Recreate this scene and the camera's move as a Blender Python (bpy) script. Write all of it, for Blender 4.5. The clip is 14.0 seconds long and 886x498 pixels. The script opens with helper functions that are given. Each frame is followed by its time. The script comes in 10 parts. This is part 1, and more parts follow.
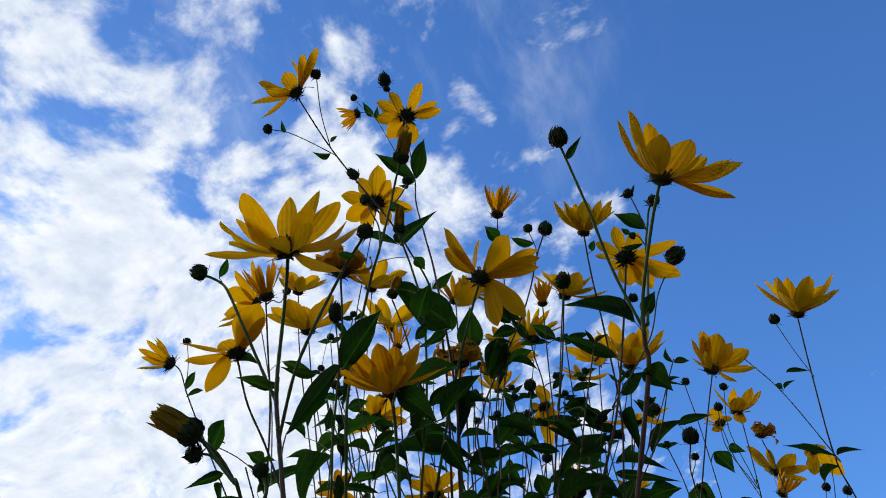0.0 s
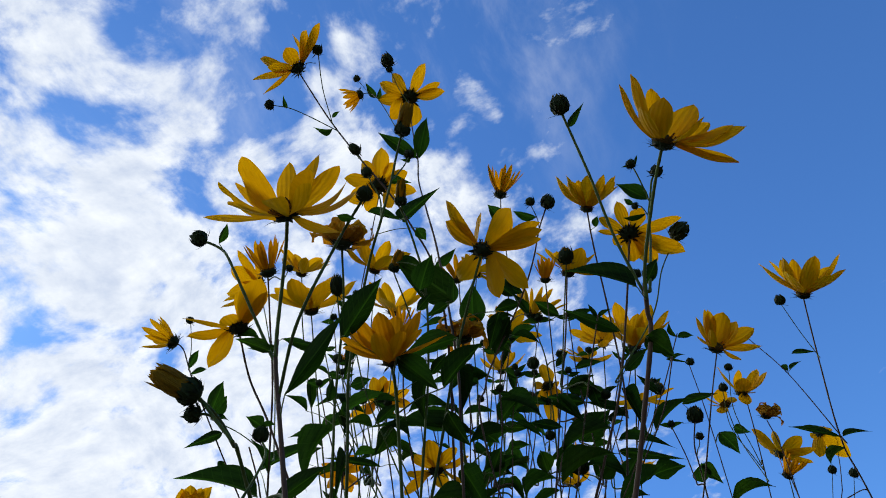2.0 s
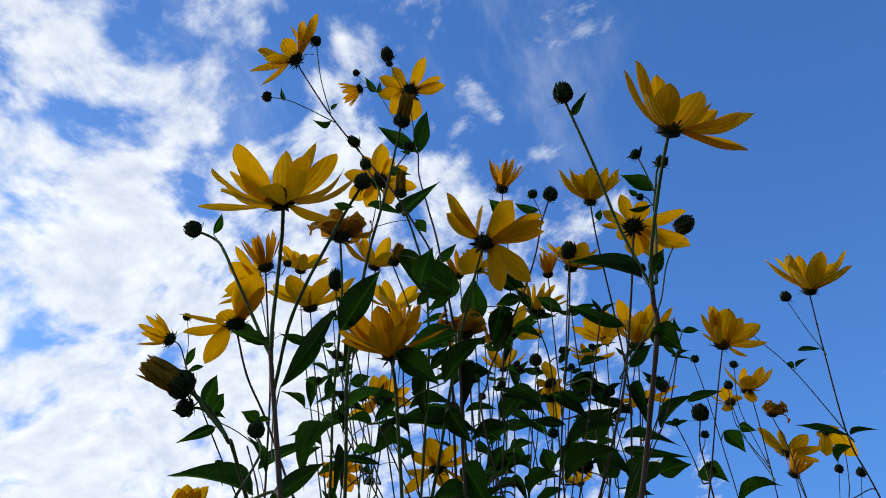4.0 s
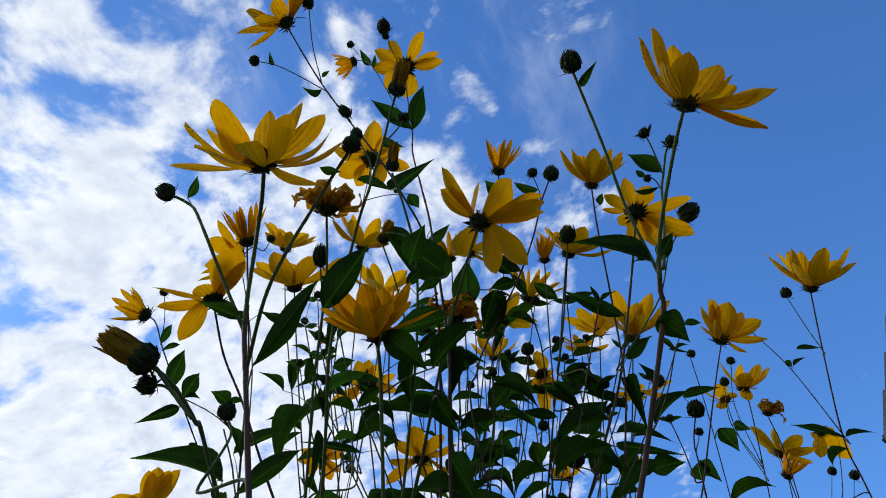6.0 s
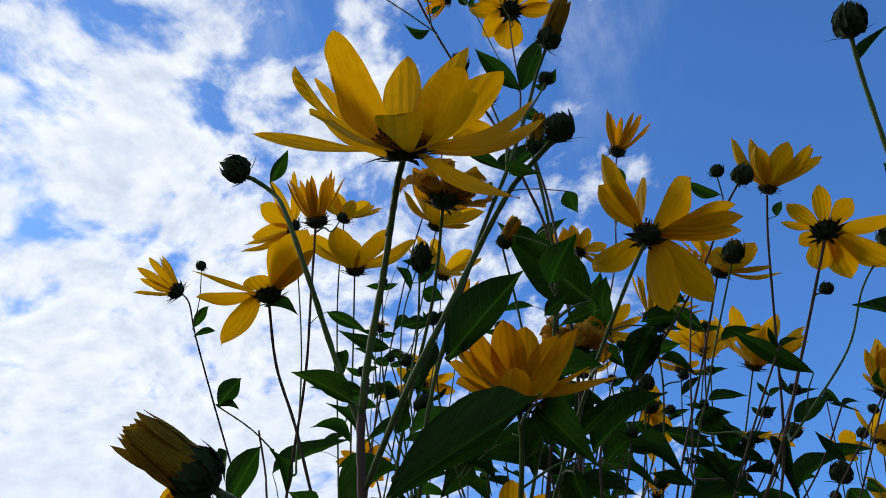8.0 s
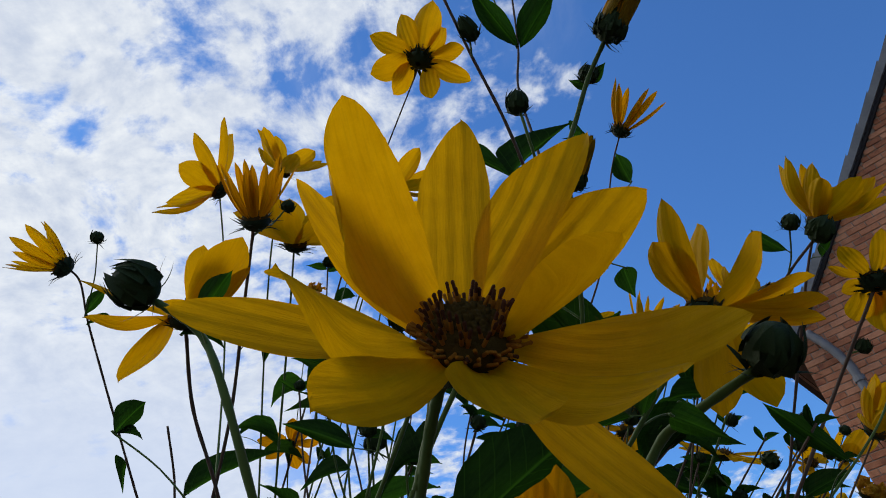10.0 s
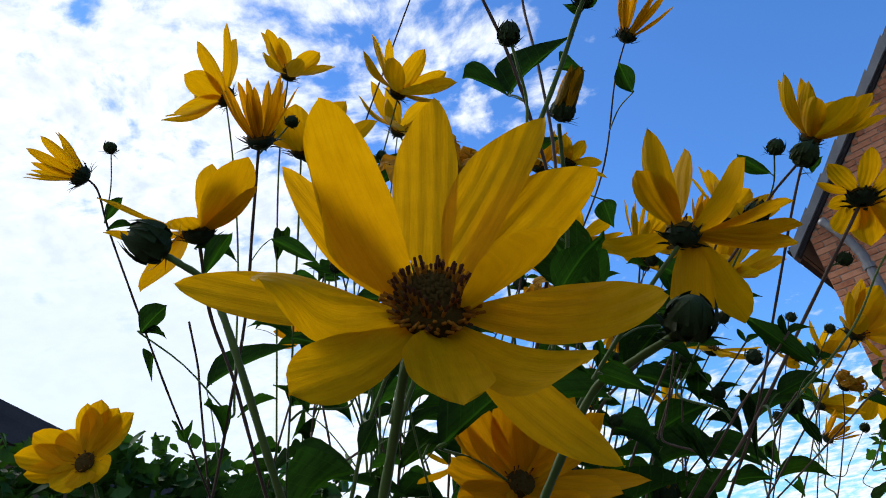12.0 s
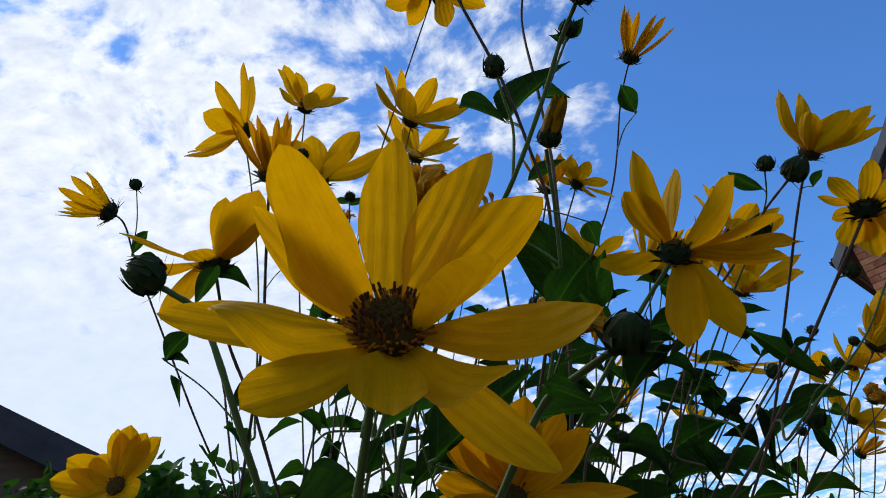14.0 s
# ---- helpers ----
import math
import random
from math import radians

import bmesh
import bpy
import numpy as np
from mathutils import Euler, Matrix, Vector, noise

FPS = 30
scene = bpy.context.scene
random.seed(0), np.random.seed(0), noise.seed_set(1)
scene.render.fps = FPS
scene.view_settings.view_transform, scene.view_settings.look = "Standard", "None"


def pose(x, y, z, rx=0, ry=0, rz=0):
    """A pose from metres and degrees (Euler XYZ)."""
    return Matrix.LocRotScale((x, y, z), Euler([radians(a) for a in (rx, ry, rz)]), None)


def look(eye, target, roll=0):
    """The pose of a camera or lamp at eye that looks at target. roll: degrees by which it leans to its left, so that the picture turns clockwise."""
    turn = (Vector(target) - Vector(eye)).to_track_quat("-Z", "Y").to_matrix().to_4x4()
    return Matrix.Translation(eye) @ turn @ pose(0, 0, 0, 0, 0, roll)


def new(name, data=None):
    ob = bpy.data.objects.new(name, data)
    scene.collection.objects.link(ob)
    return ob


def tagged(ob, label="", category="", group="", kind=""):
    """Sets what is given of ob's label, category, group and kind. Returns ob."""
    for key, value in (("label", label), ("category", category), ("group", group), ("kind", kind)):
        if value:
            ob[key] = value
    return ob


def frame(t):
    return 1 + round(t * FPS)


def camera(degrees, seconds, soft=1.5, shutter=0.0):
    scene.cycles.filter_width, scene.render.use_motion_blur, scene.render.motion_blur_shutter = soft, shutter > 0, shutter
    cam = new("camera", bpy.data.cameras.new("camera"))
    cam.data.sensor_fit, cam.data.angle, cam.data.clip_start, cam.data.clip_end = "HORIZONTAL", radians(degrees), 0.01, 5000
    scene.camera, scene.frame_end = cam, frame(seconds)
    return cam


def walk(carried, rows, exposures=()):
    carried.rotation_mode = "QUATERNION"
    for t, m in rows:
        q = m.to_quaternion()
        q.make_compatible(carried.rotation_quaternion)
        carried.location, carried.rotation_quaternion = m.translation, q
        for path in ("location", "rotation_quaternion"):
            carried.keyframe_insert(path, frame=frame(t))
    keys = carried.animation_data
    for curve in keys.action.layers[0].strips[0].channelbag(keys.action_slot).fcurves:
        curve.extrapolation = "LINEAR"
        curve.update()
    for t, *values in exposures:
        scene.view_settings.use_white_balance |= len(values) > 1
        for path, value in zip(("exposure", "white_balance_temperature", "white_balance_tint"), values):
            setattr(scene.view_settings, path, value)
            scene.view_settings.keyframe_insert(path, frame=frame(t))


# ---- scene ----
cam = camera(65.90, 14.0, soft=1.0)
PATH = [
    (0, (0.0, 0.0, 1.1), (0.0, 1.2333, 2.6745), -24.40),
    (0.5, (-0.005, 0.0033, 1.0965), (-0.015, 1.2312, 2.6752), -24.34),
    (1, (-0.0068, 0.0053, 1.0939), (-0.0163, 1.2394, 2.6677), -24.32),
    (1.5, (-0.0035, 0.0105, 1.0887), (-0.0184, 1.2488, 2.6592), -24.01),
    (2, (-0.0051, 0.0177, 1.0892), (-0.0256, 1.2518, 2.6629), -23.73),
    (2.5, (-0.0048, 0.0196, 1.0875), (-0.0157, 1.2441, 2.6688), -24.42),
    (3, (-0.0049, 0.0218, 1.0883), (-0.0137, 1.2525, 2.6648), -24.28),
    (3.2, (-0.005, 0.024, 1.0922), (-0.028, 1.2576, 2.6663), -23.73),
    (5.3, (-0.0133, 0.0412, 1.0953), (-0.0174, 1.264, 2.6779), -24.10),
    (5.5, (-0.0125, 0.0444, 1.0953), (-0.0137, 1.284, 2.6648), -24.01),
    (6, (-0.0139, 0.0573, 1.1159), (-0.0195, 1.3164, 2.6698), -22.34),
    (6.5, (-0.0255, 0.0629, 1.1467), (-0.041, 1.3641, 2.6655), -19.66),
    (7, (-0.0324, 0.0728, 1.1822), (-0.0528, 1.3707, 2.7037), -17.90),
    (7.5, (-0.0497, 0.0843, 1.2179), (-0.1266, 1.4212, 2.7034), -14.60),
    (8, (-0.0748, 0.1044, 1.2642), (-0.1737, 1.446, 2.7441), -13.92),
    (8.2, (-0.0882, 0.111, 1.2818), (-0.1475, 1.4435, 2.772), -15.25),
    (10.3, (-0.0932, 0.1264, 1.4061), (-0.0172, 1.7748, 2.5361), -13.03),
    (10.5, (-0.0952, 0.1224, 1.4092), (0.0136, 1.8136, 2.4713), -13.25),
    (11, (-0.0951, 0.1177, 1.4128), (0.0275, 1.8593, 2.3885), -12.03),
    (11.5, (-0.0911, 0.1093, 1.4101), (-0.0095, 1.8681, 2.3589), -11.42),
    (12, (-0.0789, 0.1027, 1.401), (-0.1485, 1.8579, 2.3572), -10.78),
    (12.5, (-0.0721, 0.101, 1.3967), (-0.2154, 1.8484, 2.3591), -10.21),
    (13, (-0.069, 0.0995, 1.393), (-0.2372, 1.8396, 2.3645), -10.32),
    (13.5, (-0.0633, 0.095, 1.3943), (-0.2298, 1.817, 2.3977), -10.47),
    (14, (-0.0612, 0.0934, 1.3927), (-0.2143, 1.8033, 2.4188), -11.00),
]
walk(cam, [(t, look(eye, target, roll)) for t, eye, target, roll in PATH],
     exposures=[(0, 0.0), (8.2, 0.0), (10.3, -0.20), (10.5, 0.08), (11.0, 0.23), (11.5, 0.36), (12.0, 0.26), (12.6, 0.09), (14, 0.05)])

import itertools

# ---- light and sky ----
SUN_AZ, SUN_EL = radians(-58.0), radians(50.0)
sun = new("sun", bpy.data.lights.new("sun", "SUN"))
sun.data.energy, sun.data.angle, sun.data.color = 2.5, radians(35.0), (1.0, 0.95, 0.87)
sun.matrix_world = look((-6, 4, 9), (-6 - math.sin(SUN_AZ) * math.cos(SUN_EL), 4 - math.cos(SUN_AZ) * math.cos(SUN_EL), 9 - math.sin(SUN_EL)))
tagged(sun, "hazy sun behind broken white cloud", "sun")

world = bpy.data.worlds.new("sky")
scene.world = world
world.use_nodes = True


class Graph:
    """A small writer of node trees: add nodes and join sockets in one line."""

    def __init__(self, tree):
        self.tree = tree
        tree.nodes.clear()

    def add(self, kind, inputs=None):
        node = self.tree.nodes.new(kind)
        for key, value in (inputs or {}).items():
            if isinstance(value, bpy.types.NodeSocket):
                self.tree.links.new(value, node.inputs[key])
            else:
                node.inputs[key].default_value = value
        return node

    def math(self, op, a, b=0.0):
        node = self.add("ShaderNodeMath", {0: a, 1: b})
        node.operation = op
        return node.outputs[0]

    def span(self, value, low, high, first, last, smooth=True):
        node = self.add("ShaderNodeMapRange", {0: value, 1: low, 2: high, 3: first, 4: last})
        node.interpolation_type = "SMOOTHSTEP" if smooth else "LINEAR"
        return node.outputs[0]

    def ramp(self, value, *stops):
        node = self.add("ShaderNodeValToRGB", {0: value})
        while len(node.color_ramp.elements) < len(stops):
            node.color_ramp.elements.new(0.5)
        for element, (at, colour) in zip(node.color_ramp.elements, stops):
            element.position, element.color = at, (*colour, 1) if len(colour) == 3 else colour
        return node.outputs[0]

    def mix(self, fac, a, b, blend="MIX"):
        node = self.add("ShaderNodeMix")
        node.data_type, node.blend_type = "RGBA", blend
        for index, value in ((0, fac), (6, a), (7, b)):
            if isinstance(value, bpy.types.NodeSocket):
                self.tree.links.new(value, node.inputs[index])
            else:
                node.inputs[index].default_value = value if index == 0 else (*value, 1)
        return node.outputs[2]


def sky_graph():
    g = Graph(world.node_tree)
    way = g.add("ShaderNodeTexCoord").outputs["Generated"]
    air = g.add("ShaderNodeTexSky")
    air.sky_type, air.sun_disc, air.sun_elevation, air.sun_rotation = "NISHITA", False, SUN_EL, SUN_AZ
    air.air_density, air.dust_density, air.ozone_density = 1.0, 0.15, 2.5
    xyz = g.add("ShaderNodeSeparateXYZ", {0: way}).outputs
    high = g.math("ADD", g.math("MAXIMUM", xyz[2], 0.0), 0.18)
    u, v = g.math("DIVIDE", xyz[0], high), g.math("DIVIDE", xyz[1], high)
    flat = g.add("ShaderNodeCombineXYZ", {0: u, 1: v, 2: 0.0}).outputs[0]
    # A thick bank of broken cloud on one side, thinning to streaks and then to clear sky.
    bank = g.span(g.math("ADD", u, g.math("MULTIPLY", v, BANK_LEAN)), BANK_EDGE, BANK_FULL, 0.0, 1.0)
    warp = g.add("ShaderNodeTexNoise", {"Vector": flat, "Scale": 3.0, "Detail": 1.0}).outputs["Color"]
    push = g.add("ShaderNodeVectorMath", {0: warp, 1: (0.14, 0.14, 0.0)})
    push.operation = "MULTIPLY"
    bent = g.add("ShaderNodeVectorMath", {0: flat, 1: push.outputs[0]}).outputs[0]
    loose = g.add("ShaderNodeVectorMath", {0: bent, 1: (-0.07, -0.07, 0.0)}).outputs[0]
    moved = g.add("ShaderNodeVectorMath", {0: bent, 1: CLOUD_SHIFT}).outputs[0]
    broad = g.add("ShaderNodeTexNoise", {"Vector": moved, "Scale": 3.0, "Detail": 3.0}).outputs[0]
    puffs = g.add("ShaderNodeTexNoise", {"Vector": moved, "Scale": 10.5, "Detail": 9.0, "Roughness": 0.56}).outputs[0]
    small = g.add("ShaderNodeTexNoise", {"Vector": moved, "Scale": 24.0, "Detail": 6.0, "Roughness": 0.62}).outputs[0]
    drawn = g.add("ShaderNodeMapping", {0: moved, 1: (0.23, 0.125, 0.0), 2: (0, 0, 0.5), 3: (2.6, 1.0, 1.0)}).outputs[0]
    streaks = g.add("ShaderNodeTexNoise", {"Vector": drawn, "Scale": 2.6, "Detail": 9.0, "Roughness": 0.62}).outputs[0]
    body = g.math("ADD", g.math("MULTIPLY", broad, 0.28), g.math("ADD", g.math("MULTIPLY", puffs, 0.55), g.math("MULTIPLY", small, 0.17)))
    low = g.span(xyz[2], 0.75, 0.25, 0.0, 0.13, False)
    rim = g.span(xyz[2], 0.40, 0.14, 0.0, 0.27, False)
    clear = g.math("ADD", g.span(u, 0.10, 0.55, 0.615, 0.80), g.span(v, 0.14, 0.5, 0.085, -0.03))
    body = g.math("ADD", g.math("MULTIPLY", body, 1.35), -0.175)
    cover = g.math("ADD", g.math("SUBTRACT", body, clear), g.math("ADD", g.math("MULTIPLY", bank, BANK_GAIN), g.math("ADD", rim, g.math("MULTIPLY", low, bank))))
    for heaps, sign in ((WHITE_HEAPS, 1.0), (BLUE_GAPS, -1.0)):
        for at_u, at_v, wide, much in heaps:
            apart = g.add("ShaderNodeVectorMath", {0: loose, 1: (at_u, at_v, 0.0)})
            apart.operation = "DISTANCE"
            cover = g.math("ADD", cover, g.span(apart.outputs["Value"], wide, wide * 0.25, 0.0, sign * much))
    thick = g.span(cover, -0.10, 0.085, 0.0, 0.97)
    veil = g.math("MULTIPLY", g.span(streaks, 0.46, 0.78, 0.0, 0.36), g.math("MULTIPLY", g.span(u, 0.42, 0.2, 0.0, 1.0, False), g.span(v, 0.72, 0.4, 0.0, 1.0)))
    shade = g.span(g.math("ADD", g.math("MULTIPLY", small, 0.5), g.math("SUBTRACT", 0.5, g.math("MULTIPLY", puffs, 0.5))), 0.36, 0.62, 0.0, 1.0, False)
    # Towards the horizon the bank runs together into an even, thinner haze.
    far = g.math("MULTIPLY", g.span(xyz[2], 0.64, 0.38, 0.0, 0.85), bank)
    thick = g.math("ADD", thick, g.math("MULTIPLY", far, g.math("SUBTRACT", 0.80, thick)))
    shade = g.math("ADD", shade, g.math("MULTIPLY", far, g.math("SUBTRACT", 0.5, shade)))
    white = g.mix(shade, CLOUD_DARK, CLOUD_LIGHT)
    lit = g.mix(g.math("MAXIMUM", thick, veil), g.mix(1.0, air.outputs[0], SKY_TINT, "MULTIPLY"), white)
    back = g.add("ShaderNodeBackground", {0: lit, 1: 0.1})
    g.tree.links.new(back.outputs[0], g.add("ShaderNodeOutputWorld").inputs[0])


BANK_LEAN, BANK_EDGE, BANK_FULL, BANK_GAIN = 0.38, 0.495, -0.235, 0.172
# Single heaps of cloud and gaps between them: place on the cloud sheet, width, strength.
WHITE_HEAPS = [(-0.31, 0.15, 0.060, 0.050), (-0.28, 0.19, 0.041, 0.050), (-0.24, 0.26, 0.054, 0.059), (-0.31, 0.31, 0.052, 0.059), (-0.42, 0.31, 0.079, 0.042), (-0.37, 0.41, 0.092, 0.050),
               (-0.30, 0.45, 0.064, 0.042), (0.00, 0.28, 0.039, 0.115), (-0.07, 0.34, 0.049, 0.105), (-0.06, 0.42, 0.068, 0.135), (-0.05, 0.50, 0.057, 0.095), (0.05, 0.56, 0.065, 0.042)]
BLUE_GAPS = [(0.11, 0.43, 0.139, 0.084), (0.08, 0.33, 0.087, 0.084), (0.12, 0.55, 0.071, 0.034), (-0.32, 0.26, 0.063, 0.084), (-0.21, 0.19, 0.042, 0.063), (-0.18, 0.22, 0.039, 0.050),
             (-0.15, 0.32, 0.067, 0.050), (-0.21, 0.31, 0.057, 0.042), (-0.31, 0.36, 0.054, 0.042), (-0.54, 0.45, 0.058, 0.063), (-0.18, 0.43, 0.084, 0.042), (-0.07, 0.26, 0.063, 0.042)]
CLOUD_SHIFT = (0.35, 0.15, 0.0)
CLOUD_DARK, CLOUD_LIGHT, SKY_TINT = (6.5, 7.3, 8.8), (10.2, 10.6, 10.9), (0.66, 1.18, 1.79)
sky_graph()


# ---- materials ----
def surface(name):
    """A material with its graph, a texture coordinate and a random number for the object."""
    mat = bpy.data.materials.new(name)
    mat.use_nodes = True
    g = Graph(mat.node_tree)
    return mat, g, g.add("ShaderNodeTexCoord").outputs["Object"], g.add("ShaderNodeObjectInfo").outputs["Random"]


def finish(mat, g, shader):
    g.tree.links.new(shader, g.add("ShaderNodeOutputMaterial").inputs[0])
    return mat


def solid(g, colour, rough=0.6, height=None, depth=0.001, **more):
    inputs = {"Base Color": colour, "Roughness": rough, **more}
    if height is not None:
        inputs["Normal"] = g.add("ShaderNodeBump", {"Strength": 0.6, "Distance": depth, "Height": height}).outputs[0]
    return g.add("ShaderNodeBsdfPrincipled", inputs).outputs[0]


def blade(name, dark, light, glow, share, veins, vein_depth, rough, spots=None, gloss=0.3, rib=None, grain_line=0.42, band=0.13):
    """Thin plant tissue: it scatters light back and lets some through. Veins run along the blade."""
    mat, g, co, rnd = surface(name)
    blotch = g.add("ShaderNodeTexNoise", {"Vector": co, "Scale": 3.0, "Detail": 5.0}).outputs[0]
    grain = g.add("ShaderNodeTexNoise", {"Vector": co, "Scale": 38.0, "Detail": 3.0}).outputs[0]
    tone = g.math("ADD", g.math("MULTIPLY", blotch, 0.55), g.math("ADD", g.math("MULTIPLY", grain, 0.2), g.math("MULTIPLY", rnd, 0.32)))
    colour = g.ramp(tone, (0.25, dark), (0.8, light))
    stripe = g.add("ShaderNodeTexWave", {"Vector": g.add("ShaderNodeMapping", {0: co, 3: (1.0, 0.05, 0.0)}).outputs[0], "Scale": veins, "Distortion": 1.0, "Detail": 2.0}).outputs[1]
    broken = g.add("ShaderNodeTexNoise", {"Vector": g.add("ShaderNodeMapping", {0: co, 3: (1.0, 0.06, 0.0)}).outputs[0], "Scale": veins * 17, "Detail": 4.0, "Roughness": 0.6}).outputs[0]
    line = g.math("ADD", g.math("MULTIPLY", stripe, band), g.span(broken, 0.44, 0.66, 0.0, grain_line))
    colour = g.mix(line, colour, tuple(0.62 * c for c in dark))
    stripe = g.math("ADD", stripe, broken)
    if spots:
        speck = g.add("ShaderNodeTexNoise", {"Vector": co, "Scale": 16.0, "Detail": 2.0}).outputs[0]
        colour = g.mix(g.ramp(speck, (0.66, (0, 0, 0)), (0.74, (0.8, 0.8, 0.8))), colour, spots)
    if rib:
        # A pale midrib, with finer veins that leave it towards the tip.
        x, y, _ = g.add("ShaderNodeSeparateXYZ", {0: co}).outputs
        off = g.math("ABSOLUTE", x)
        side = g.math("ABSOLUTE", g.math("SUBTRACT", g.math("FRACT", g.math("MULTIPLY", g.math("SUBTRACT", y, g.math("MULTIPLY", off, 0.55)), 8.0)), 0.5))
        net = g.math("MAXIMUM", g.span(off, 0.012, 0.04, 0.75, 0.0), g.span(side, 0.0, 0.07, 0.32, 0.0))
        colour = g.mix(net, colour, rib)
        stripe = g.math("SUBTRACT", stripe, net)
    normal = g.add("ShaderNodeBump", {"Strength": 0.3, "Distance": vein_depth, "Height": stripe}).outputs[0]
    face = g.add("ShaderNodeBsdfPrincipled", {"Base Color": colour, "Roughness": rough, "Specular IOR Level": gloss, "Normal": normal}).outputs[0]
    thru = g.add("ShaderNodeBsdfTranslucent", {0: g.mix(1.0, colour, glow, "MULTIPLY"), 1: normal}).outputs[0]
    return finish(mat, g, g.add("ShaderNodeMixShader", {0: share, 1: face, 2: thru}).outputs[0])


PETAL = blade("petal_yellow", (0.53, 0.288, 0.001), (0.76, 0.436, 0.003), (1.0, 0.90, 0.4), 0.56, 1.6, 0.0015, 0.5, gloss=0.05, grain_line=0.18, band=0.03)
PETAL_DEEP = blade("petal_orange", (0.50, 0.236, 0.001), (0.73, 0.366, 0.003), (1.0, 0.83, 0.4), 0.55, 1.6, 0.003, 0.55, gloss=0.05, grain_line=0.18, band=0.06)
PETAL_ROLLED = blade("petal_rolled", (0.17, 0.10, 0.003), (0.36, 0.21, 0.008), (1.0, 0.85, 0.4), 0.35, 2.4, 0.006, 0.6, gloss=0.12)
WITHERED = blade("petal_withered", (0.40, 0.19, 0.008), (0.76, 0.43, 0.016), (1.0, 0.75, 0.3), 0.48, 3.0, 0.04, 0.7, spots=(0.12, 0.045, 0.02))
LEAF = blade("leaf_green", (0.010, 0.019, 0.010), (0.031, 0.062, 0.017), (0.83, 1.58, 0.30), 0.56, 0.9, 0.003, 0.7, gloss=0.0, rib=(0.042, 0.082, 0.022))
LEAF_OLD = blade("leaf_spotted", (0.009, 0.020, 0.007), (0.036, 0.066, 0.014), (0.85, 1.5, 0.25), 0.5, 0.9, 0.003, 0.7, gloss=0.0, rib=(0.045, 0.082, 0.022), spots=(0.05, 0.03, 0.015))
SHRUB = blade("shrub_leaf", (0.035, 0.10, 0.012), (0.10, 0.22, 0.03), (1.0, 1.3, 0.4), 0.4, 1.2, 0.006, 0.4, gloss=0.4)
IVY = blade("hedge_leaf", (0.02, 0.055, 0.012), (0.05, 0.13, 0.025), (1.0, 1.3, 0.4), 0.3, 1.2, 0.006, 0.55, gloss=0.15)


def grained(name, dark, light, scale, rough=0.65, depth=0.0006, stretch=(1, 1, 1), **more):
    mat, g, co, rnd = surface(name)
    at = g.add("ShaderNodeMapping", {0: co, 3: stretch}).outputs[0]
    coarse = g.add("ShaderNodeTexNoise", {"Vector": at, "Scale": scale, "Detail": 4.0}).outputs[0]
    fine = g.add("ShaderNodeTexNoise", {"Vector": at, "Scale": scale * 9, "Detail": 4.0, "Roughness": 0.65}).outputs[0]
    tone = g.math("ADD", g.math("MULTIPLY", coarse, 0.6), g.math("ADD", g.math("MULTIPLY", fine, 0.3), g.math("MULTIPLY", rnd, 0.2)))
    return finish(mat, g, solid(g, g.ramp(tone, (0.3, dark), (0.78, light)), rough, fine, depth, **more))


STEM = grained("stem_green", (0.030, 0.056, 0.013), (0.092, 0.145, 0.036), 30.0, 0.6, 0.0004, (1, 1, 0.15), **{"Specular IOR Level": 0.08, "Sheen Weight": 0.25, "Sheen Roughness": 0.4})
STEM_RED = grained("stem_purple", (0.044, 0.026, 0.022), (0.115, 0.080, 0.056), 24.0, 0.6, 0.0004, (1, 1, 0.15), **{"Specular IOR Level": 0.1, "Sheen Weight": 0.15, "Sheen Roughness": 0.4})
BRACT = grained("bract_green", (0.007, 0.014, 0.006), (0.022, 0.038, 0.014), 60.0, 0.7, 0.0003, **{"Specular IOR Level": 0.15})
BUD_GREEN = grained("bud_green", (0.006, 0.014, 0.004), (0.024, 0.044, 0.011), 70.0, 0.7, 0.0003, **{"Specular IOR Level": 0.15})
DISC = grained("disc_brown", (0.028, 0.016, 0.004), (0.098, 0.062, 0.012), 120.0, 0.9, 0.0004, **{"Specular IOR Level": 0.08})
ANTHER = grained("anther_dark", (0.035, 0.012, 0.006), (0.09, 0.03, 0.012), 160.0, 0.8, 0.0002, **{"Specular IOR Level": 0.1})
FLORET = grained("floret_gold", (0.17, 0.062, 0.006), (0.40, 0.155, 0.012), 160.0, 0.8, 0.0002, **{"Specular IOR Level": 0.1})
SLATE = grained("slate_grey", (0.075, 0.08, 0.085), (0.17, 0.175, 0.18), 5.0, 0.6, 0.003)
BITUMEN = grained("black_fascia", (0.012, 0.012, 0.013), (0.03, 0.03, 0.032), 5.0, 0.7, 0.001, **{"Specular IOR Level": 0.15})
PIPE = grained("grey_plastic", (0.09, 0.093, 0.10), (0.15, 0.153, 0.16), 4.0, 0.4, 0.0005)
MORTAR = grained("mortar", (0.20, 0.16, 0.125), (0.36, 0.30, 0.24), 14.0, 0.9, 0.004)
FELT = grained("roof_felt", (0.015, 0.016, 0.02), (0.045, 0.045, 0.05), 8.0, 0.85, 0.004)
PLANK = grained("shed_board", (0.05, 0.032, 0.02), (0.12, 0.08, 0.05), 6.0, 0.8, 0.003, (1, 1, 6))
SOIL = grained("soil", (0.03, 0.022, 0.014), (0.10, 0.075, 0.05), 2.2, 0.95, 0.02)


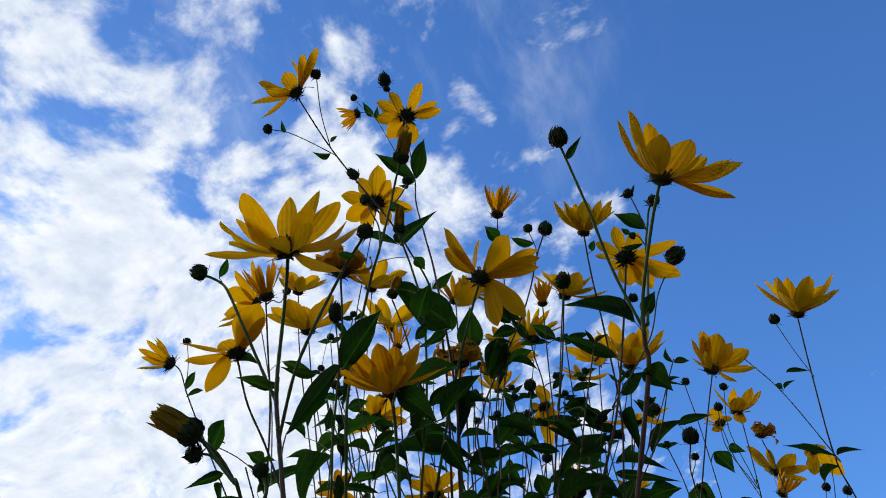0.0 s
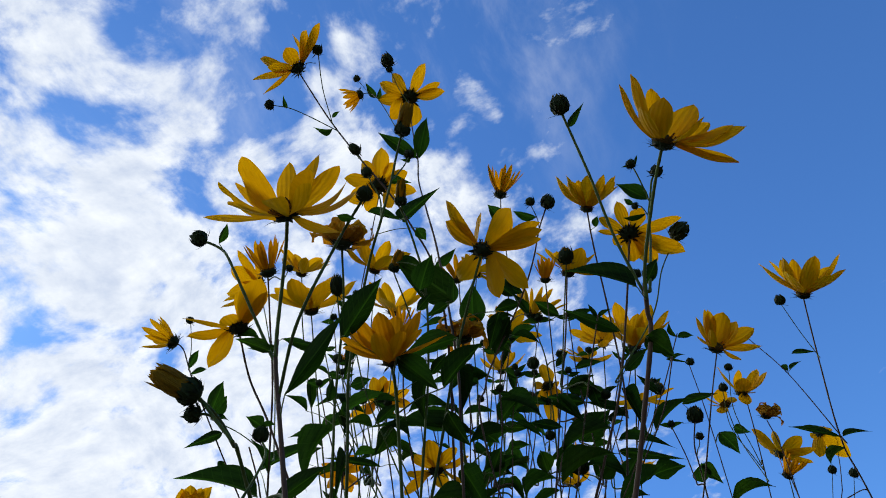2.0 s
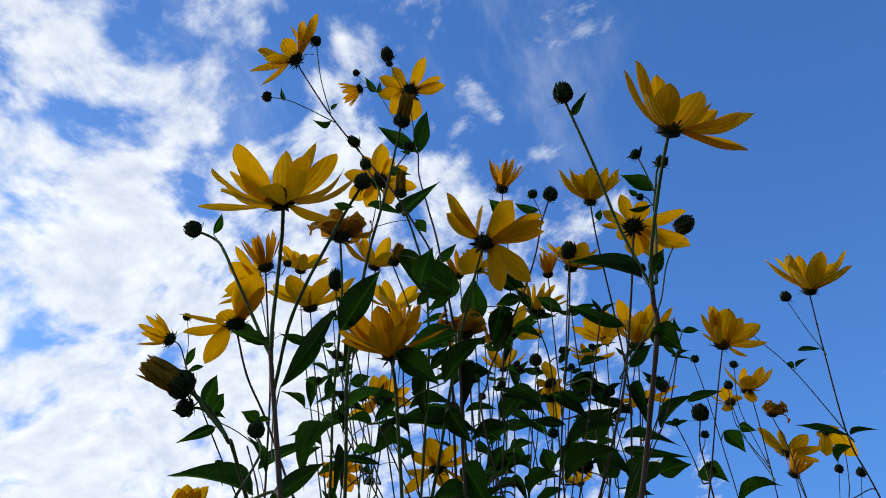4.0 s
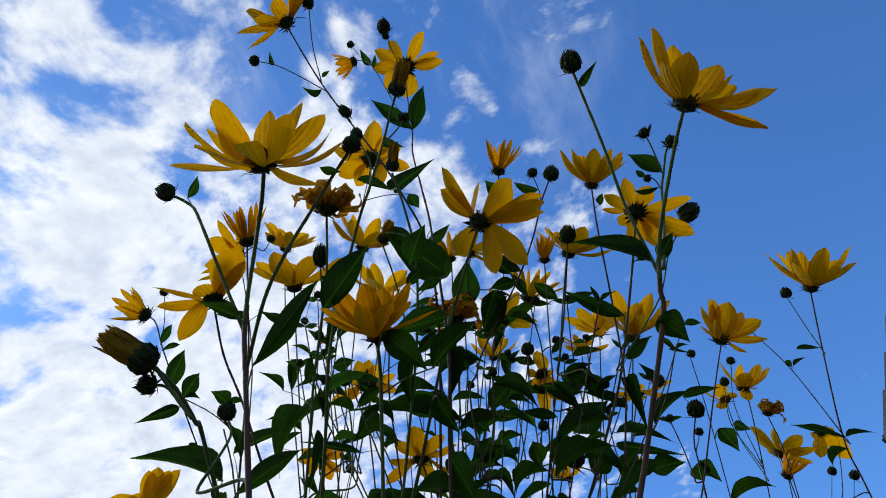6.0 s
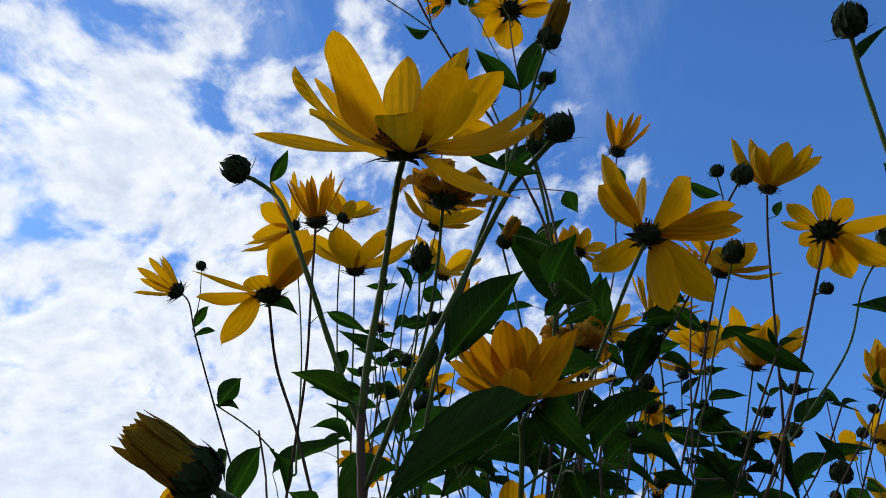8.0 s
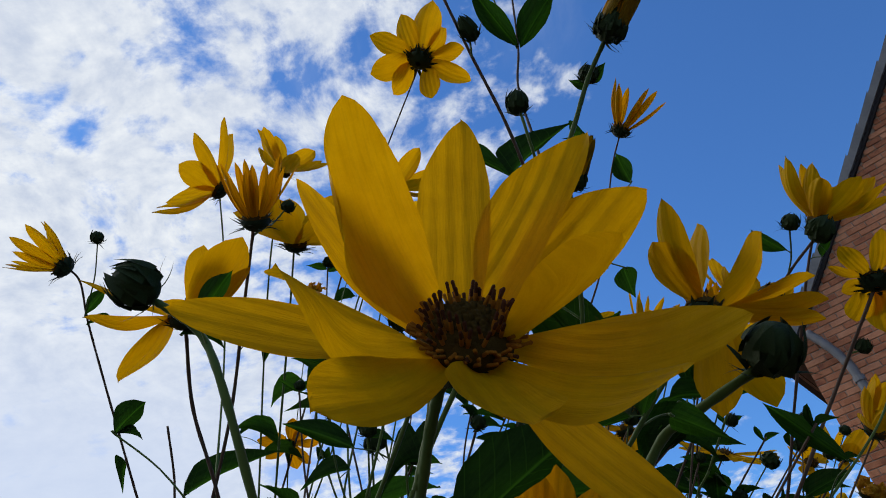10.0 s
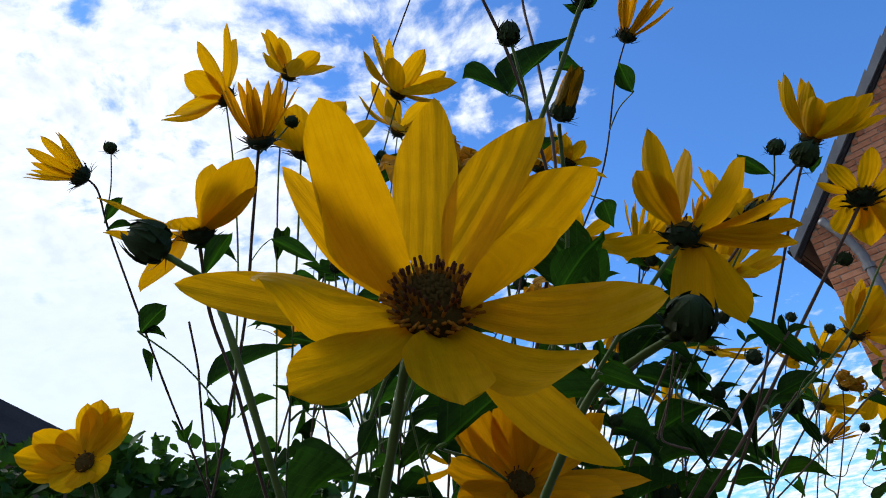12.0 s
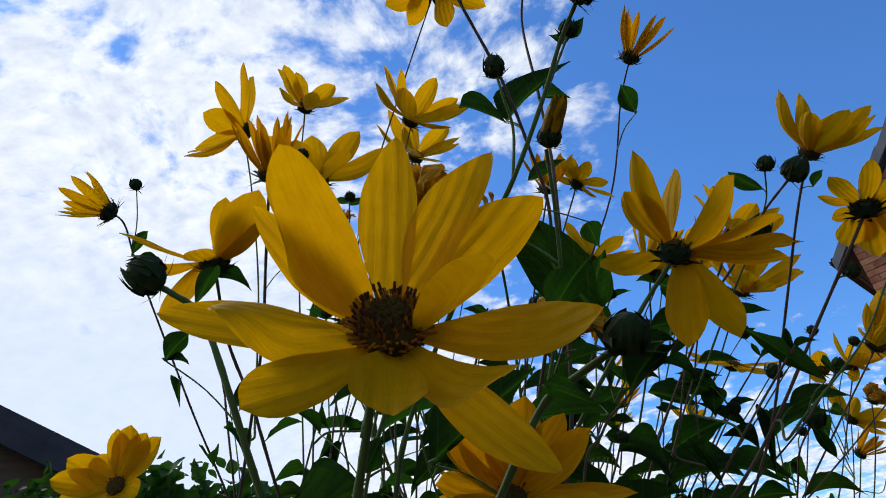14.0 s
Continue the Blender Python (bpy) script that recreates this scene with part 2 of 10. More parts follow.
def fired_clay(g, co, rnd):
    """Rough red brick: each one its own tone, with dark burnt patches and a sandy grain."""
    coarse = g.add("ShaderNodeTexNoise", {"Vector": co, "Scale": 9.0, "Detail": 5.0, "Roughness": 0.6}).outputs[0]
    fine = g.add("ShaderNodeTexNoise", {"Vector": co, "Scale": 70.0, "Detail": 4.0, "Roughness": 0.7}).outputs[0]
    tone = g.math("ADD", g.math("MULTIPLY", coarse, 0.6), g.math("ADD", g.math("MULTIPLY", fine, 0.3), g.math("MULTIPLY", rnd, 0.34)))
    colour = g.ramp(tone, (0.32, (0.17, 0.055, 0.03)), (0.55, (0.38, 0.138, 0.062)), (0.85, (0.54, 0.25, 0.135)))
    return solid(g, colour, 0.9, fine, 0.006)


def brick_material():
    mat, g, co, rnd = surface("red_brick")
    at = g.add("ShaderNodeVectorMath", {0: co, 1: g.add("ShaderNodeCombineXYZ", {0: g.math("MULTIPLY", rnd, 50.0), 1: 0.0, 2: 0.0}).outputs[0]}).outputs[0]
    return finish(mat, g, fired_clay(g, at, rnd))


BRICK = brick_material()


# ---- building helpers ----
def raw(name, verts, faces, material, smooth=True):
    me = bpy.data.meshes.new(name)
    me.from_pydata([tuple(v) for v in verts], [], faces)
    me.materials.append(material)
    if smooth:
        me.polygons.foreach_set("use_smooth", [True] * len(me.polygons))
    me.update()
    return me


def piece(name, me, parent, m=None, label=""):
    """A mesh object under a thing or part, placed by m in its parent's space."""
    ob = new(name, me)
    ob.parent = parent
    if m is not None:
        ob.matrix_basis = m
    return tagged(ob, label)


def sheet(nu, nv, place):
    """A grid of nu by nv quads; place(u, v) gives each corner, u across from -1 to 1, v along from 0 to 1."""
    verts = [place(-1 + 2 * i / nu, j / nv) for j in range(nv + 1) for i in range(nu + 1)]
    n = nu + 1
    return verts, [(j * n + i, j * n + i + 1, (j + 1) * n + i + 1, (j + 1) * n + i) for j in range(nv) for i in range(nu)]


RIDGE = 0.011


def petal_mesh(name, nu, nv, material, fat=0.5, lift=0.12, curl=0.0, cup=0.1, notch=0.0, twist=0.0, wave=0.02, seed=0):
    """A ray petal 1 long and 1 wide at its fattest, along +y: narrow at the foot, pointed at the tip, with ridges."""
    rng = random.Random(seed)
    a, b = rng.uniform(0, 6), rng.uniform(0, 6)

    def place(u, v):
        grow = min(1.0, v / 0.52)
        half = 0.5 * (0.32 + 0.68 * math.sin(grow * math.pi / 2) ** (0.75 + fat * 0.5))
        if v > 0.52:
            half *= max(0.0, 1 - ((v - 0.52) / 0.48) ** 2.2) ** 0.8
        edge = 0.016 * math.sin(v * 9 + a) + 0.012 * math.sin(v * 17 + b)
        x = u * (half + edge * (1 - abs(2 * v - 1)))
        y = v - notch * (1 - abs(u)) * max(0, v - 0.88)
        ridge = RIDGE * (math.cos(u * 9.4) + 0.5 * math.cos(u * 17 + a)) * math.sin(math.pi * min(1, v * 1.02)) * (1 - 0.4 * v)
        z = -lift * math.sin(v * math.pi) * 0.45 - curl * v * v + 0.22 * cup * (u * u) * half * 2 + ridge + wave * math.sin(v * 6 + a + u * 1.3)
        ang = twist * v
        return (x * math.cos(ang), y, z + 0.28 * x * math.sin(ang))

    verts, faces = sheet(nu, nv, place)
    return raw(name, verts, faces, material)


def petal_set(tag, nu, nv, material):
    return [petal_mesh(f"{tag}_shape", nu, nv, material, fat=0.35 + 0.06 * k, lift=(0.26, 0.14, 0.2, 0.08, 0.3)[k], curl=(-0.05, 0.03, 0.0, 0.1, 0.05)[k],
                       cup=(0.5, 0.3, 0.62, 0.2, 0.4)[k], twist=(0.0, 0.22, -0.2, 0.12, -0.3)[k], wave=0.012, seed=k) for k in range(5)]


PETALS = petal_set("petal", 6, 10, PETAL)
PETALS_DEEP = petal_set("petal", 6, 10, PETAL_DEEP)
PETALS_ROLLED = petal_set("petal", 6, 10, PETAL_ROLLED)

def rolled_petal(seed, turn):
    """A dried petal 1 long whose tip has rolled in and whose edges are ruffled."""
    rng = random.Random(seed)
    a, line = rng.uniform(0, 6), [(0.0, 0.0)]
    for k in range(14):
        ang = turn * ((k + 0.5) / 14) ** 1.4
        line.append((line[-1][0] + math.cos(ang) / 14, line[-1][1] + math.sin(ang) / 14))

    def place(u, v):
        y, z = line[round(v * 14)]
        half = 0.5 * (0.3 + 0.7 * math.sin(min(1, v * 1.7) * math.pi / 2)) * (1 - max(0, v - 0.7) ** 2 * 5)
        ruffle = 0.07 * math.sin(v * 15 + a + 2 * u) * abs(u) + 0.03 * math.cos(u * 7 + v * 4)
        return (u * half * (1 - 0.25 * v) + 0.05 * math.sin(v * 5 + a), y + ruffle * math.sin(turn * v), z + ruffle * math.cos(turn * v) + 0.12 * u * u * half)

    verts, faces = sheet(8, 14, place)
    return raw("withered_petal_shape", verts, faces, WITHERED)


PETALS_OLD = [rolled_petal(9 + k, turn) for k, turn in enumerate((3.6, 4.4, -2.2, 2.8, 5.0))]


def leaf_mesh(name, material, droop, fold, twist, seed):
    rng = random.Random(seed)
    a = rng.uniform(0, 6)

    def place(u, v):
        half = 0.5 * max(0.035, math.sin(math.pi * v ** 0.72)) ** 1.2 if v < 0.995 else 0.004
        tooth = 0.016 * (abs((v * 13 + 0.3 * u) % 1 - 0.5) - 0.25) if abs(u) > 0.9 else 0.0
        x = u * (half + tooth) + 0.03 * math.sin(v * 3 + a)
        z = fold * abs(u) ** 1.3 * half + droop * 1.7 * v * (1 - v) - 0.25 * droop * v ** 4 + 0.03 * math.sin(v * 10 + a + u) * u * u + 0.012 * math.cos(v * 26 + 5 * abs(u)) * abs(u)
        return (x * math.cos(twist * v), v, z + x * math.sin(twist * v))

    verts, faces = sheet(6, 12, place)
    return raw(name, verts, faces, material)


LEAVES = [leaf_mesh("leaf_shape", (LEAF, LEAF, LEAF, LEAF_OLD)[k % 4], d, f, t, k)
          for k, (d, f, t) in enumerate(((0.20, 0.55, 0.25), (0.35, 0.9, -0.4), (0.06, 0.4, 0.55), (0.30, 0.7, -0.15), (0.5, 1.1, 0.4)))]


BROAD_LEAVES = [leaf_mesh("leaf_shape", (LEAF, LEAF_OLD)[k], 0.14, 0.24, (0.15, -0.2)[k], 7 + k) for k in range(2)]


def spline(points, steps):
    """A smooth line (Catmull-Rom) through the points, with its parameter from 0 to 1."""
    p = [Vector(q) for q in points]
    p = [2 * p[0] - p[1], *p, 2 * p[-1] - p[-2]]
    out = []
    for k in range(1, len(p) - 2):
        for s in range(steps):
            t = s / steps
            out.append(0.5 * (2 * p[k] + (p[k + 1] - p[k - 1]) * t + (2 * p[k - 1] - 5 * p[k] + 4 * p[k + 1] - p[k + 2]) * t * t
                              + (3 * p[k] - p[k - 1] - 3 * p[k + 1] + p[k + 2]) * t ** 3))
    return [*out, p[-2]]


def tube(name, points, r0, r1, material, sides=7, steps=7):
    """A tapered stalk along a smooth line, with slight swellings."""
    line = spline(points, steps)
    gone = [0.0, *itertools.accumulate((b - a).length for a, b in zip(line, line[1:]))]
    verts, faces = [], []
    side = Vector((1, 0, 0))
    for k, q in enumerate(line):
        ahead = (line[min(k + 1, len(line) - 1)] - line[max(k - 1, 0)]).normalized()
        side = (side - side.dot(ahead) * ahead).normalized()
        other = ahead.cross(side)
        f = gone[k] / gone[-1]
        r = (r0 + (r1 - r0) * f ** 0.8) * (1 + 0.08 * math.sin(k * 2.1))
        verts += [q + r * (math.cos(2 * math.pi * s / sides) * side + math.sin(2 * math.pi * s / sides) * other) for s in range(sides)]
    for k in range(len(line) - 1):
        faces += [(k * sides + s, k * sides + (s + 1) % sides, (k + 1) * sides + (s + 1) % sides, (k + 1) * sides + s) for s in range(sides)]
    n = len(verts)
    faces += [tuple(range(sides))[::-1], tuple(range(n - sides, n))]
    return raw(name, verts, faces, material)


def facing(place, axis, spin=0.0):
    """A pose at place whose z is the axis."""
    return Matrix.Translation(place) @ Vector(axis).to_track_quat("Z", "Y").to_matrix().to_4x4() @ Matrix.Rotation(spin, 4, "Z")


def plant(label, base):
    """A stalk with its heads and leaves is one thing; its Empty stands at the foot."""
    ob = new("sunflower_plant", None)
    ob.location = base
    return tagged(ob, label, "flower plant", "sunflowers in the bed")


def into(thing, p):
    return Vector(p) - thing.location


STALKS, HEADS, BLADES = [], [], []


def stem(thing, points, r0, r1, red=False, label="", sides=7):
    """A stalk from its thin top end to its thick lower end, in world metres and radii in millimetres."""
    STALKS.append((thing, np.array([tuple(q) for q in spline(points, 40)]), r1, red))
    return piece("stem", tube("stem", [into(thing, p) for p in points], r0 / 1000, r1 / 1000, STEM_RED if red else STEM, sides), thing, None, label)


def lathe(rings, sides):
    verts, faces = [], []
    for r, z in rings:
        verts += [(r * math.cos(2 * math.pi * s / sides), r * math.sin(2 * math.pi * s / sides), z) for s in range(sides)]
    for k in range(len(rings) - 1):
        faces += [(k * sides + s, k * sides + (s + 1) % sides, (k + 1) * sides + (s + 1) % sides, (k + 1) * sides + s) for s in range(sides)]
    return verts, faces


def add_strip(verts, faces, m, length, width, bend, segments=4):
    """A narrow pointed bract that bends away along its length."""
    first = len(verts)
    for j in range(segments + 1):
        v = j / segments
        w = width * 0.5 * (1 - v ** 1.6)
        z = bend * v * v * length
        for u in (-1, 0, 1):
            verts.append(m @ Vector((u * w, v * length, z - abs(u) * w * 0.3)))
    for j in range(segments):
        for i in range(2):
            a = first + j * 3 + i
            faces.append((a, a + 1, a + 4, a + 3))


def calyx_mesh(n=15, seed=0, flare=0.5):
    """The green cup under a head, 1 across, with two rows of pointed bracts."""
    rng = random.Random(seed)
    verts, faces = lathe([(0.1, -0.34), (0.24, -0.3), (0.4, -0.18), (0.48, -0.02), (0.45, 0.06)], 12)
    for k in range(n):
        az = 2 * math.pi * (k + rng.uniform(-0.3, 0.3)) / n
        m = Matrix.Rotation(az, 4, "Z") @ Matrix.Translation((0, 0.36, -0.22 + 0.1 * (k % 2))) @ Matrix.Rotation(0.35 + flare * rng.uniform(-0.6, 0.7), 4, "X")
        add_strip(verts, faces, m, rng.uniform(0.34, 0.62), 0.18, rng.uniform(-0.6, 0.3))
    return raw("calyx", verts, faces, BRACT)


CALYXES = [calyx_mesh(15, k, 0.6 + 0.2 * k) for k in range(3)]


def disc_mesh(spikes, seed, fine=False):
    """The domed disc, 1 across, with its small standing florets; slot 2 is gold, slot 3 the dark anthers."""
    rng = random.Random(seed)
    verts, faces = lathe([(0.5, -0.1), (0.5, 0.02), (0.43, 0.13), (0.3, 0.2), (0.15, 0.235), (0.004, 0.245)], 18)
    slots = [0] * len(faces)
    for k in range(spikes):
        rr = math.sqrt((k + 0.5) / spikes)
        az = k * 2.39996 + rng.uniform(-0.12, 0.12)
        r = 0.49 * rr
        z = 0.235 - 0.9 * max(0, r - 0.12) ** 2 * 2.0
        rim, tall = rr > 0.80, 0.52 < rr <= 0.80 and rng.random() < 0.55
        outer = rim or tall
        high = rng.uniform(0.15, 0.24) if rim else rng.uniform(0.22, 0.34) if tall else rng.uniform(0.06, 0.11)
        wide = 0.023 if fine else 0.03
        lean = Matrix.Rotation(az, 4, "Z") @ Matrix.Translation((0, r, z - 0.03)) @ Matrix.Rotation((-0.95 if rim else -0.4 * rr) + rng.uniform(-0.25, 0.25), 4, "X") @ Matrix.Rotation(rng.uniform(-0.3, 0.3), 4, "Y")
        ring, hs = 6 if fine else 4, (0.0, 0.55 * high, 0.6 * high, high * 0.95, high)
        ws = (wide, wide * 0.95, wide * 0.7, wide * 1.0, wide * 0.4) if rim else (wide, wide * 1.1, wide * 0.8, wide * 0.95, wide * 0.4) if tall else (wide * 1.3, wide * 1.7, wide * 1.5, wide * 1.0, wide * 0.3)
        gold = rim and rng.random() < 0.8
        first = len(verts)
        for h, w in zip(hs, ws):
            verts += [lean @ Vector((w * math.cos(2 * math.pi * s / ring), w * math.sin(2 * math.pi * s / ring), h)) for s in range(ring)]
        for j in range(4):
            for s in range(ring):
                faces.append((first + j * ring + s, first + j * ring + (s + 1) % ring, first + (j + 1) * ring + (s + 1) % ring, first + (j + 1) * ring + s))
                slots.append((1 if gold or j < 2 else 2) if outer else 0)
        faces.append(tuple(first + 4 * ring + s for s in range(ring)))
        slots.append((1 if gold else 2) if outer else 0)
    me = raw("disc", verts, faces, DISC)
    me.materials.append(FLORET)
    me.materials.append(ANTHER)
    me.polygons.foreach_set("material_index", slots)
    return me


DISCS = [disc_mesh(26, k) for k in range(2)]


def flower(thing, at, axis, wide, n=11, cup=40, seed=0, deep=False, broad=0.40, spread=14, gaps=0.0, disc=0.2):
    """An open head: wide is its full width in metres, cup how far the petals rise from the disc's plane, in degrees."""
    rng = random.Random(seed * 7 + 3)
    length = wide * 0.5 / max(0.35, math.cos(radians(cup)) * 0.93 + 0.07)
    length = min(length, wide * 0.72)
    across = wide * disc
    HEADS.append((thing, Vector(at), Vector(axis).normalized()))
    head = piece("flower_head", DISCS[seed % 2], thing, facing(into(thing, at), axis, rng.uniform(0, 6)) @ Matrix.Diagonal((across, across, across, 1)))
    piece("calyx", CALYXES[seed % 3], head, Matrix.Translation((0, 0, -0.13)) @ Matrix.Diagonal((1.05, 1.05, 0.95, 1)))
    for k in range(n):
        if rng.random() < gaps:
            continue
        az = 2 * math.pi * (k + rng.uniform(-0.28, 0.28)) / n
        up = radians(cup + rng.uniform(-spread, spread))
        long = length / across * rng.uniform(0.86, 1.08)
        m = Matrix.Rotation(az, 4, "Z") @ Matrix.Translation((0, 0.36, -0.02 + 0.03 * (k % 2))) @ Matrix.Rotation(up, 4, "X") @ Matrix.Rotation(rng.uniform(-0.3, 0.3), 4, "Y")
        w = length / across * broad * rng.uniform(0.85, 1.2)
        piece("petal", rng.choice(PETALS_DEEP if deep else PETALS), head, m @ Matrix.Diagonal((w, long, long, 1)))
    return head


def half_open(thing, at, axis, long, n=10, cup=68, seed=0, thin=0.17, body=0.36, deep=True):
    """A head whose narrow petals still stand up like a shaving brush; long is its length in metres."""
    rng = random.Random(seed * 5 + 1)
    across = long * body
    HEADS.append((thing, Vector(at), Vector(axis).normalized()))
    head = piece("flower_head", DISCS[seed % 2], thing, facing(into(thing, at), axis, rng.uniform(0, 6)) @ Matrix.Diagonal((across, across, across, 1)))
    piece("calyx", CALYXES[seed % 3], head, Matrix.Translation((0, 0, -0.1)) @ Matrix.Diagonal((1.2, 1.2, 1.3, 1)))
    for k in range(n):
        az = 2 * math.pi * (k + rng.uniform(-0.3, 0.3)) / n
        up = radians(cup + rng.uniform(-9, 9))
        size = long / across * rng.uniform(0.8, 1.02)
        w = long / across * thin * rng.uniform(0.8, 1.25)
        m = Matrix.Rotation(az, 4, "Z") @ Matrix.Translation((0, 0.4, -0.02)) @ Matrix.Rotation(up, 4, "X")
        piece("petal", rng.choice(PETALS_DEEP if deep else PETALS), head, m @ Matrix.Diagonal((w, size, size * 0.6, 1)))
    return head


def withered(thing, at, axis, wide, n=22, seed=0):
    """A spent head: a brown disc hung with curled, papery orange petals."""
    rng = random.Random(seed * 11 + 5)
    across = wide * 0.34
    HEADS.append((thing, Vector(at), Vector(axis).normalized()))
    head = piece("flower_head", DISCS[seed % 2], thing, facing(into(thing, at), axis, rng.uniform(0, 6)) @ Matrix.Diagonal((across, across, across, 1)), "withered orange flower head")
    piece("calyx", CALYXES[seed % 3], head, Matrix.Translation((0, 0, -0.12)))
    n = int(n * 1.7)
    for k in range(n):
        az = 2 * math.pi * (k + rng.uniform(-0.4, 0.4)) / n
        up = radians(rng.uniform(-30, 35) if k % 2 else rng.uniform(20, 75))
        size = 0.62 * wide / across * rng.uniform(0.75, 1.15)
        m = Matrix.Rotation(az, 4, "Z") @ Matrix.Translation((0, 0.4, 0)) @ Matrix.Rotation(up, 4, "X") @ Matrix.Rotation(rng.uniform(-1, 1), 4, "Y")
        piece("petal", rng.choice(PETALS_OLD), head, m @ Matrix.Diagonal((size * 0.32, size, size * 0.9, 1)))
    return head


def bud_mesh(seed, spiky=False):
    """A round green bud, 1 across, wrapped in long pointed scales; loose curled bracts stand off its foot, more of them on a spiky one."""
    rng = random.Random(seed)
    verts, faces = lathe([(0.08, -0.5), (0.2, -0.46), (0.34, -0.33), (0.42, -0.12), (0.42, 0.08), (0.34, 0.27), (0.19, 0.4), (0.01, 0.44)], 16)
    for row, (z, r, tilt, size, n, wide) in enumerate(((-0.46, 0.16, 0.35, 0.62, 8 if spiky else 5, 0.13), (-0.38, 0.28, 0.85, 0.62, 6, 0.38), (-0.2, 0.41, 1.32, 0.62, 6, 0.38), (0.02, 0.43, 1.66, 0.52, 6, 0.34))):
        for k in range(n):
            az = 2 * math.pi * (k + 0.5 * row + rng.uniform(-0.2, 0.2)) / n
            loose = rng.uniform(-0.7, 0.5) if row == 0 else rng.uniform(-0.35, 0.0) if spiky and row == 1 else rng.uniform(-0.03, 0.05)
            m = Matrix.Rotation(az, 4, "Z") @ Matrix.Translation((0, r, z)) @ Matrix.Rotation(tilt + loose, 4, "X")
            add_strip(verts, faces, m, size * rng.uniform(0.8, 1.2), wide, rng.uniform(0.35, 0.6) if row > (1 if spiky else 0) else rng.uniform(-0.5, 0.6), 5)
    return raw("bud", verts, faces, BUD_GREEN)


BUDS = [bud_mesh(k) for k in range(3)]
SPIKY_BUDS = [bud_mesh(5 + k, True) for k in range(2)]


def bud(thing, at, axis, wide, seed=0, tall=1.0):
    """A closed bud; a large one shows the first yellow petals between its scales."""
    wide *= 0.92
    HEADS.append((thing, Vector(at), Vector(axis).normalized()))
    shape = SPIKY_BUDS[seed % 2] if wide < 0.0102 or seed == 2 else BUDS[seed % 3]
    head = piece("flower_bud", shape, thing, facing(into(thing, at), axis, seed * 1.3) @ Matrix.Diagonal((wide, wide, wide * tall, 1)))
    if wide > 0.0135:
        rng = random.Random(seed + 40)
        for k in range(7):
            m = Matrix.Rotation(2 * math.pi * k / 7 + rng.uniform(-0.2, 0.2), 4, "Z") @ Matrix.Translation((0, 0.36, -0.05)) @ Matrix.Rotation(radians(rng.uniform(99, 108)), 4, "X")
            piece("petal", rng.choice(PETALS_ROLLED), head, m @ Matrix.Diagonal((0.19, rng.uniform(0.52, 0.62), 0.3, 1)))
    return head


def leaf(thing, foot, tip, wide, normal, shape=0):
    """Plans a leaf; hang_leaves() makes it once all the stalks stand."""
    BLADES.append((thing, Vector(foot), Vector(tip), wide, normal, shape))


def blade_of(thing, foot, tip, wide, normal, shape):
    """A leaf blade from foot to tip; wide in metres; normal is the way its upper face looks."""
    a, b = into(thing, foot), into(thing, tip)
    y = (b - a).normalized()
    z = Vector(normal)
    z = (z - z.dot(y) * y).normalized()
    m = Matrix((y.cross(z), y, z)).transposed().to_4x4()
    long = (b - a).length
    return piece("leaf", BROAD_LEAVES[shape % 2] if wide > 0.0185 else LEAVES[shape % 5], thing, Matrix.Translation(a) @ m @ Matrix.Diagonal((wide * 1.08, long, long * 0.8, 1)))


def opening_bud(thing, at, axis, long, seed=0, fat=False):
    """A bud about to open: a deep green cup from which the rolled yellow petals stick out together."""
    rng = random.Random(seed * 3 + 2)
    across = long * (0.56 if fat else 0.49)
    head = piece("flower_bud", BUDS[seed % 3], thing, facing(Vector(into(thing, at)) + Vector(axis) * across * 0.38, axis, seed) @ Matrix.Diagonal((across, across, across * 0.95, 1)),
                 "half-open bud with rolled yellow petals")
    piece("calyx", CALYXES[2], head, Matrix.Translation((0, 0, -0.22)) @ Matrix.Diagonal((0.85, 0.85, 0.7, 1)), "thin curled green bracts")
    for k in range(21):
        az = 2 * math.pi * (k + rng.uniform(-0.25, 0.25)) / 7
        ring = (0.42, 0.31, 0.16)[k // 7]
        up = radians(rng.uniform(92, 100) if k < 7 else rng.uniform(86, 96))
        size = long / across * rng.uniform(0.84, 0.95)
        m = Matrix.Rotation(az + 0.3 * (k // 7), 4, "Z") @ Matrix.Translation((0, ring, -0.1)) @ Matrix.Rotation(up, 4, "X")
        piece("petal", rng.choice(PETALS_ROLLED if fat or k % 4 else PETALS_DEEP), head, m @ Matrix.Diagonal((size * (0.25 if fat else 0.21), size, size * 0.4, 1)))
    return head


def from_rim(az, rise, reach, under=0.0, foot=0.34):
    """The pose of a petal that starts at the disc's rim and whose tip lies reach away from the middle, in disc widths, and its own length."""
    out, up = reach * math.cos(radians(rise)) - foot, reach * math.sin(radians(rise)) + under
    m = Matrix.Rotation(radians(az - 90), 4, "Z") @ Matrix.Translation((0, foot, -under)) @ Matrix.Rotation(math.atan2(up, out), 4, "X")
    return m, math.hypot(out, up)


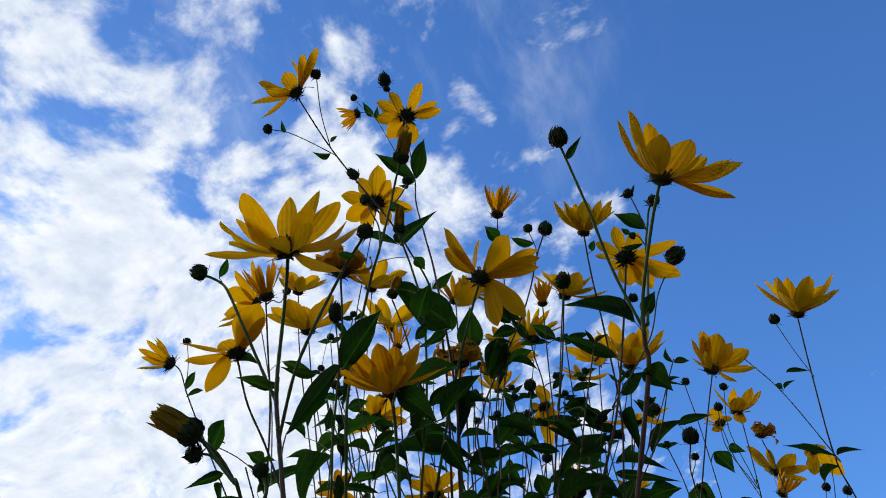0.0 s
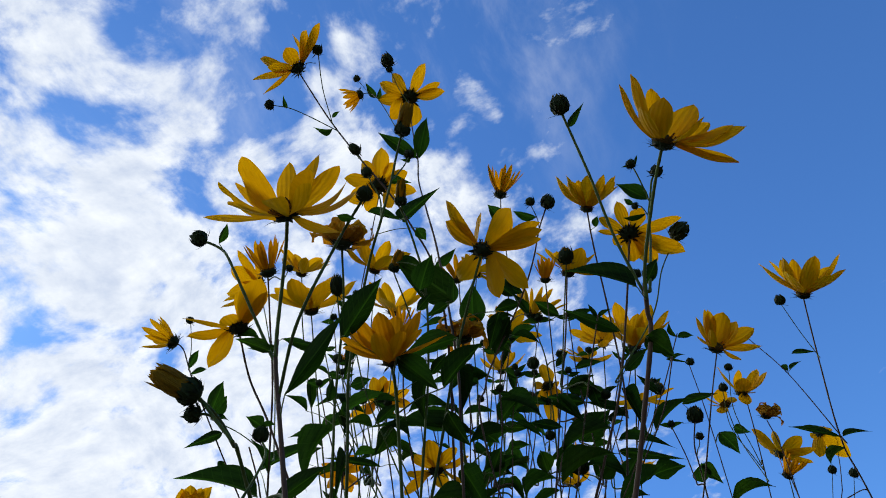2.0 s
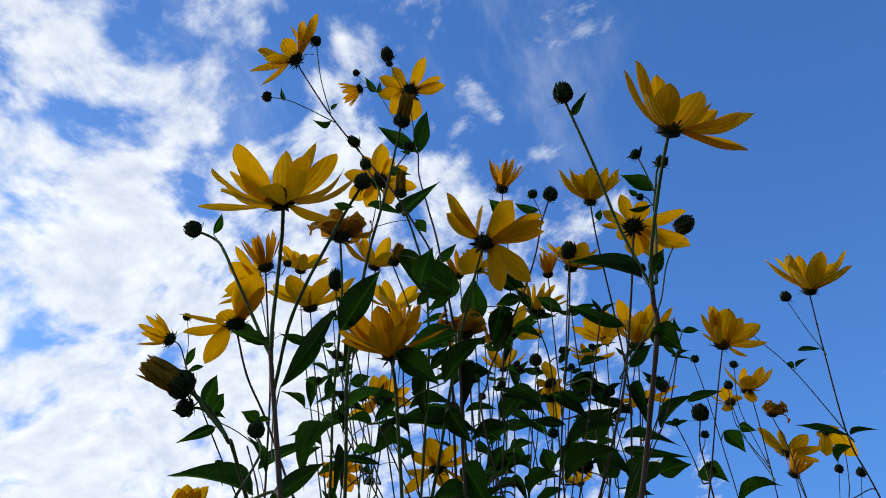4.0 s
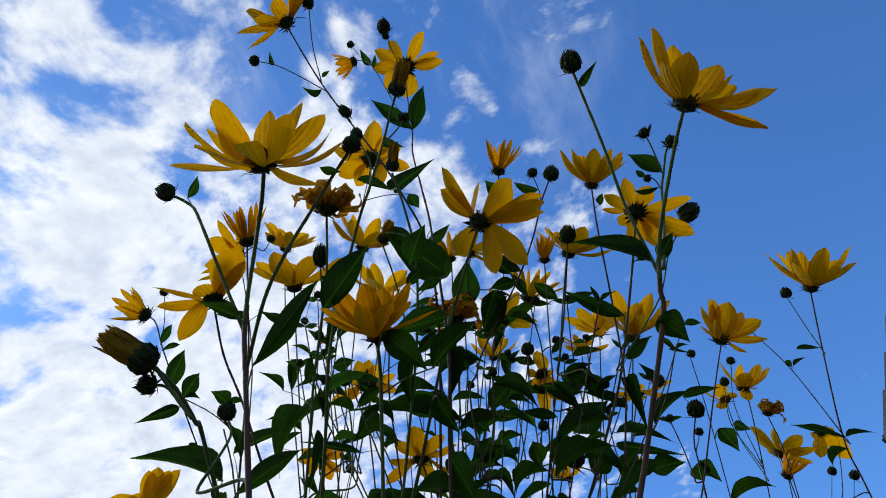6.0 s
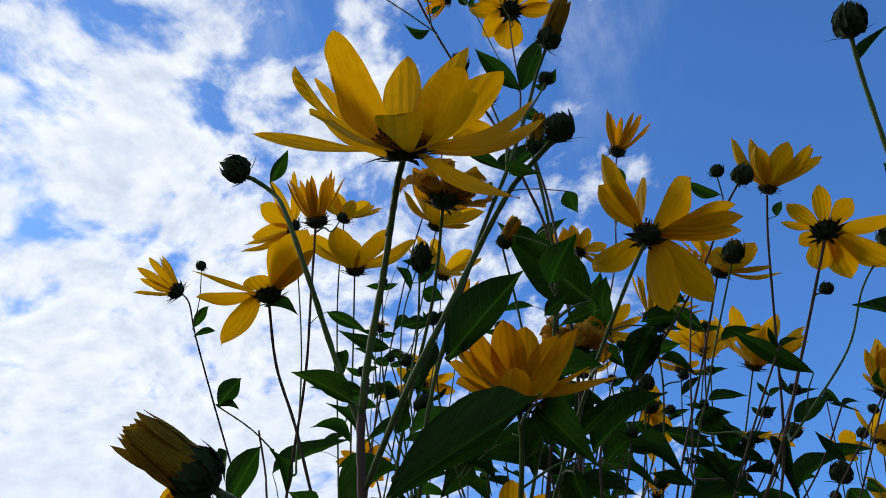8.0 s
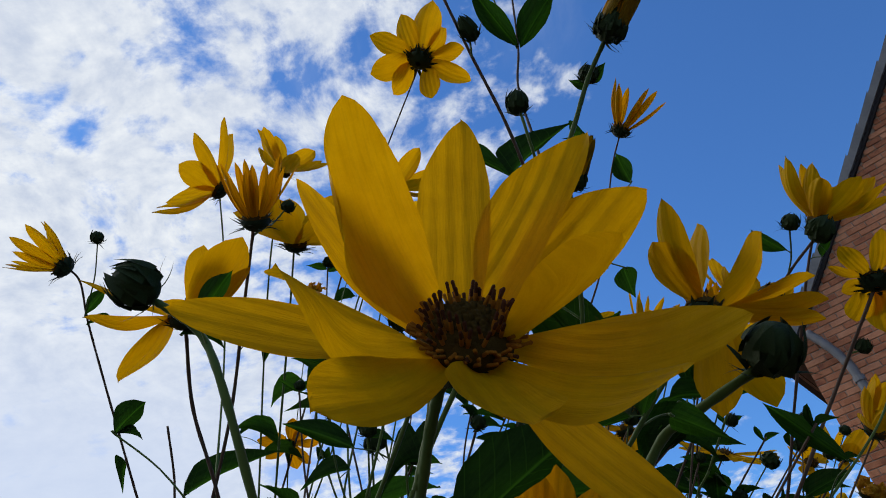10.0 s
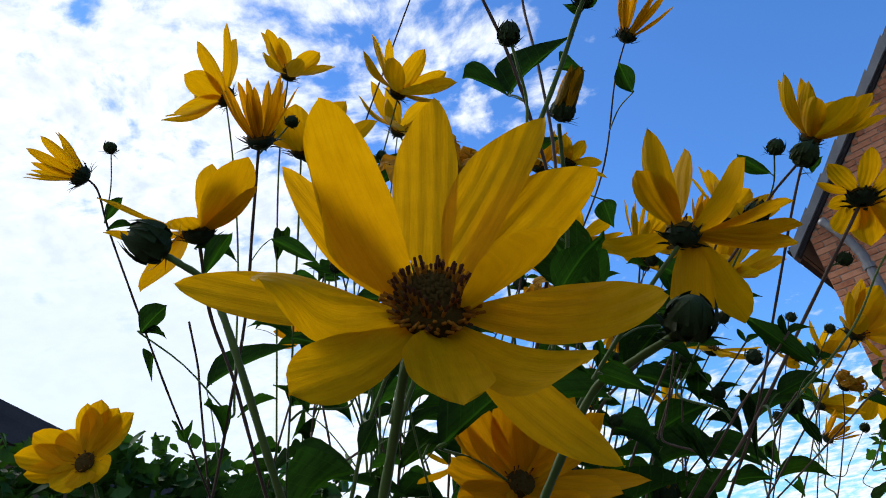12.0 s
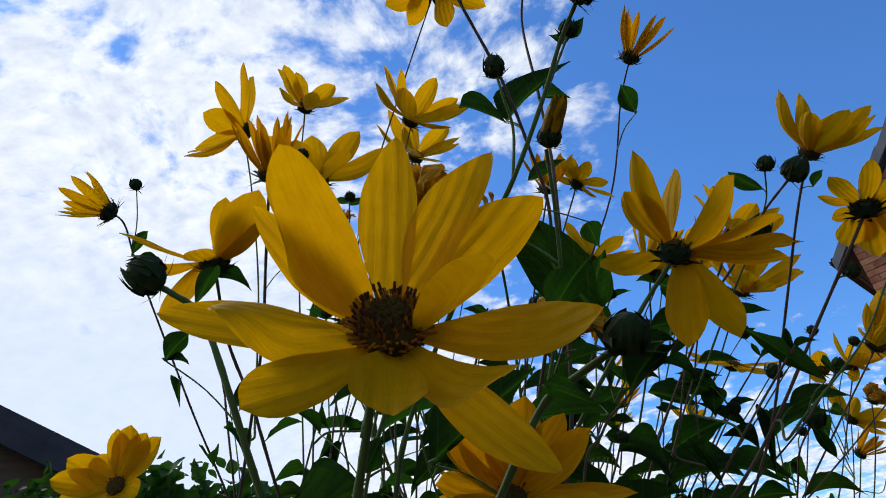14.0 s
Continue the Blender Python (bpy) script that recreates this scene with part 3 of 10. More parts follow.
def placed_flower(thing, at, axis, across, petals, seed=0, deep=False):
    """An open head whose petals each have their own direction round the disc and rise above it (degrees), reach and width (metres)."""
    rng = random.Random(seed)
    axis = Vector(axis).normalized()
    HEADS.append((thing, Vector(at), axis))
    side = Vector((1, 0, 0))
    side = (side - side.dot(axis) * axis).normalized()
    m = Matrix((side, axis.cross(side), axis)).transposed().to_4x4()
    head = piece("flower_head", DISCS[seed % 2], thing, Matrix.Translation(into(thing, at)) @ m @ Matrix.Diagonal((across, across, across, 1)))
    piece("calyx", CALYXES[seed % 3], head, Matrix.Translation((0, 0, -0.14)) @ Matrix.Diagonal((1.0, 1.0, 0.85, 1)))
    for az, rise, reach, wide in petals:
        turn, r = from_rim(az, rise, reach / across, 0.06, 0.40)
        piece("petal", rng.choice(PETALS_DEEP if deep else PETALS), head, turn @ Matrix.Rotation(rng.uniform(-0.2, 0.2), 4, "Y") @ Matrix.Diagonal((wide / across, r, r, 1)))
    return head


# ---- ground, house, shed and hedge ----
def box_mesh(name, low, high, material, bevel=0.0):
    bm = bmesh.new()
    bmesh.ops.create_cube(bm, size=1.0)
    size = Vector(high) - Vector(low)
    for v in bm.verts:
        v.co = Vector(low) + Vector([(c + 0.5) * s for c, s in zip(v.co, size)])
    if bevel:
        bmesh.ops.bevel(bm, geom=bm.edges[:], offset=bevel, segments=2, affect="EDGES")
    me = bpy.data.meshes.new(name)
    bm.to_mesh(me)
    bm.free()
    me.materials.append(material)
    return me


def ground_sheet():
    rng = random.Random(5)
    steps = [-3000, -600, -120, -30, -12, *[x * 0.5 for x in range(-16, 17)], 12, 30, 120, 600, 3000]
    verts = [(x, y, 0.0 if max(abs(x), abs(y)) > 11 else rng.uniform(-0.02, 0.02)) for y in steps for x in steps]
    n = len(steps)
    faces = [(j * n + i, j * n + i + 1, (j + 1) * n + i + 1, (j + 1) * n + i) for j in range(n - 1) for i in range(n - 1)]
    return tagged(new("ground", raw("ground", verts, faces, SOIL)), "bare brown garden soil round the bed", "ground", kind="structure")


ground = ground_sheet()

# The gable end: its own axes run along the wall from the far corner (x), out towards the garden (y) and up (z).
CORNER, ALONG, EAVES, PITCH = Vector((3.83, 7.55, 0.0)), Vector((0.814, -0.581, 0.0)), 4.72, radians(46.0)
WALL_LONG = 8.6
OUT = Vector((-0.581, -0.814, 0.0))
HOUSE = Matrix.Translation(CORNER) @ Matrix((ALONG, OUT, Vector((0, 0, 1)))).transposed().to_4x4()
house = tagged(new("house", None), "red brick gable end with grey tiled verge", "house")
house.matrix_basis = HOUSE


def gable_top(x):
    return EAVES + min(x, WALL_LONG - x) * math.tan(PITCH)


def prism(name, outline, y0, y1, material):
    """An outline in x and z, made thick from y0 to y1."""
    n = len(outline)
    verts = [(x, y, z) for y in (y0, y1) for x, z in outline]
    faces = [tuple(range(n)), tuple(range(2 * n - 1, n - 1, -1))] + [(i, n + i, n + (i + 1) % n, (i + 1) % n) for i in range(n)]
    return raw(name, verts, faces, material, smooth=False)


GABLE = [(0, 0), (WALL_LONG, 0), (WALL_LONG, EAVES), (WALL_LONG / 2, gable_top(WALL_LONG / 2)), (0, EAVES)]
wall = piece("wall", prism("wall", GABLE, -0.3, -0.004, MORTAR), house, None, "mortar bed of the brick gable wall")
piece("side_wall", box_mesh("side_wall", (0.0, -7.0, 0.0), (0.3, -0.3, EAVES), BRICK), house, None, "plain side wall of red brick")
piece("side_wall", box_mesh("side_wall", (WALL_LONG - 0.3, -7.0, 0.0), (WALL_LONG, -0.3, EAVES), BRICK), house, None, "plain side wall of red brick")
piece("back_wall", prism("back_wall", GABLE, -7.3, -7.0, BRICK), house, None, "plain back wall of red brick")


def slope(side, x, up=0.0):
    """A point on the roof's upper face, x metres along the ground from the eaves."""
    return (x if side > 0 else WALL_LONG - x), EAVES + 0.075 + x * math.tan(PITCH) + up


def roof_half(side):
    edge = [slope(side, -0.20), slope(side, WALL_LONG / 2), slope(side, WALL_LONG / 2, -0.08), slope(side, -0.20, -0.08)]
    return prism("roof", edge if side > 0 else edge[::-1], -7.4, 0.06, SLATE)


for side in (1, -1):
    roof = piece("roof", roof_half(side), house, None, "grey tiled roof slope")
    edge = [slope(side, -0.18, -0.08), slope(side, WALL_LONG / 2, -0.08), slope(side, WALL_LONG / 2, -0.205), slope(side, -0.18, -0.205)]
    piece("fascia", prism("fascia", edge if side > 0 else edge[::-1], -0.006, 0.055, BITUMEN), roof, None, "black board under the tiles")
    gutter_x = -0.28 if side > 0 else WALL_LONG + 0.17
    piece("gutter", box_mesh("gutter", (gutter_x, -7.3, EAVES - 0.22), (gutter_x + 0.11, 0.03, EAVES - 0.12), BITUMEN, 0.03), roof, None, "black gutter along the eaves")

# Verge tiles step up the slope one over the other.
count = 15
rise = math.tan(PITCH)
run = (WALL_LONG / 2 + 0.2) / count
cap = [(-0.02, -0.085), (run * 1.02, -0.078), (run * 1.1, 0.078), (-0.02, 0.040)]
CAP = prism("verge_tile", [(x, z + rise * x) for x, z in cap], -0.12, 0.10, SLATE)
FAR_CAP = prism("verge_tile", [(-x, z + rise * x) for x, z in cap][::-1], -0.12, 0.10, SLATE)
for way, tile in ((1, CAP), (-1, FAR_CAP)):
    for k in range(count):
        x, z = slope(way, -0.21 + k * run)
        piece("verge_tile", tile, house, Matrix.Translation((x, 0.003 * math.sin(k * 7), z - 0.065 + 0.004 * math.sin(k * 5))))

down = piece("downpipe", tube("downpipe", [(0.2, 0.10, EAVES - 0.02), (0.3, 0.12, EAVES - 0.22), (0.39, 0.12, EAVES - 0.48), (0.42, 0.12, EAVES - 0.8), (0.42, 0.12, 2.4), (0.42, 0.12, 0.05)], 0.05, 0.05, PIPE, 10, 6), house, None, "grey plastic downpipe on the brick wall")
for z in (4.0, 2.6, 1.2):
    piece("pipe_bracket", raw("pipe_bracket", *lathe([(0.05, -0.03), (0.062, -0.03), (0.062, 0.03), (0.05, 0.03)], 12), PIPE, False), down, Matrix.Translation((0.42, 0.12, z)))

shed = tagged(new("garden_shed", None), "low dark garden shed with felted roof", "shed")
shed.matrix_basis = Matrix.Translation((-2.65, 3.64, 0)) @ Matrix.Rotation(radians(35), 4, "Z") @ Matrix.Diagonal((1, 1, 0.97, 1))
GABLE_END = [(-3.6, 0.0), (0.5, 0.0), (0.5, 2.42), (-1.55, 3.62), (-3.6, 2.42)]
piece("wall", prism("wall", GABLE_END, 0.0, 2.4, PLANK), shed, None, "dark boarded shed wall")
for way in (1, -1):
    edge = [(-1.55, 3.75), (-1.55 + way * 2.35, 2.37), (-1.55 + way * 2.35, 2.29), (-1.55, 3.66)]
    felt = piece("roof", prism("roof", edge if way > 0 else edge[::-1], -0.16, 2.55, FELT), shed, None, "dark felted sloping roof")
    board = [(-1.55, 3.67), (-1.55 + way * 2.35, 2.29), (-1.55 + way * 2.35, 2.16), (-1.55, 3.54)]
    piece("bargeboard", prism("bargeboard", board if way > 0 else board[::-1], -0.18, -0.14, FELT), felt)


def leaf_mass(name, count, inside, size, seed, shapes, label, category, base, upward=0.3):
    """A shrub: tapered stems from one foot and a crown of separate leaf blades joined in one part."""
    rng = random.Random(seed)
    thing = tagged(new(name, None), label, category)
    thing.location = base
    verts, faces = [], []
    for k in range(count):
        at = inside(rng)
        long = size * rng.uniform(0.6, 1.25)
        way = Vector((rng.gauss(0, 1), rng.gauss(0, 1), rng.gauss(upward, 0.7))).normalized()
        nrm = Vector((rng.gauss(0, 0.8), rng.gauss(0, 0.8), 1.0))
        nrm = (nrm - nrm.dot(way) * way).normalized()
        m = Matrix((way.cross(nrm), way, nrm)).transposed().to_4x4()
        first = len(verts)
        for v, w in ((0, 0.02), (0.2, 0.30), (0.45, 0.42), (0.75, 0.24), (1.0, 0.0)):
            for u in (-1, 0, 1):
                verts.append(Vector(at) + m.to_3x3() @ Vector((u * w * long, v * long, (abs(u) * 0.12 - 0.25 * v * v) * long)))
        for j in range(4):
            for i in range(2):
                a = first + j * 3 + i
                faces.append((a, a + 1, a + 4, a + 3))
    crown = tagged(piece("crown", raw("crown", verts, faces, shapes), thing), kind="stuff")
    for k in range(9):
        tip = Vector(inside(rng))
        foot = Vector((tip.x * 0.35 + rng.uniform(-0.1, 0.1), tip.y * 0.35, 0.0))
        mid = foot.lerp(tip, 0.55) + Vector((rng.uniform(-0.1, 0.1), rng.uniform(-0.1, 0.1), 0.15))
        piece("limb", tube("limb", [tip, mid, foot], 0.003, 0.014, STEM_RED, 6, 6), thing)
    return thing


def hedge_inside(wide, deep, tall, bumps):
    def inside(rng):
        x = rng.uniform(-wide, wide)
        top = tall + bumps * math.sin(x * 2.3 + 1) + bumps * 0.6 * math.sin(x * 5.1)
        z = top * (1 - rng.random() ** 2.2 * 0.75)
        return (x, rng.uniform(-deep, deep) * (1 - 0.4 * z / tall), z + rng.uniform(-0.05, 0.08))
    return inside


hedge = leaf_mass("hedge", 6500, hedge_inside(1.15, 0.35, 1.93, 0.07), 0.055, 3, IVY, "dense dark green leafy garden hedge", "hedge", (-1.72, 2.05, 0))
hedge.rotation_euler = (0, 0, radians(28))
shrub = leaf_mass("shrub", 900, hedge_inside(0.5, 0.3, 1.78, 0.08), 0.06, 8, SHRUB, "bright green leafy shrub by the wall", "shrub", (1.95, 3.25, 0))


# ---- the flower bed, stalk by stalk ----
p = plant("tall sunflower stalk with one big open yellow head", (-0.2149, 0.4638, 0))
hero = p
stem(p, [(-0.0961, 0.2454, 1.4578), (-0.1014, 0.2515, 1.4442), (-0.1085, 0.2591, 1.4281), (-0.1193, 0.271, 1.4072), (-0.1249, 0.2777, 1.3931)], 1.08, 1.248)
stem(p, [(-0.1213, 0.2737, 1.4026), (-0.1261, 0.2797, 1.389), (-0.13, 0.2877, 1.3688), (-0.1339, 0.2958, 1.3447), (-0.167, 0.3646, 1.1384), (-0.2005, 0.4341, 0.797), (-0.2149, 0.4638, 0)], 1.38, 2.184, red=True)
stem(p, [(-0.154, 0.2451, 1.4936), (-0.1502, 0.2458, 1.4905), (-0.1447, 0.2507, 1.4854), (-0.1396, 0.251, 1.4712), (-0.1346, 0.261, 1.4417), (-0.132, 0.2743, 1.4186), (-0.1261, 0.2797, 1.389)], 0.9, 1.04)
bud(p, (-0.1564, 0.2419, 1.4961), (-0.7728, -0.4996, 0.3914), 0.0122, 1, 1.0)
leaf(p, (-0.1436, 0.2459, 1.4854), (-0.1329, 0.238, 1.4915), 0.0049, (-0.2972, 0.6797, 0.7378), 1)
stem(p, [(-0.0412, 0.2356, 1.4439), (-0.0527, 0.2425, 1.441), (-0.0599, 0.2465, 1.4379), (-0.0737, 0.249, 1.4207), (-0.0887, 0.2506, 1.3991), (-0.106, 0.2612, 1.3844), (-0.1303, 0.2888, 1.3717)], 0.9, 1.04)
bud(p, (-0.0387, 0.2332, 1.4458), (0.2486, -0.7625, 0.5973), 0.0110, 2, 1.0)
leaf(p, (-0.0587, 0.2352, 1.4391), (-0.0491, 0.2406, 1.4348), 0.0048, (-0.1506, 0.6998, 0.7221), 0)
leaf(p, (-0.1211, 0.2782, 1.3622), (-0.0706, 0.2407, 1.3561), 0.0115, (0.380, 0.370, 0.840), 2)
leaf(p, (-0.1023, 0.3405, 1.4544), (-0.0579, 0.3197, 1.4733), 0.0178, (-0.2, 0.40, 0.89), 2)
leaf(p, (-0.1256, 0.273, 1.3943), (-0.1412, 0.2611, 1.4036), 0.0073, (0.1718, 0.7733, 0.6646), 3)
leaf(p, (-0.1239, 0.2792, 1.4021), (-0.1402, 0.274, 1.4062), 0.0047, (0.3072, 0.8611, 0.5958), 3)
p = plant("tall sunflower stalk with a large open head and side buds", (-0.2464, 0.7728, 0))
stem(p, [(0.152, 0.2994, 1.4511), (0.1419, 0.3133, 1.444), (0.1321, 0.3281, 1.4362), (0.1185, 0.3486, 1.424), (0.1087, 0.365, 1.4137), (0.1021, 0.3763, 1.4022)], 1.08, 1.352)
stem(p, [(0.1063, 0.3692, 1.4104), (0.0998, 0.383, 1.3984), (0.0936, 0.3967, 1.3861), (0.0501, 0.4449, 1.3345), (-0.0655, 0.5727, 1.1977), (-0.1921, 0.7128, 0.903), (-0.2464, 0.7728, 0)], 1.62, 2.886, red=True)
placed_flower(p, (0.1543, 0.2969, 1.4531), (0.6116, -0.7147, 0.3393), 0.0152, [(165, 35, 0.0481, 0.0070), (149, 49, 0.0507, 0.0119), (104, 48, 0.0459, 0.0184), (-159, 32, 0.0322, 0.0152), (-148, 66, 0.0293, 0.0195), (45, 47, 0.0444, 0.0206), (-45, 45, 0.0295, 0.0195), (-6, 26, 0.0552, 0.0249), (10, 27, 0.0540, 0.0184), (29, 24, 0.0469, 0.0162), (-10, -2, 0.0520, 0.0097)], 2)
stem(p, [(0.1111, 0.2863, 1.5223), (0.1109, 0.3017, 1.509), (0.1087, 0.3253, 1.4803), (0.1041, 0.3517, 1.4444), (0.1033, 0.3765, 1.4046)], 0.96, 1.144)
bud(p, (0.1122, 0.2819, 1.5257), (0.1632, -0.7767, 0.6084), 0.0156, 0, 1.1)
leaf(p, (0.1114, 0.2953, 1.514), (0.1286, 0.2862, 1.5211), 0.0055, (0.0008, 0.6781, 0.7391), 1)
stem(p, [(0.1719, 0.3738, 1.5184), (0.1665, 0.3771, 1.5155), (0.1584, 0.3836, 1.5046), (0.1486, 0.3871, 1.4897), (0.136, 0.3859, 1.4629), (0.1203, 0.3782, 1.4312), (0.1077, 0.374, 1.407)], 0.84, 1.144)
bud(p, (0.1734, 0.3726, 1.5194), (0.5814, -0.248, 0.7749), 0.0108, 1, 1.0)
stem(p, [(0.1571, 0.3632, 1.5274), (0.1577, 0.3672, 1.5239), (0.1575, 0.3751, 1.5145), (0.1563, 0.3847, 1.5024)], 0.6, 0.624)
bud(p, (0.1567, 0.3621, 1.5283), (-0.0841, -0.7571, 0.6478), 0.0088, 2, 1.0)
leaf(p, (0.1589, 0.3656, 1.5253), (0.1653, 0.3584, 1.5315), 0.0016, (-0.351, 0.7097, 0.7053), 2)
leaf(p, (0.1576, 0.3646, 1.5261), (0.1488, 0.3618, 1.5285), 0.0016, (-0.1118, 0.2992, 1.0594), 1)
leaf(p, (0.1567, 0.3844, 1.5039), (0.1385, 0.367, 1.5186), 0.0119, (0.3773, 0.5085, 0.885), 0)
leaf(p, (0.1482, 0.3866, 1.4928), (0.1284, 0.3828, 1.4958), 0.0047, (0.201, 0.8156, 0.6201), 1)
stem(p, [(0.1435, 0.3816, 1.5009), (0.1472, 0.3824, 1.4976), (0.1485, 0.3874, 1.4894)], 0.48, 0.52)
bud(p, (0.1432, 0.3815, 1.501), (-0.815, -0.1403, 0.5623), 0.0063, 0, 1.0)
leaf(p, (0.1425, 0.3803, 1.502), (0.1377, 0.3745, 1.5069), 0.0043, (-0.1058, 0.476, 0.908), 2)
leaf(p, (0.0942, 0.3494, 1.3916), (0.0594, 0.3395, 1.4235), 0.0088, (0.3327, 0.4369, 0.928), 1)
leaf(p, (0.0907, 0.3902, 1.385), (0.1033, 0.4064, 1.3723), 0.0173, (0.175, 0.4945, 0.8829), 3)
leaf(p, (0.1092, 0.3758, 1.4154), (0.1238, 0.3656, 1.4234), 0.0095, (-0.0538, 0.7202, 0.7061), 2)
p = plant("sunflower stalk whose open head turns away", (-0.4059, 0.8046, 0))
stem(p, [(0.0159, 0.39, 1.5338), (-0.0026, 0.4066, 1.5193), (-0.0411, 0.4425, 1.4842), (-0.0903, 0.4913, 1.4299), (-0.2132, 0.6133, 1.2942), (-0.3481, 0.7472, 1.0003), (-0.4059, 0.8046, 0)], 1.08, 2.808)
placed_flower(p, (0.0193, 0.3881, 1.5391), (0.5209, 0.0378, 0.8528), 0.0155, [(-124, 28, 0.0523, 0.0137), (-133, 11, 0.0393, 0.0179), (-18, 70, 0.0484, 0.0234), (6, 44, 0.0555, 0.0165), (2, 25, 0.0528, 0.0150), (6, 16, 0.0505, 0.0110), (36, -20, 0.0518, 0.0275), (55, -46, 0.0464, 0.0220), (133, 6, 0.0530, 0.0190), (-147, 76, 0.0438, 0.0206)], 5)
leaf(p, (-0.0166, 0.4879, 1.5562), (-0.0001, 0.4585, 1.5856), 0.0240, (-0.1066, 0.7564, 0.6778), 2)
leaf(p, (-0.0301, 0.4106, 1.4771), (-0.0812, 0.4073, 1.4796), 0.0182, (0.5021, 0.4906, 0.8859), 0)
leaf(p, (-0.0612, 0.4506, 1.4457), (-0.0559, 0.4761, 1.4257), 0.0149, (-0.3899, 0.6789, 0.7385), 3)
leaf(p, (0.0278, 0.4361, 1.5206), (0.0182, 0.4215, 1.532), 0.0109, (0.1047, 0.5792, 0.8166), 1)
leaf(p, (0.0108, 0.442, 1.5159), (-0.0113, 0.4633, 1.4992), 0.0129, (0.2279, 0.3477, 0.9979), 0)
stem(p, [(-0.1612, 0.4692, 1.6016), (-0.1728, 0.5167, 1.5644), (-0.1694, 0.5776, 1.5088), (-0.1602, 0.7399, 1.3605), (-0.1502, 0.9152, 1.0578), (-0.146, 0.9904, 0)], 0.594297, 1.50909)
leaf(p, (-0.1655, 0.5251, 1.5578), (-0.1977, 0.5295, 1.5548), 0.0079, (-0.0742, 0.5742, 0.8205), 1)
leaf(p, (-0.1626, 0.4716, 1.5996), (-0.1759, 0.4652, 1.6047), 0.0043, (0.2331, 0.7567, 0.6776), 0)
leaf(p, (-0.1626, 0.4716, 1.5996), (-0.1495, 0.4735, 1.5982), 0.0047, (-0.1801, 0.7776, 0.6612), 1)
bud(p, (-0.1602, 0.4676, 1.6028), (0.413, -0.7169, 0.5616), 0.0077, 0, 1.0)
stem(p, [(0.05, 0.6431, 1.5466), (0.0327, 0.6712, 1.5246), (0.0073, 0.7003, 1.4932), (-0.1052, 0.8287, 1.3544), (-0.2282, 0.9691, 1.0583), (-0.281, 1.0293, 0)], 0.681903, 1.69026, red=True)
leaf(p, (0.039, 0.6594, 1.5339), (0.0593, 0.6809, 1.5381), 0.0055, (0.0844, 0.8075, 0.6377), 1)
leaf(p, (0.0484, 0.6458, 1.5445), (0.0413, 0.6346, 1.5533), 0.0065, (0.5265, 0.5235, 0.8602), 1)
leaf(p, (0.0484, 0.6458, 1.5445), (0.0628, 0.6452, 1.545), 0.0062, (-0.1036, 0.8125, 0.6338), 1)
bud(p, (0.051, 0.6413, 1.548), (0.413, -0.7169, 0.5616), 0.0106, 1, 1.0)
leaf(p, (-0.1053, 0.5062, 1.4133), (-0.0702, 0.5147, 1.4027), 0.0073, (0.0337, 0.4559, 1), 4)
leaf(p, (-0.1502, 0.5508, 1.3637), (-0.1853, 0.5822, 1.3452), 0.0097, (0.1854, 1.1478, 1), 4)
leaf(p, (-0.1933, 0.5935, 1.3162), (-0.1533, 0.6003, 1.3277), 0.0097, (-0.0969, -0.8207, 1), 0)
leaf(p, (-0.222, 0.622, 1.275), (-0.2037, 0.5663, 1.2548), 0.0132, (0.4849, -0.0145, 1), 0)
leaf(p, (-0.1679, 0.6039, 1.4848), (-0.1278, 0.6377, 1.4713), 0.0105, (-0.2232, -0.0772, 1), 1)
leaf(p, (-0.1652, 0.6509, 1.4418), (-0.1516, 0.7099, 1.4286), 0.0150, (-0.3577, 0.0243, 1), 0)
leaf(p, (-0.162, 0.7074, 1.3902), (-0.105, 0.6973, 1.4074), 0.0123, (0.4233, -0.2868, 1), 2)
leaf(p, (-0.159, 0.7599, 1.326), (-0.2004, 0.7269, 1.3114), 0.0130, (-0.4549, -0.2274, 1), 0)
leaf(p, (-0.157, 0.7953, 1.2649), (-0.2061, 0.7817, 1.2751), 0.0108, (-0.2179, 0.1577, 1), 0)
leaf(p, (-0.1548, 0.8341, 1.1979), (-0.1186, 0.8666, 1.1774), 0.0125, (0.4887, 0.632, 1), 1)
leaf(p, (-0.058, 0.7748, 1.4126), (-0.0487, 0.8175, 1.4164), 0.0082, (-0.0666, 0.0702, 1), 2)
leaf(p, (-0.0908, 0.8122, 1.3723), (-0.1277, 0.7857, 1.3589), 0.0091, (-0.1134, 0.3074, 1), 4)
leaf(p, (-0.1206, 0.8462, 1.3174), (-0.1614, 0.8501, 1.308), 0.0073, (-0.0903, 0.2754, 1), 0)
leaf(p, (-0.1404, 0.8688, 1.2698), (-0.1029, 0.8322, 1.2567), 0.0140, (-0.036, 0.3787, 1), 2)
leaf(p, (-0.171, 0.9038, 1.196), (-0.162, 0.9567, 1.1743), 0.0107, (0.2114, 0.4127, 1), 0)
leaf(p, (-0.1982, 0.9348, 1.1307), (-0.2008, 0.8891, 1.1211), 0.0100, (0.2377, -0.3933, 1), 1)
p = plant("sunflower stalk whose ragged open head turns away", (-0.3172, 0.8947, 0))
leaf(p, (0.1041, 0.5068, 1.4944), (0.066, 0.4851, 1.5292), 0.0124, (0.2258, 0.8767, 0.5835), 0)
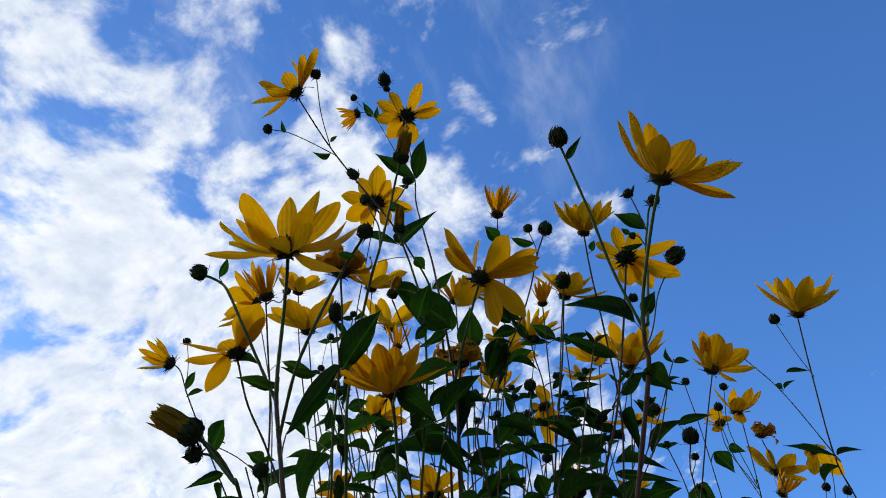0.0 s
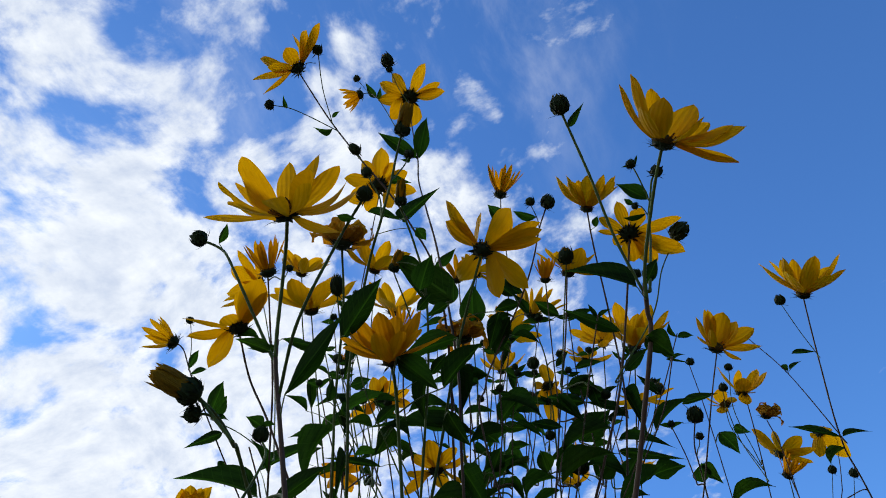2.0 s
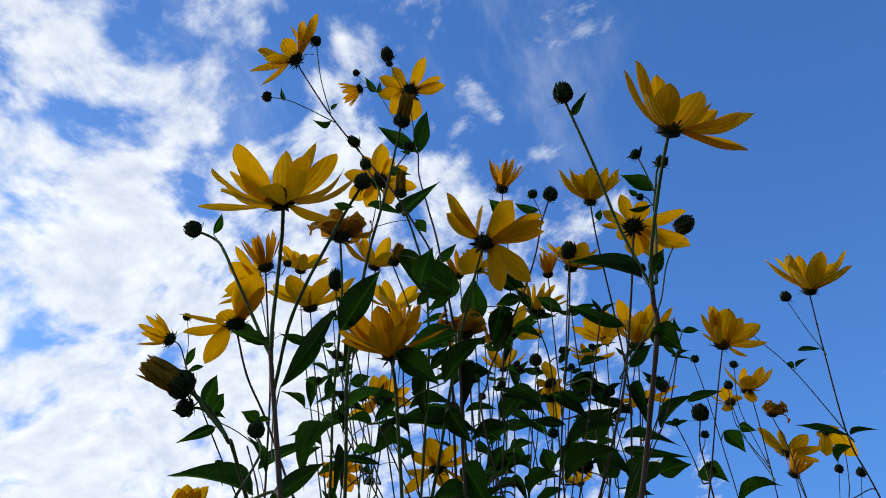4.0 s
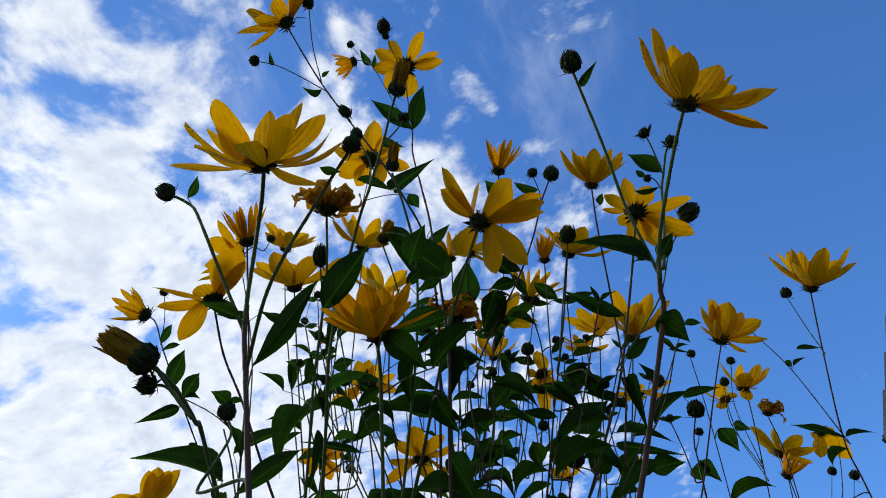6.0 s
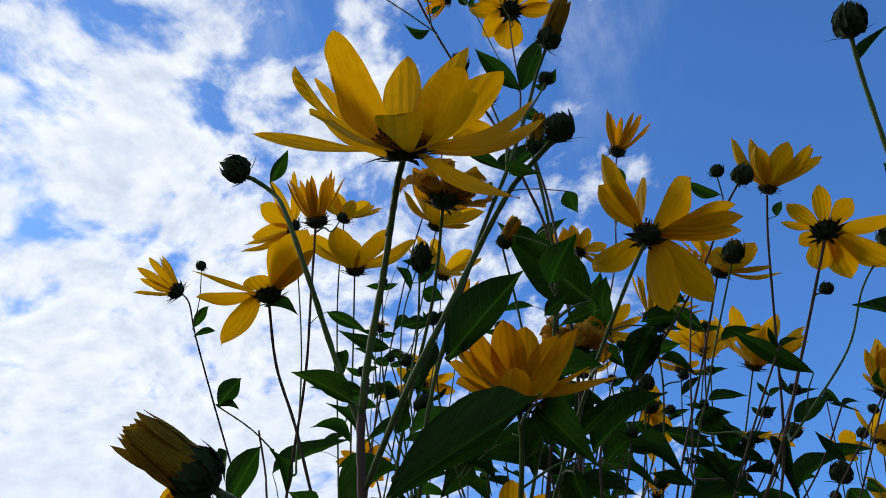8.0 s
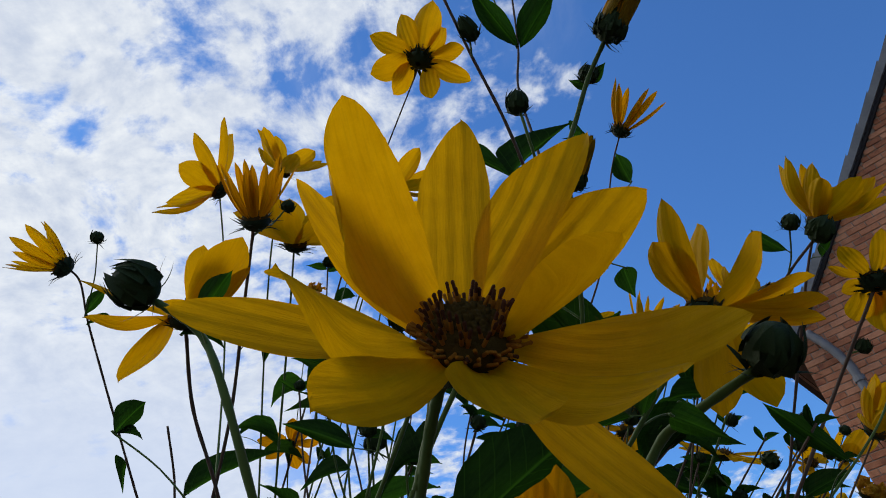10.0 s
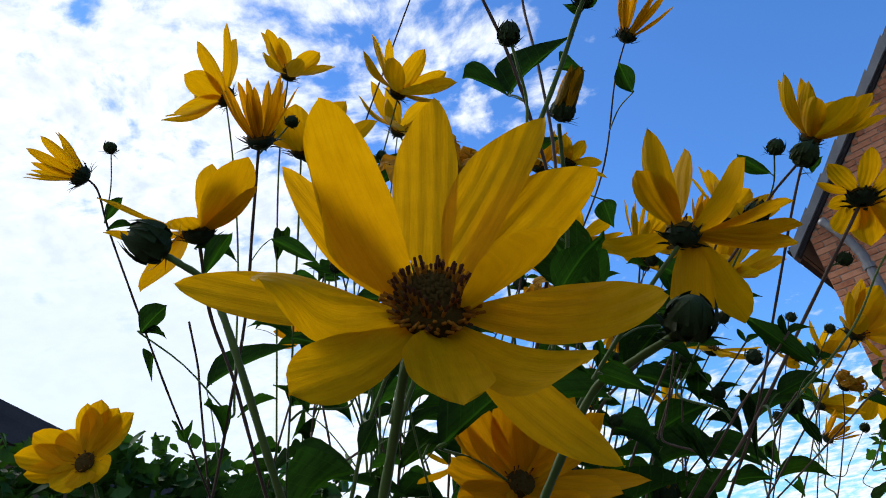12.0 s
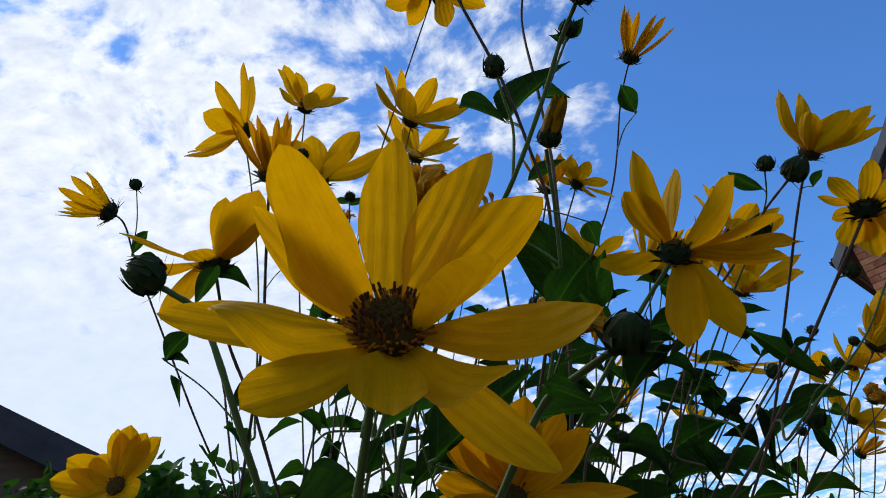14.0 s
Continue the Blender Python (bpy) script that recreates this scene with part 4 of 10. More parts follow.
stem(p, [(0.1601, 0.4886, 1.581), (0.1248, 0.5367, 1.5357), (0.0849, 0.5795, 1.4862), (0.0375, 0.6166, 1.4405), (-0.1003, 0.7247, 1.3074), (-0.2521, 0.8437, 1.0154), (-0.3172, 0.8947, 0)], 1.02, 2.496, red=True)
placed_flower(p, (0.1624, 0.4849, 1.5864), (0.3306, 0.0459, 0.9427), 0.0171, [(-98, 23, 0.0336, 0.0128), (-46, 27, 0.0264, 0.0185), (10, 15, 0.0559, 0.0143), (37, -2, 0.0611, 0.0228), (65, -13, 0.0460, 0.0214), (93, -18, 0.0333, 0.0214), (154, -14, 0.0192, 0.0143), (-140, 14, 0.0329, 0.0121), (-161, 1, 0.0304, 0.0064)], 6)
stem(p, [(0.206, 0.5094, 1.5775), (0.1767, 0.5208, 1.5558), (0.1461, 0.5341, 1.52), (0.093, 0.5423, 1.4818)], 0.6, 0.832)
bud(p, (0.2109, 0.5062, 1.5799), (0.9631, -0.2118, 0.1659), 0.0194, 0, 1.2)
bud(p, (0.1521, 0.5154, 1.56), (0.413, -0.7169, 0.5616), 0.0101, 1, 1.0)
leaf(p, (0.0987, 0.5644, 1.4963), (0.1276, 0.5558, 1.503), 0.0116, (0.4104, 0.7458, 0.6861), 2)
leaf(p, (0.0111, 0.6228, 1.4506), (0.0077, 0.6027, 1.4663), 0.0152, (-0.1851, 0.4811, 0.8934), 2)
stem(p, [(0.0109, 0.7678, 1.6708), (-0.0166, 0.8035, 1.6428), (-0.0438, 0.8449, 1.5997), (-0.1349, 0.9837, 1.4553), (-0.2338, 1.1343, 1.1552), (-0.2762, 1.1988, 0)], 0.60595, 1.59222, red=True)
leaf(p, (-0.0088, 0.7981, 1.6471), (0.008, 0.8445, 1.6569), 0.0083, (0.4734, 0.4694, 0.9026), 0)
leaf(p, (0.009, 0.7711, 1.6682), (0.0002, 0.7631, 1.6744), 0.0066, (0.2261, 0.4959, 0.8818), 0)
leaf(p, (0.009, 0.7711, 1.6682), (0.0369, 0.7661, 1.6721), 0.0049, (0.131, 0.5688, 0.8247), 3)
bud(p, (0.0121, 0.7656, 1.6725), (0.413, -0.7169, 0.5616), 0.0122, 1, 1.0)
leaf(p, (0.0641, 0.5958, 1.4662), (0.0035, 0.6028, 1.4662), 0.0148, (0.2029, 0.439, 1), 4)
leaf(p, (0.0104, 0.6379, 1.4143), (-0.0127, 0.6011, 1.4021), 0.0084, (-0.4196, -0.2492, 1), 4)
leaf(p, (-0.0215, 0.6629, 1.3836), (-0.0623, 0.6805, 1.3881), 0.0112, (0.1551, 0.2825, 1), 4)
leaf(p, (-0.0599, 0.693, 1.3464), (-0.1025, 0.6722, 1.3496), 0.0089, (0.0873, -0.0195, 1), 4)
leaf(p, (-0.1055, 0.7287, 1.2974), (-0.0892, 0.7757, 1.2782), 0.0154, (0.3496, -0.3157, 1), 1)
leaf(p, (-0.1422, 0.7575, 1.2269), (-0.1005, 0.8077, 1.2277), 0.0167, (-0.4701, 0.6807, 1), 0)
leaf(p, (-0.0854, 0.9083, 1.5337), (-0.0407, 0.9074, 1.5228), 0.0120, (-0.1994, 0.1789, 1), 1)
leaf(p, (-0.1085, 0.9434, 1.4972), (-0.1228, 1.0043, 1.4952), 0.0125, (-0.0956, 0.2956, 1), 0)
leaf(p, (-0.1385, 0.9891, 1.4445), (-0.1302, 0.9508, 1.4358), 0.0078, (0.0535, -0.3574, 1), 2)
leaf(p, (-0.1537, 1.0123, 1.3983), (-0.1969, 1.0408, 1.377), 0.0139, (-0.0874, 0.1044, 1), 3)
leaf(p, (-0.1785, 1.0501, 1.323), (-0.1197, 1.0569, 1.3144), 0.0117, (-0.4023, 0.3758, 1), 3)
leaf(p, (-0.2002, 1.0831, 1.2571), (-0.2261, 1.0303, 1.254), 0.0135, (-0.1183, 0.0761, 1), 3)
p = plant("slender sunflower stalk with a small open head", (0.3708, 1.3782, 0))
stem(p, [(0.3905, 0.7745, 1.6429), (0.376, 0.8328, 1.5953), (0.3559, 0.9171, 1.5216), (0.3576, 0.9696, 1.4726), (0.3628, 1.1305, 1.3226), (0.3684, 1.3039, 1.0186), (0.3708, 1.3782, 0)], 0.9, 2.028, red=True)
flower(p, (0.394, 0.7733, 1.6477), (0.4753, -0.7136, 0.5147), 0.0871, 13, 46, 4, broad=0.32)
stem(p, [(0.3602, 0.7714, 1.6453), (0.3658, 0.8007, 1.616), (0.3725, 0.8263, 1.5897)], 0.48, 0.572)
bud(p, (0.361, 0.7672, 1.6487), (0.0766, -0.7849, 0.6148), 0.0150, 1, 1.0)
leaf(p, (0.3731, 0.8265, 1.5958), (0.342, 0.818, 1.6025), 0.0067, (0.0168, 0.6692, 0.7461), 4)
stem(p, [(0.3012, 0.7867, 1.627), (0.3292, 0.8359, 1.5885), (0.3509, 0.8988, 1.5138)], 0.54, 0.728, red=True)
leaf(p, (0.3334, 0.8329, 1.5908), (0.3519, 0.8292, 1.5937), 0.0060, (0.3938, 0.6344, 0.7733), 1)
leaf(p, (0.3308, 0.8332, 1.5905), (0.325, 0.8248, 1.5972), 0.0074, (0.454, 0.4844, 0.8909), 1)
leaf(p, (0.3509, 0.8988, 1.5138), (0.294, 0.8659, 1.5396), 0.0095, (0.0184, 0.599, 0.8011), 0)
leaf(p, (0.3528, 0.8982, 1.5143), (0.3883, 0.9046, 1.5093), 0.0065, (0.0977, 0.6167, 0.7872), 1)
placed_flower(p, (0.3463, 0.9338, 1.5499), (0.4061, 0.878, -0.2533), 0.0123, [(148, 32, 0.0328, 0.0197), (77, 70, 0.0503, 0.0240), (177, -18, 0.0135, 0.0131), (-23, 44, 0.0202, 0.0175)], 8)
stem(p, [(0.3628, 0.9403, 1.5448), (0.3502, 0.9613, 1.5157), (0.3306, 0.9683, 1.4848)], 0.48, 0.624, red=True)
leaf(p, (0.3562, 0.9261, 1.5132), (0.3205, 0.916, 1.4967), 0.0079, (-0.6933, 0.1078, 1), 3)
leaf(p, (0.3579, 0.9804, 1.4626), (0.3069, 0.9708, 1.4397), 0.0100, (0.4982, 0.6057, 1), 2)
leaf(p, (0.3598, 1.0391, 1.4078), (0.3939, 0.9944, 1.3835), 0.0135, (-0.1306, 0.0581, 1), 0)
leaf(p, (0.3615, 1.0912, 1.3593), (0.3975, 1.0388, 1.3769), 0.0185, (0.2329, 0.7478, 1), 0)
leaf(p, (0.3629, 1.1342, 1.316), (0.4109, 1.1353, 1.3156), 0.0118, (-0.137, 0.0708, 1), 1)
leaf(p, (0.3637, 1.1592, 1.2722), (0.3076, 1.1555, 1.281), 0.0106, (0.3444, 0.1476, 1), 0)
p = plant("tall branching sunflower stalk, heads against the sky", (-0.2941, 0.9258, 0))
stem(p, [(-0.0708, 0.2656, 1.7684), (-0.0619, 0.3102, 1.7297), (-0.0503, 0.344, 1.6954), (-0.0374, 0.3757, 1.6627), (-0.0306, 0.403, 1.6331), (-0.0273, 0.4356, 1.5993), (-0.0458, 0.4874, 1.5458), (-0.0879, 0.5618, 1.4698), (-0.1689, 0.7047, 1.3234), (-0.2566, 0.8595, 1.022), (-0.2941, 0.9258, 0)], 0.66, 2.808, red=True)
placed_flower(p, (-0.0697, 0.2618, 1.7663), (-0.2261, -0.5655, 0.7931), 0.0136, [(-12, 25, 0.0497, 0.0145), (-4, 44, 0.0410, 0.0193), (4, 67, 0.0392, 0.0193), (-83, 35, 0.0229, 0.0161), (-173, 50, 0.0403, 0.0177), (-176, 26, 0.0463, 0.0161), (-174, -5, 0.0438, 0.0105), (-142, 18, 0.0305, 0.0145)], 3)
stem(p, [(-0.0448, 0.2596, 1.7731), (-0.055, 0.2848, 1.7471), (-0.0599, 0.309, 1.7217)], 0.48, 0.52)
bud(p, (-0.0439, 0.257, 1.7752), (0.5649, -0.6496, 0.5088), 0.0114, 2, 1.0)
stem(p, [(-0.0511, 0.2662, 1.768), (-0.0594, 0.2633, 1.7703), (-0.068, 0.2651, 1.7688)], 0.36, 0.364)
stem(p, [(-0.1056, 0.2791, 1.7452), (-0.0925, 0.2862, 1.7396), (-0.078, 0.2986, 1.7298), (-0.0609, 0.3145, 1.7149)], 0.48, 0.52)
bud(p, (-0.11, 0.277, 1.7468), (-0.9107, -0.3251, 0.2547), 0.0107, 0, 1.0)
leaf(p, (-0.095, 0.2853, 1.7403), (-0.0933, 0.2747, 1.7486), 0.0045, (-0.2984, 0.5536, 0.8366), 1)
leaf(p, (-0.0624, 0.3144, 1.7175), (-0.0791, 0.308, 1.7225), 0.0056, (0.1576, 0.8794, 0.5814), 4)
leaf(p, (-0.058, 0.3068, 1.7235), (-0.0486, 0.3043, 1.7254), 0.0039, (-0.2971, 0.3542, 0.9929), 1)
bud(p, (-0.0499, 0.329, 1.687), (-0.4322, -0.7099, 0.5561), 0.0104, 1, 1.5)
stem(p, [(-0.0498, 0.3372, 1.6806), (-0.0497, 0.3329, 1.684)], 0.54, 0.468)
leaf(p, (-0.0605, 0.5135, 1.5192), (-0.0182, 0.5252, 1.5241), 0.0126, (0.0714, -0.4638, 1), 1)
leaf(p, (-0.1051, 0.5922, 1.4386), (-0.1632, 0.5986, 1.4396), 0.0113, (-0.3977, -0.2206, 1), 4)
leaf(p, (-0.1261, 0.6291, 1.4008), (-0.1365, 0.5614, 1.3959), 0.0143, (-0.148, 0.2586, 1), 2)
p = plant("tall sunflower stalk with thin-petalled head", (-0.2384, 0.7001, 0))
stem(p, [(0.0262, 0.4261, 1.9349), (0.0142, 0.4320, 1.8720), (0.0040, 0.4400, 1.8100), (-0.0064, 0.4439, 1.7674), (-0.0120, 0.4354, 1.6886), (-0.0190, 0.4400, 1.6200), (-0.0420, 0.4650, 1.5000), (-0.0709, 0.4957, 1.423), (-0.1389, 0.5786, 1.2309), (-0.2085, 0.6636, 0.8986), (-0.2384, 0.7001, 0)], 0.66, 2.496, red=True)
placed_flower(p, (0.03, 0.4251, 1.942), (0.3155, 0.0315, 0.9484), 0.0199, [(-40, 46, 0.0519, 0.0185), (-124, 44, 0.0419, 0.0195), (-145, 16, 0.0465, 0.0185), (-167, -8, 0.0433, 0.0195), (15, 10, 0.0479, 0.0195), (165, -43, 0.0419, 0.0261), (101, -54, 0.0470, 0.0304), (4, 28, 0.0462, 0.0119)], 7)
stem(p, [(0.0208, 0.3847, 1.9673), (0.0207, 0.4097, 1.9477), (0.0244, 0.4248, 1.9105)], 0.6, 0.572)
bud(p, (0.0222, 0.378, 1.9726), (-0.0106, -0.7872, 0.6166), 0.0183, 2, 1.15)
bud(p, (0.02, 0.3877, 1.9649), (0.2486, -0.7625, 0.5973), 0.0099, 0, 1.0)
stem(p, [(-0.031, 0.3978, 1.957), (-0.0116, 0.4035, 1.9399), (-0.0037, 0.4262, 1.8625), (0.0030, 0.4402, 1.8090)], 0.54, 0.572)
leaf(p, (0.0034, 0.4395, 1.8095), (-0.0261, 0.3919, 1.8223), 0.0165, (0.1, 0.55, 0.83), 0)
leaf(p, (0.0050, 0.4395, 1.8090), (0.0339, 0.396, 1.8125), 0.0184, (-0.2, 0.62, 0.75), 2)
half_open(p, (-0.0316, 0.3989, 1.9562), (-0.9971, -0.0603, 0.0473), 0.0289, 10, 62, 2, thin=0.19, body=0.40)
stem(p, [(-0.0241, 0.3858, 1.9664), (-0.019, 0.3988, 1.9563), (-0.0112, 0.4056, 1.9382)], 0.36, 0.364)
bud(p, (-0.0253, 0.3821, 1.9693), (-0.0977, -0.7835, 0.6137), 0.0099, 1, 1.0)
leaf(p, (-0.0124, 0.409, 1.9482), (-0.0164, 0.3899, 1.9633), 0.0091, (-0.1325, 0.47, 0.9021), 0)
leaf(p, (-0.0106, 0.4117, 1.9462), (-0.0009, 0.4007, 1.9548), 0.0061, (-0.0331, 0.6248, 0.7808), 1)
leaf(p, (-0.0431, 0.4618, 1.5016), (-0.0614, 0.5081, 1.4789), 0.0138, (0.6701, -0.2507, 1), 1)
leaf(p, (-0.0706, 0.4953, 1.4239), (-0.0686, 0.5638, 1.4153), 0.0178, (0.0195, 0.3772, 1), 2)
leaf(p, (-0.0888, 0.5175, 1.3725), (-0.1111, 0.551, 1.3594), 0.0080, (-0.2907, 0.1939, 1), 0)
p = plant("sunflower stalk with a half-open bud and broad leaves", (-0.373, 0.7701, 0))
stem(p, [(-0.0038, 0.3030, 1.6222), (-0.0142, 0.3114, 1.6103), (-0.0269, 0.3198, 1.5900), (-0.0478, 0.3335, 1.5618), (-0.0722, 0.3543, 1.5397), (-0.12, 0.4048, 1.4922), (-0.1515, 0.4502, 1.4358), (-0.2391, 0.5768, 1.2787), (-0.3328, 0.7121, 0.9698), (-0.373, 0.7701, 0)], 0.96, 2.7)
opening_bud(p, (-0.0033, 0.3024, 1.6228), (0.5934, -0.6337, 0.4964), 0.0290, 1)
stem(p, [(-0.0046, 0.3317, 1.6350), (-0.0120, 0.3300, 1.6210), (-0.0215, 0.3240, 1.6010), (-0.0269, 0.3198, 1.5900)], 0.6, 0.728)
bud(p, (-0.0041, 0.3307, 1.6373), (0.4649, -0.6496, 0.6088), 0.0098, 1, 1.0)
leaf(p, (-0.0046, 0.3335, 1.6333), (-0.0132, 0.3329, 1.6385), 0.0048, (-0.2, 0.6, 0.75), 1)
leaf(p, (-0.0040, 0.3335, 1.6338), (0.0040, 0.3270, 1.6380), 0.0056, (0.2, 0.6, 0.75), 0)
leaf(p, (-0.0262, 0.3202, 1.5905), (-0.0127, 0.3377, 1.6016), 0.0075, (0.1, 0.5, 0.85), 0)
opening_bud(p, (-0.0287, 0.3402, 1.5805), (0.4446, -0.7052, 0.5524), 0.0224, 3)
stem(p, [(-0.0295, 0.3416, 1.5794), (-0.0316, 0.3661, 1.557), (-0.0384, 0.3929, 1.5283), (-0.0625, 0.4321, 1.4814), (-0.0992, 0.4794, 1.4273), (-0.1992, 0.6083, 1.2798), (-0.3074, 0.7477, 0.9775), (-0.3537, 0.8074, 0)], 0.9, 2.34)
leaf(p, (-0.0380, 0.4040, 1.6530), (0.0105, 0.4211, 1.702), 0.0142, (0.1, 0.45, 0.89), 0)
leaf(p, (-0.0385, 0.4030, 1.6510), (-0.0640, 0.3750, 1.6480), 0.0078, (-0.0076, 0.3825, 0.9707), 1)
leaf(p, (-0.0229, 0.3365, 1.5351), (-0.0202, 0.3465, 1.5272), 0.0091, (-0.0924, 0.4694, 0.9025), 2)
bud(p, (-0.0438, 0.3137, 1.6093), (0.213, -0.7169, 0.7616), 0.0104, 0, 1.15)
stem(p, [(-0.0438, 0.3142, 1.6065), (-0.0432, 0.3187, 1.5952), (-0.0422, 0.3286, 1.5839), (-0.0478, 0.3335, 1.5618)], 0.62, 0.72)
leaf(p, (-0.0199, 0.4216, 1.5319), (-0.0582, 0.4009, 1.599), 0.0308, (0.2499, 0.8764, 0.5837), 1)
leaf(p, (-0.043, 0.3867, 1.5212), (-0.0218, 0.3678, 1.536), 0.0189, (-0.4028, 0.5638, 0.8286), 2)
leaf(p, (-0.0525, 0.3817, 1.5632), (-0.0358, 0.4018, 1.5474), 0.0129, (0.2888, 0.5701, 0.8237), 3)
leaf(p, (-0.0208, 0.3955, 1.5015), (-0.0131, 0.3823, 1.5119), 0.0093, (-0.2283, 0.5625, 0.8297), 2)
opening_bud(p, (-0.0607, 0.3954, 1.5715), (0.6996, -0.5625, 0.4406), 0.0203, 2)
stem(p, [(-0.0604, 0.3968, 1.5704), (-0.0625, 0.4232, 1.5434), (-0.0683, 0.4406, 1.4916)], 0.66, 0.832)
leaf(p, (-0.0494, 0.3908, 1.5814), (-0.0359, 0.4134, 1.5638), 0.0109, (-0.0886, 0.2746, 1.0552), 3)
leaf(p, (-0.0256, 0.395, 1.5019), (-0.0462, 0.3973, 1.5002), 0.0093, (-0.0103, 0.4735, 0.8993), 2)
leaf(p, (-0.0511, 0.3907, 1.5053), (-0.0348, 0.3845, 1.5101), 0.0083, (0.423, 0.5632, 0.8291), 0)
stem(p, [(-0.1839, 0.5357, 1.6371), (-0.1953, 0.5787, 1.6034), (-0.1909, 0.6342, 1.5512), (-0.178, 0.7943, 1.4008), (-0.1642, 0.9667, 1.0965), (-0.1582, 1.0405, 0)], 0.681477, 1.70762)
leaf(p, (-0.1861, 0.5659, 1.6135), (-0.2059, 0.5728, 1.6443), 0.0058, (-0.21, 0.4389, 0.9265), 4)
leaf(p, (-0.1857, 0.5607, 1.6176), (-0.2161, 0.5699, 1.6295), 0.0075, (0.2297, 0.5495, 0.8399), 3)
leaf(p, (-0.1854, 0.5383, 1.635), (-0.1983, 0.5262, 1.6445), 0.0044, (0.0601, 0.2796, 1.0513), 3)
leaf(p, (-0.1854, 0.5383, 1.635), (-0.1733, 0.5415, 1.6326), 0.0062, (0.0359, 0.7657, 0.6704), 0)
stem(p, [(0.0721, 0.7863, 1.6577), (0.0416, 0.8229, 1.629), (0, 0.8616, 1.588), (-0.1304, 0.9833, 1.4592), (-0.2749, 1.118, 1.1703), (-0.3368, 1.1757, 0)], 0.668939, 1.57688, red=True)
leaf(p, (0.0639, 0.7957, 1.6504), (0.0833, 0.7846, 1.6486), 0.0048, (0.3557, 0.5891, 0.8088), 1)
leaf(p, (0.0703, 0.7896, 1.6551), (0.0616, 0.7693, 1.671), 0.0071, (-0.0059, 0.8366, 0.615), 3)
leaf(p, (0.0703, 0.7896, 1.6551), (0.094, 0.7891, 1.6555), 0.0065, (0.0897, 0.8607, 0.596), 0)
bud(p, (0.0734, 0.7841, 1.6594), (0.413, -0.7169, 0.5616), 0.0116, 2, 1.0)
leaf(p, (-0.1119, 0.3962, 1.5003), (-0.1353, 0.4316, 1.5066), 0.0112, (0.3327, 0.0012, 1), 4)
leaf(p, (-0.1497, 0.4478, 1.4389), (-0.1802, 0.4886, 1.4402), 0.0114, (0.1722, 0.1113, 1), 4)
leaf(p, (-0.1731, 0.4815, 1.3971), (-0.1325, 0.4885, 1.3814), 0.0115, (-0.5514, 0.1543, 1), 3)
leaf(p, (-0.1964, 0.5151, 1.3553), (-0.2267, 0.4603, 1.3476), 0.0177, (0.1397, -0.0842, 1), 3)
leaf(p, (-0.2214, 0.5512, 1.3106), (-0.1922, 0.4988, 1.3054), 0.0144, (-0.1459, -0.7037, 1), 4)
leaf(p, (-0.082, 0.4572, 1.4527), (-0.0616, 0.409, 1.4571), 0.0122, (0.0403, -0.2507, 1), 3)
leaf(p, (-0.1188, 0.5047, 1.3984), (-0.1713, 0.4941, 1.3967), 0.0119, (0.6255, -0.2381, 1), 2)
leaf(p, (-0.1495, 0.5443, 1.353), (-0.1517, 0.5029, 1.3379), 0.0113, (-0.175, 0.2118, 1), 4)
leaf(p, (-0.1808, 0.5846, 1.3069), (-0.1294, 0.5764, 1.3105), 0.0113, (0.267, 0.3062, 1), 3)
leaf(p, (-0.1885, 0.6634, 1.5238), (-0.1593, 0.6861, 1.5306), 0.0109, (0.0984, -0.2688, 1), 1)
leaf(p, (-0.1836, 0.7252, 1.4657), (-0.1911, 0.68, 1.4464), 0.0144, (0.1432, 0.2332, 1), 2)
leaf(p, (-0.1805, 0.7628, 1.4304), (-0.2358, 0.7766, 1.4309), 0.0122, (-0.1402, -0.1854, 1), 1)
leaf(p, (-0.1768, 0.8089, 1.3749), (-0.1539, 0.7756, 1.3881), 0.0117, (-0.1753, 0.0042, 1), 4)
leaf(p, (-0.1739, 0.8448, 1.3115), (-0.1335, 0.8149, 1.3104), 0.0101, (-0.6875, -0.8306, 1), 4)
leaf(p, (-0.1706, 0.8868, 1.2375), (-0.2252, 0.8478, 1.2189), 0.0145, (0.0052, 0.2835, 1), 1)
leaf(p, (-0.0338, 0.8932, 1.5546), (0.0144, 0.8742, 1.5415), 0.0151, (-0.0472, 0.3448, 1), 1)
leaf(p, (-0.0656, 0.9229, 1.5231), (-0.1049, 0.9191, 1.5073), 0.0093, (0.2122, -0.4454, 1), 0)
leaf(p, (-0.1145, 0.9685, 1.4748), (-0.1346, 1.0133, 1.4658), 0.0106, (0.047, -0.912, 1), 4)
leaf(p, (-0.1545, 1.0058, 1.4109), (-0.1162, 0.9936, 1.4266), 0.0086, (-0.0956, -0.1157, 1), 3)
leaf(p, (-0.191, 1.0398, 1.338), (-0.1742, 1.0927, 1.3293), 0.0156, (0.2066, -0.1904, 1), 0)
leaf(p, (-0.2233, 1.0699, 1.2734), (-0.2823, 1.0922, 1.2672), 0.0119, (-0.4315, -0.1175, 1), 3)
p = plant("tall sunflower stalk, its open head turned from view", (-0.5335, 1.1034, 0))
stem(p, [(-0.0625, 0.5407, 1.9467), (-0.1162, 0.5932, 1.8862), (-0.1686, 0.6474, 1.8236), (-0.2698, 0.7738, 1.6818), (-0.3732, 0.9031, 1.5369), (-0.4854, 1.0433, 1.2365), (-0.5335, 1.1034, 0)], 0.66, 2.184, red=True)
